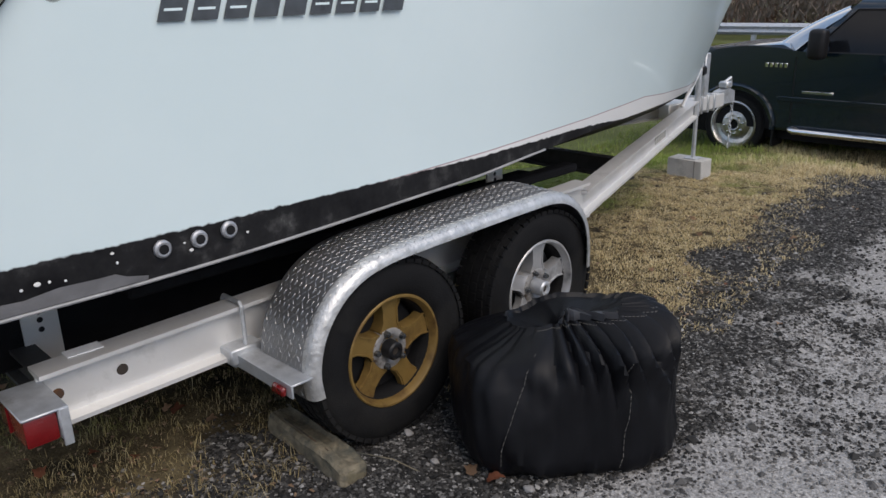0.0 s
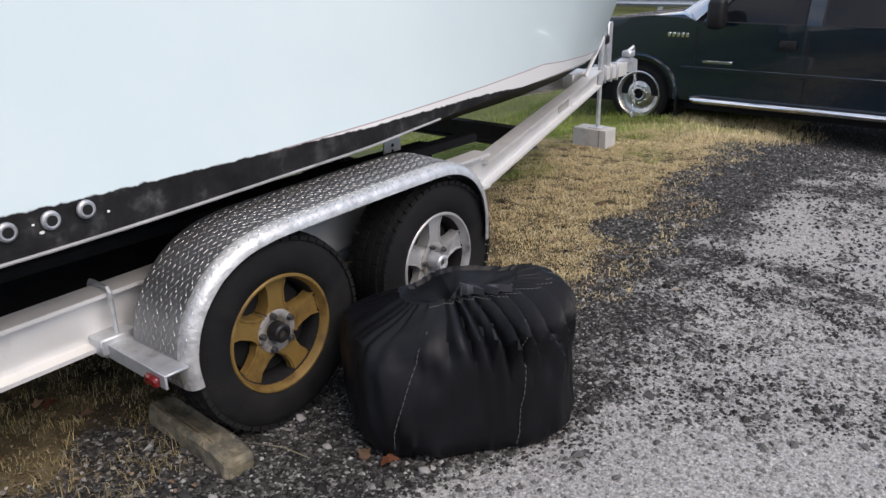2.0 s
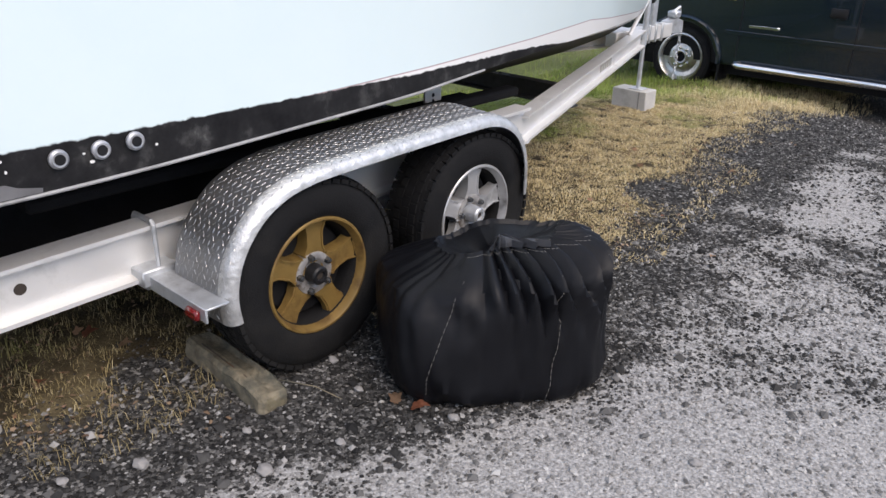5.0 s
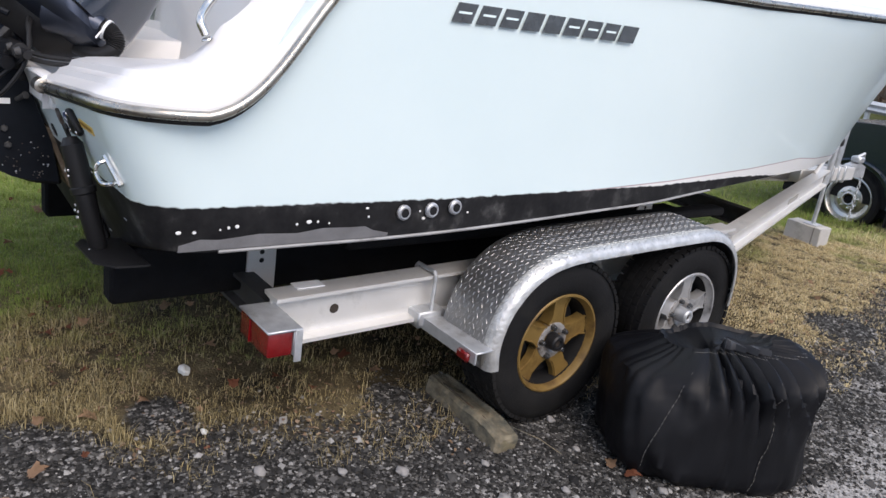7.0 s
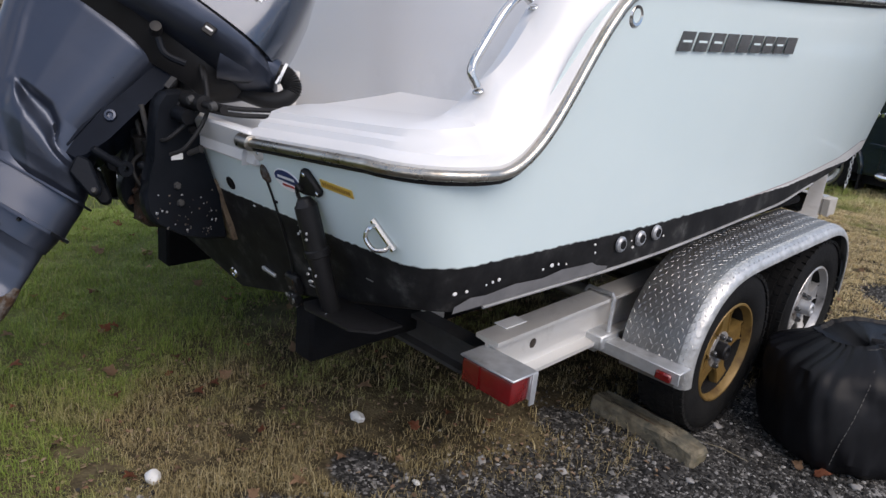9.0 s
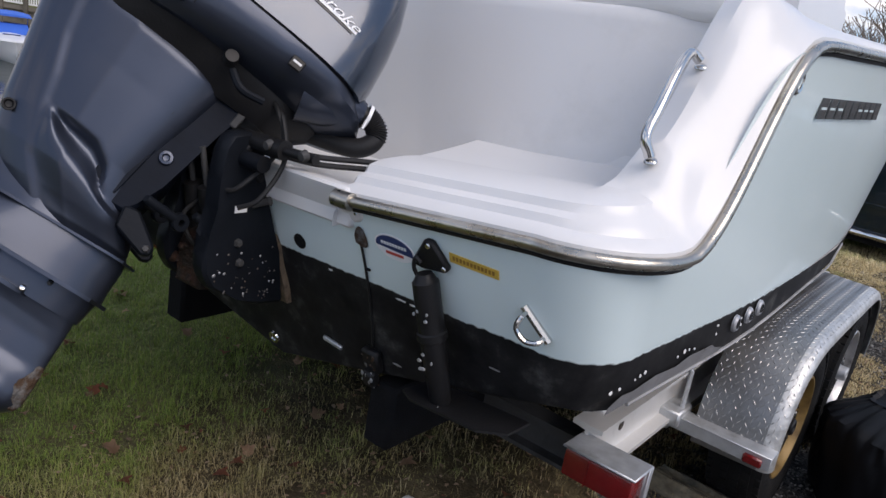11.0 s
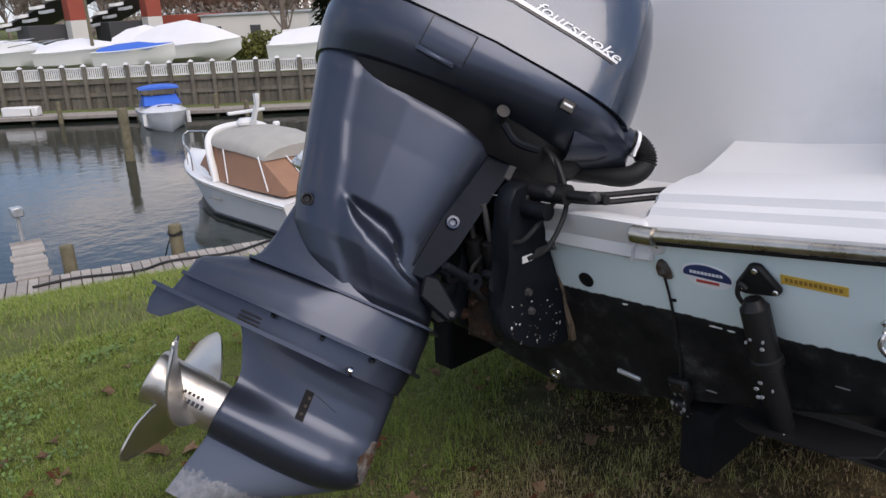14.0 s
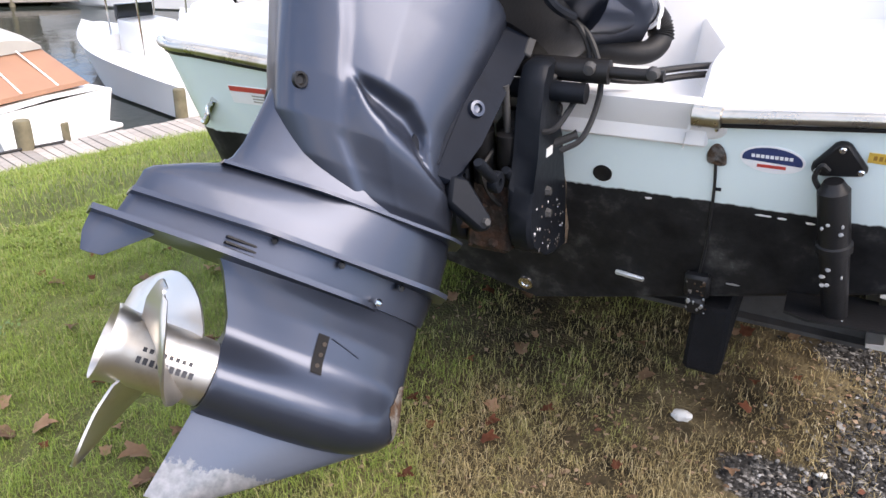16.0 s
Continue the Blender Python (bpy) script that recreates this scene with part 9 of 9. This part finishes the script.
for args in ((-60.5, 13.5, 0.8, 0.55, 7.0, 1.0, "open", "white cabin boat stored on land"), (-55.8, 16.2, 0.72, 0.6, 5.6, 0.9, "wrap", "boat in white shrink wrap stored on land"), (-54.8, 20.6, 0.6, 0.7, 4.8, 1.5, "wrap", "tall boat in white shrink wrap stored on land"), (-53.6, 21.8, 0.7, 0.62, 7.4, 1.7, "wrap", "large boat in white shrink wrap stored on land"), (-50.2, 18.0, 0.78, 0.6, 5.0, 0.6, "blue", "boat under a blue cover stored on land"),
             (-46.0, 28.0, 0.75, 0.6, 3.0, 0.4, "open", "small open boat stored on land"), (-42.2, 25.6, 0.75, 0.6, 6.0, 1.1, "wrap", "boat in white shrink wrap stored on land"), (-66.5, 14.0, 0.8, 0.5, 6.5, 0.9, "open", "white cabin boat stored on land"), (-36.0, 30.5, 0.8, 0.5, 6.0, 1.0, "wrap", "boat in white shrink wrap stored on land")):
    stored(*args)

# boat racks with red end panels, and the white building
for cx, cy in ((-77.0, 26.2), (-76.9, 33.5)):
    rk = thing("boat_rack", "dark boat rack shed with red and white end panel", "shed")
    part("end_panel", box((cx - 0.75, cy - 0.75, 1.3), (cx + 0.75, cy + 0.75, 3.4), 0.03), brick_red, rk)
    part("end_base", box((cx - 0.74, cy - 0.74, FAR_Z - 0.2), (cx + 0.74, cy + 0.74, 1.3), 0.03), stucco, rk)
    part("shed_roof", loft([[(cx - 1.0, cy - 1.0, 3.35), (cx - 1.0, cy - 1.0, 3.5), (cx - 5.5, cy - 5.2, 0.9), (cx - 5.5, cy - 5.2, 0.7)], [(cx - 9, cy + 6, 3.35), (cx - 9, cy + 6, 3.5), (cx - 13.5, cy + 1.8, 0.9), (cx - 13.5, cy + 1.8, 0.7)]]), shed_dark, rk)
    part("shed_dark_bay", box((cx - 4.5, cy - 4.0, FAR_Z), (cx - 0.9, cy - 0.4, 1.0), 0.05), shed_dark, rk)
    for i in range(7):
        bx, bz = -4.6 + 0.62 * i, 0.95 + 0.36 * i - 0.75 * (i % 2)
        part("racked_hull", loft([[(cx + bx + dx, cy + bx * 0.95 - 0.9 + dx * 0.9, bz + z0), (cx + bx + dx + w0, cy + bx * 0.95 - 0.9 + dx * 0.9 - w0, bz + z0), (cx + bx + dx + w0, cy + bx * 0.95 - 0.9 + dx * 0.9 - w0, bz + z0 + 0.28), (cx + bx + dx, cy + bx * 0.95 - 0.9 + dx * 0.9, bz + z0 + 0.28)] for dx, w0, z0 in ((0, 0.5, 0.0), (0.45, 0.5, 0.02), (0.9, 0.1, 0.14))]), galv if i % 2 else hull_white, rk)
wbld = thing("boathouse_building", "low white industrial building with red fascia", "building")
bm2 = Matrix.Translation((-78.5, 39.5, FAR_Z)) @ Matrix.Rotation(math.atan2(0.70, 0.71), 4, "Z")
part("wall", box((0, 0, 0), (11.5, 9, 3.0), m=bm2), stucco, wbld)
part("roof", box((-0.2, -0.2, 3.0), (11.7, 9.2, 3.15), m=bm2), galv, wbld)
part("red_fascia", box((-6.0, 0.4, 2.1), (-0.05, 8.5, 3.25), m=bm2), brick_red, wbld)
part("wall", box((-5.9, 0.5, 0), (-0.05, 8.4, 2.1), m=bm2), stucco, wbld)
for xx in (-4.4, -2.6, 1.0, 5.2):
    dr = part("door", box((xx, -0.06 + (0.5 if xx < 0 else 0), 0.0), (xx + 1.1, 0.02 + (0.5 if xx < 0 else 0), 1.9), m=bm2), shed_dark, wbld)
pole_ = thing("utility_pole", "tall grey utility pole behind the bulkhead", "pole")
part("pole_shaft", tube([(-52.3, 18.3, FAR_Z), (-52.3, 18.3, 3.0)], [0.13, 0.10], 8), pile_wood, pole_)


# ---- trees ----
def bare_tree(h, seed, spread=0.55, depth=5, rmin=0.012, lean=0.0, kids=4, trunk=0.30):
    """Vertices and faces of a leafless tree, limbs splitting into ever finer twigs."""
    rnd = random.Random(seed)
    vs, fs = [], []

    def limb(p, d, length, r, lev):
        segs = 3 if lev < 3 else 2
        pts = [p]
        q = p
        for i in range(segs):
            d = (d + Vector((rnd.uniform(-1, 1), rnd.uniform(-1, 1), rnd.uniform(-0.25, 0.6))) * 0.17).normalized()
            q = q + d * length / segs
            pts.append(q)
        sides = 5 if lev < 2 else 3
        base = len(vs)
        s = d.cross(Vector((0.3, 0.9, 0.2))).normalized()
        u = s.cross(d)
        for i, c in enumerate(pts):
            rr = max(r * (1 - 0.45 * i / segs), rmin)
            for k_ in range(sides):
                a = 2 * math.pi * k_ / sides
                vs.append(tuple(c + (s * math.cos(a) + u * math.sin(a)) * rr))
        for i in range(segs):
            for k_ in range(sides):
                k2 = (k_ + 1) % sides
                fs.append((base + i * sides + k_, base + i * sides + k2, base + (i + 1) * sides + k2, base + (i + 1) * sides + k_))
        if lev < depth:
            for j in range(kids if lev else kids + 3):
                c = pts[max(1, min(segs, int(rnd.uniform(0.4, 1.05) * segs + 0.5)))]
                dd = (d + Vector((rnd.uniform(-1, 1), rnd.uniform(-1, 1), rnd.uniform(-0.15, 0.6))) * spread * 1.5).normalized()
                limb(c, dd, length * rnd.uniform(0.55, 0.82), r * 0.52, lev + 1)
    limb(Vector((0, 0, 0)), Vector((lean, 0, 1)).normalized(), h * trunk, h * 0.016, 0)
    return vs, fs


def tree_thing(name, x, y, z, h, seed, material, label, **kw):
    t = thing(name, label, "tree", m=Matrix.Translation((x, y, z)))
    vs, fs = bare_tree(h, seed, **kw)
    nt = 4 * 5
    me = bpy.data.meshes.new("crown")
    me.from_pydata(vs, [], fs)
    me.materials.append(material)
    ob = new("crown", me)
    ob.parent = t
    part("trunk", tube([(0, 0, -0.3), (0.02, 0, h * 0.2), (0, 0.02, h * 0.38)], [h * 0.020, h * 0.016, h * 0.011], 8), material, t)


tree_thing("bare_tree", -47.3, 68.5, FAR_Z, 20.5, 3, bark, "large leafless tree with spreading crown", rmin=0.014, spread=0.85, trunk=0.26)
tree_thing("bare_tree", -60.3, 38.0, FAR_Z, 12.5, 6, bark, "leafless grey tree beside the building", rmin=0.011, spread=0.48)
tree_thing("bare_tree", -51.0, 42.5, FAR_Z, 12.5, 9, bark, "leafless grey tree beside the evergreen", rmin=0.011, spread=0.6)
ev = thing("evergreen", "tall dark evergreen tree behind the boatyard", "tree", m=Matrix.Translation((-55.6, 40.2, FAR_Z)) @ Matrix.Scale(1.12, 4))
part("trunk", tube([(0, 0, -0.3), (0, 0, 8.0)], [0.16, 0.03], 7), bark, ev)
rnd = random.Random(2)
evv, evf = [], []
for i in range(1900):
    z = 0.6 + 7.6 * rnd.random() ** 0.9
    R = 1.9 * (1 - (z - 0.6) / 7.9) ** 0.85 * rnd.uniform(0.35, 1.05)
    a = rnd.uniform(0, 6.283)
    c = Vector((R * math.cos(a), R * math.sin(a), z - R * 0.18))
    d = Vector((math.cos(a), math.sin(a), -0.25)) * rnd.uniform(0.25, 0.5)
    s = Vector((-math.sin(a), math.cos(a), 0)) * rnd.uniform(0.08, 0.18)
    b0 = len(evv)
    evv += [tuple(c - s), tuple(c + s), tuple(c + d), tuple(c + Vector((0, 0, 0.22)))]
    evf += [(b0, b0 + 1, b0 + 2), (b0, b0 + 3, b0 + 2)]
eme = bpy.data.meshes.new("crown")
eme.from_pydata(evv, [], evf)
eme.materials.append(pine)
new("crown", eme).parent = ev

# distant woods: one joined mass of many leafless trees
variants = [bare_tree(10, 40 + i, depth=4, rmin=0.014, spread=0.62, trunk=0.24) for i in range(5)]
for name, material, seed, spans in (("distant_woods", bark, 1, ((8, 44, 95, 125, 34, 11.0), (55, 86, 170, 200, 50, 23.0))), ("distant_reddish_woods", bark_red, 2, ((52, 66, 130, 165, 34, 17.5), (20, 42, 80, 100, 34, 9.5))), ("woods_behind_yard", bark, 3, ((-12, 18, 44, 70, 44, 14.0),))):
    rnd = random.Random(seed)
    av, af = [], []
    for h0, h1, r0, r1, cnt, hh in spans:
        for i in range(cnt):
            hd_ = radians(h0 + (h1 - h0) * (i + rnd.uniform(0, 1)) / cnt)
            r = rnd.uniform(r0, r1)
            vs, fs = rnd.choice(variants)
            s = hh / 10 * rnd.uniform(0.75, 1.1)
            a = rnd.uniform(0, 6.283)
            px_, py_ = -math.sin(hd_) * r, math.cos(hd_) * r
            arr = np.array(vs) * s
            xr = arr[:, 0] * math.cos(a) - arr[:, 1] * math.sin(a) + px_
            yr = arr[:, 0] * math.sin(a) + arr[:, 1] * math.cos(a) + py_
            base = len(av)
            av += list(zip(xr.tolist(), yr.tolist(), (arr[:, 2] + FAR_Z).tolist()))
            af += [tuple(base + q for q in f) for f in fs]
    me = bpy.data.meshes.new(name)
    me.from_pydata(av, [], af)
    me.materials.append(material)
    tagged(new(name, me), "leafless brown woods on the horizon", "woods", kind="stuff")


def scrub(name, cx, cy, z, rx, ry, h, cnt, seed, material, label, wide=0.08, rise=-0.2):
    rnd = random.Random(seed)
    vs, fs = [], []
    for i in range(cnt):
        a, r = rnd.uniform(0, 6.283), math.sqrt(rnd.random())
        x, y = cx + rx * r * math.cos(a), cy + ry * r * math.sin(a)
        zz = z + h * rnd.random() * (1 - 0.6 * r * r)
        d = Vector((rnd.uniform(-1, 1), rnd.uniform(-1, 1), rnd.uniform(rise, 1 + 3 * max(0.0, rise)))).normalized() * rnd.uniform(0.15, 0.4) * (h / 2)
        s = d.cross(Vector((rnd.random(), rnd.random(), 0.3))).normalized() * wide * h
        b0 = len(vs)
        vs += [(x - s.x, y - s.y, zz - s.z), (x + s.x, y + s.y, zz + s.z), (x + d.x, y + d.y, zz + d.z)]
        fs.append((b0, b0 + 1, b0 + 2))
    me = bpy.data.meshes.new(name)
    me.from_pydata(vs, [], fs)
    me.materials.append(material)
    tagged(new(name, me), label, "bush", kind="stuff")


scrub("bush", -53.0, 32.0, FAR_Z, 3.2, 3.2, 2.0, 1800, 1, bush_mat, "olive-green bush behind the bulkhead")
scrub("undergrowth", -34, 62, FAR_Z, 26, 8, 3.2, 5000, 2, bark_red, "brown undergrowth below the far trees")
scrub("undergrowth", -1, 52, -1.0, 30, 8, 4.4, 15000, 3, bark, "brown undergrowth at the wood's edge", 0.018, 0.6)
scrub("undergrowth", -105, 60, FAR_Z, 30, 30, 4.5, 4000, 4, bark, "brown undergrowth below the distant woods")


# ---- pickup truck beyond the trailer ----
TX, TY, TZ = -0.97, 9.40, -0.426
truck = thing("pickup_truck", "dark green crew-cab pickup truck parked on gravel and grass", "truck", m=Matrix.Translation((TX, TY, TZ)))
W = 1.95
R_T = 0.372


def side_poly():
    """Lower body outline, x from the front axle, z up, with wheel arches."""
    out = [(-1.02, 0.42), (-1.05, 0.62), (-1.02, 0.98), (-0.97, 1.14), (-0.60, 1.245), (0.1, 1.305), (0.50, 1.325), (0.62, 1.27), (0.74, 1.22), (2.95, 1.21), (2.98, 1.30), (4.95, 1.30), (4.97, 0.55)]
    out += [(4.95, 0.42), (4.05, 0.42)]
    out += [(3.55 + 0.48 * math.cos(radians(a)), 0.40 + 0.50 * math.sin(radians(a))) for a in range(0, 181, 15)]
    out += [(3.05, 0.36), (0.50, 0.36)]
    out += [(0.0 + 0.47 * math.cos(radians(a)), 0.40 + 0.43 * math.sin(radians(a))) for a in range(0, 181, 15)]
    out += [(-0.47, 0.42)]
    return out


bodyp = prism(side_poly(), -W, 0, m=IN_XZ)
bmesh.ops.bevel(bodyp, geom=[e for e in bodyp.edges if abs(e.verts[0].co.y - e.verts[1].co.y) < 0.01], offset=0.035, segments=2, affect="EDGES")
body = part("body", bodyp, truck_paint, truck, "dark green painted truck body")
part("underbody", box((-0.9, 0.14, 0.24), (4.6, W - 0.14, 0.7)), truck_under, truck)
for x in (0.0, 3.55):
    part("wheel_well", box((x - 0.5, 0.06, 0.36), (x + 0.5, W - 0.06, 0.93)), truck_under, truck)
    part("arch_flare", tube([(x + 0.49 * math.cos(radians(a)), -0.012, 0.40 + (0.445 if x < 1 else 0.515) * math.sin(radians(a))) for a in range(-4, 185, 12)], 0.028, 8), truck_paint, body)
cabp = loft([[(0.66, 0.06, 1.20), (2.96, 0.06, 1.20), (2.96, W - 0.06, 1.20), (0.66, W - 0.06, 1.20)], [(0.93, 0.14, 1.50), (2.90, 0.14, 1.50), (2.90, W - 0.14, 1.50), (0.93, W - 0.14, 1.50)], [(1.16, 0.21, 1.74), (2.82, 0.21, 1.74), (2.82, W - 0.21, 1.74), (1.16, W - 0.21, 1.74)], [(1.20, 0.29, 1.80), (2.74, 0.29, 1.80), (2.74, W - 0.29, 1.80), (1.20, W - 0.29, 1.80)]])
part("cab", cabp, truck_paint, truck)


def side_window(a, b_, c, d, name="side_window"):
    """A glass pane on the near flank of the cab; corners as (x, z)."""
    def yy(z):
        return interp(z, [1.20, 1.50, 1.74], [0.06, 0.14, 0.21]) - 0.012
    bm = bmesh.new()
    bm.faces.new([bm.verts.new((x, yy(z), z)) for x, z in (a, b_, c, d)])
    bmesh.ops.solidify(bm, geom=bm.faces[:], thickness=0.008)
    w_ = part(name, bm, dark_glass, truck, "dark tinted side window", smooth=False)
    part("window_seal", tube([(x, yy(z) - 0.002, z) for x, z in (a, b_, c, d, a)], 0.012, 5), black_plastic, w_)


side_window((0.80, 1.25), (1.82, 1.25), (1.82, 1.70), (1.20, 1.70))
side_window((2.00, 1.25), (2.80, 1.25), (2.76, 1.70), (2.00, 1.70))
ws_rows = []
for i in range(13):
    f = -1 + 2 * i / 12
    ws_rows.append([(0.15 + 0.48 * abs(f) ** 2.2 + 0.78 * u - 0.26 * u * abs(f) ** 2.2, W / 2 + f * (0.925 - 0.14 * u), 1.31 - 0.06 * abs(f) ** 2 + 0.43 * u + 0.03 * math.sin(math.pi * u)) for u in [k_ / 6 for k_ in range(7)]])
ws_ = loft(ws_rows, closed=False, caps=False)
# sky reflection painted into the glass as a pale blue base colour
part("windscreen", ws_, mat("painted_reflection_glass", (0.30, 0.36, 0.42), 0.05, 0.3, 0.05, 2), truck, "windscreen with a pale sky reflection painted in")
part("wiper", tube([(0.42, 0.25, 1.30), (0.46, 0.8, 1.32)], 0.012, 5), black_plastic, truck)
for x in (0.68, 1.90, 2.95):
    part("door_gap", box((x - 0.006, -0.003, 0.46), (x + 0.006, 0.004, 1.20)), black_plastic, body)
for x in (1.70, 2.74):
    part("door_handle", box((x - 0.085, -0.03, 0.99), (x + 0.085, -0.002, 1.09), 0.012, seg=2), black_plastic, body, "black door handle")
part("side_moulding", box((0.52, -0.016, 0.70), (3.0, 0.0, 0.755), 0.006), truck_paint, body)
part("vent_badge", box((0.78, -0.008, 0.80), (1.12, 0.0, 0.83), 0.003), chrome, body)
for i in range(5):
    part("badge_bar", box((0.34 + i * 0.055, -0.02, 1.075), (0.375 + i * 0.055, -0.002, 1.125), 0.003), chrome, body)
part("running_board", tube([(0.70, -0.02, 0.385), (0.78, -0.09, 0.385), (2.9, -0.09, 0.385), (2.98, -0.04, 0.38)], 0.036, 10), chrome, truck, "chrome tube running board")
part("mud_flap", box((0.47, 0.02, 0.16), (0.50, 0.30, 0.62), 0.006), black_plastic, truck)
mr_ = part("door_mirror", box((-0.09, -0.12, -0.15), (0.09, 0.06, 0.17), 0.05, m=Matrix.Translation((0.98, -0.20, 1.35)), seg=3), black_plastic, truck, "black door mirror")
part("mirror_arm", tube([(0.96, 0.08, 1.26), (0.96, -0.14, 1.27)], 0.025, 6), black_plastic, mr_)
part("mirror_arm", tube([(0.96, 0.10, 1.37), (0.96, -0.14, 1.37)], 0.02, 6), black_plastic, mr_)
part("front_bumper", box((-1.22, 0.05, 0.42), (-1.0, W - 0.05, 0.66), 0.04, seg=2), chrome, truck)
part("headlamp", box((-1.04, 0.08, 0.78), (-0.92, 0.45, 1.0), 0.03, seg=2), dark_glass, truck)
part("grille", box((-1.06, 0.5, 0.72), (-1.0, W - 0.5, 1.05), 0.02), chrome, truck)


def truck_wheel(x, y, flip):
    m = Matrix.Translation((x, y, R_T)) @ Matrix.Rotation(radians(90 * flip), 4, "X")
    t = part("wheel", lathe([(0.28, -0.10), (0.30, -0.115), (R_T - 0.03, -0.11), (R_T, -0.08), (R_T, 0.08), (R_T - 0.03, 0.11), (0.30, 0.115), (0.28, 0.10), (0.25, 0.0)], 44, closed_profile=True), rubber, truck, "truck tyre on polished simulator wheel")
    t.matrix_basis = m
    rim = part("rim", lathe([(0.288, 0.09), (0.283, 0.112), (0.268, 0.116), (0.255, 0.10), (0.235, 0.055), (0.19, 0.045), (0.165, 0.065), (0.13, 0.08), (0.09, 0.082), (0.085, 0.10), (0.07, 0.105), (0.06, 0.10), (0.055, 0.06), (0.0, 0.055)], 40), rim_chrome, t, "polished rim_chrome wheel cover")
    for k_ in range(8):
        a = radians(45 * k_ + 10)
        part("lug_nut", lathe([(0, 0.115), (0.012, 0.112), (0.016, 0.08)], 6, m=Matrix.Translation((0.112 * math.cos(a), 0.112 * math.sin(a), 0))), chrome, rim)
        if k_ % 2 == 0:
            part("hand_hole", lathe([(0, 0.046), (0.02, 0.046), (0.026, 0.04)], 10, m=Matrix.Translation((0.19 * math.cos(a + 0.4), 0.19 * math.sin(a + 0.4), 0))), truck_under, rim)
    part("hub_bore", lathe([(0, 0.075), (0.045, 0.072), (0.055, 0.10)], 20), truck_under, rim)


for x in (0.0, 3.55):
    truck_wheel(x, 0.13, 1)
    truck_wheel(x, W - 0.13, -1)

# guard rail beyond the truck
gr = thing("guard_rail", "grey steel guard rail beyond the truck", "guard rail")
part("rail_beam", loft([[(x, 30.5 + 0.12 * x + o, z) for z, o in ((-0.32, 0), (-0.22, -0.08), (-0.12, 0), (-0.02, -0.08), (0.08, 0), (0.10, 0.03), (-0.32, 0.03))] for x in (-30, -10, 10, 30)]), galv, gr)
for i in range(12):
    part("rail_post", box((-26 + i * 4, 30.55 + 0.12 * (-26 + i * 4), -1.6), (-25.85 + i * 4, 30.7 + 0.12 * (-26 + i * 4), 0.05)), galv, gr)
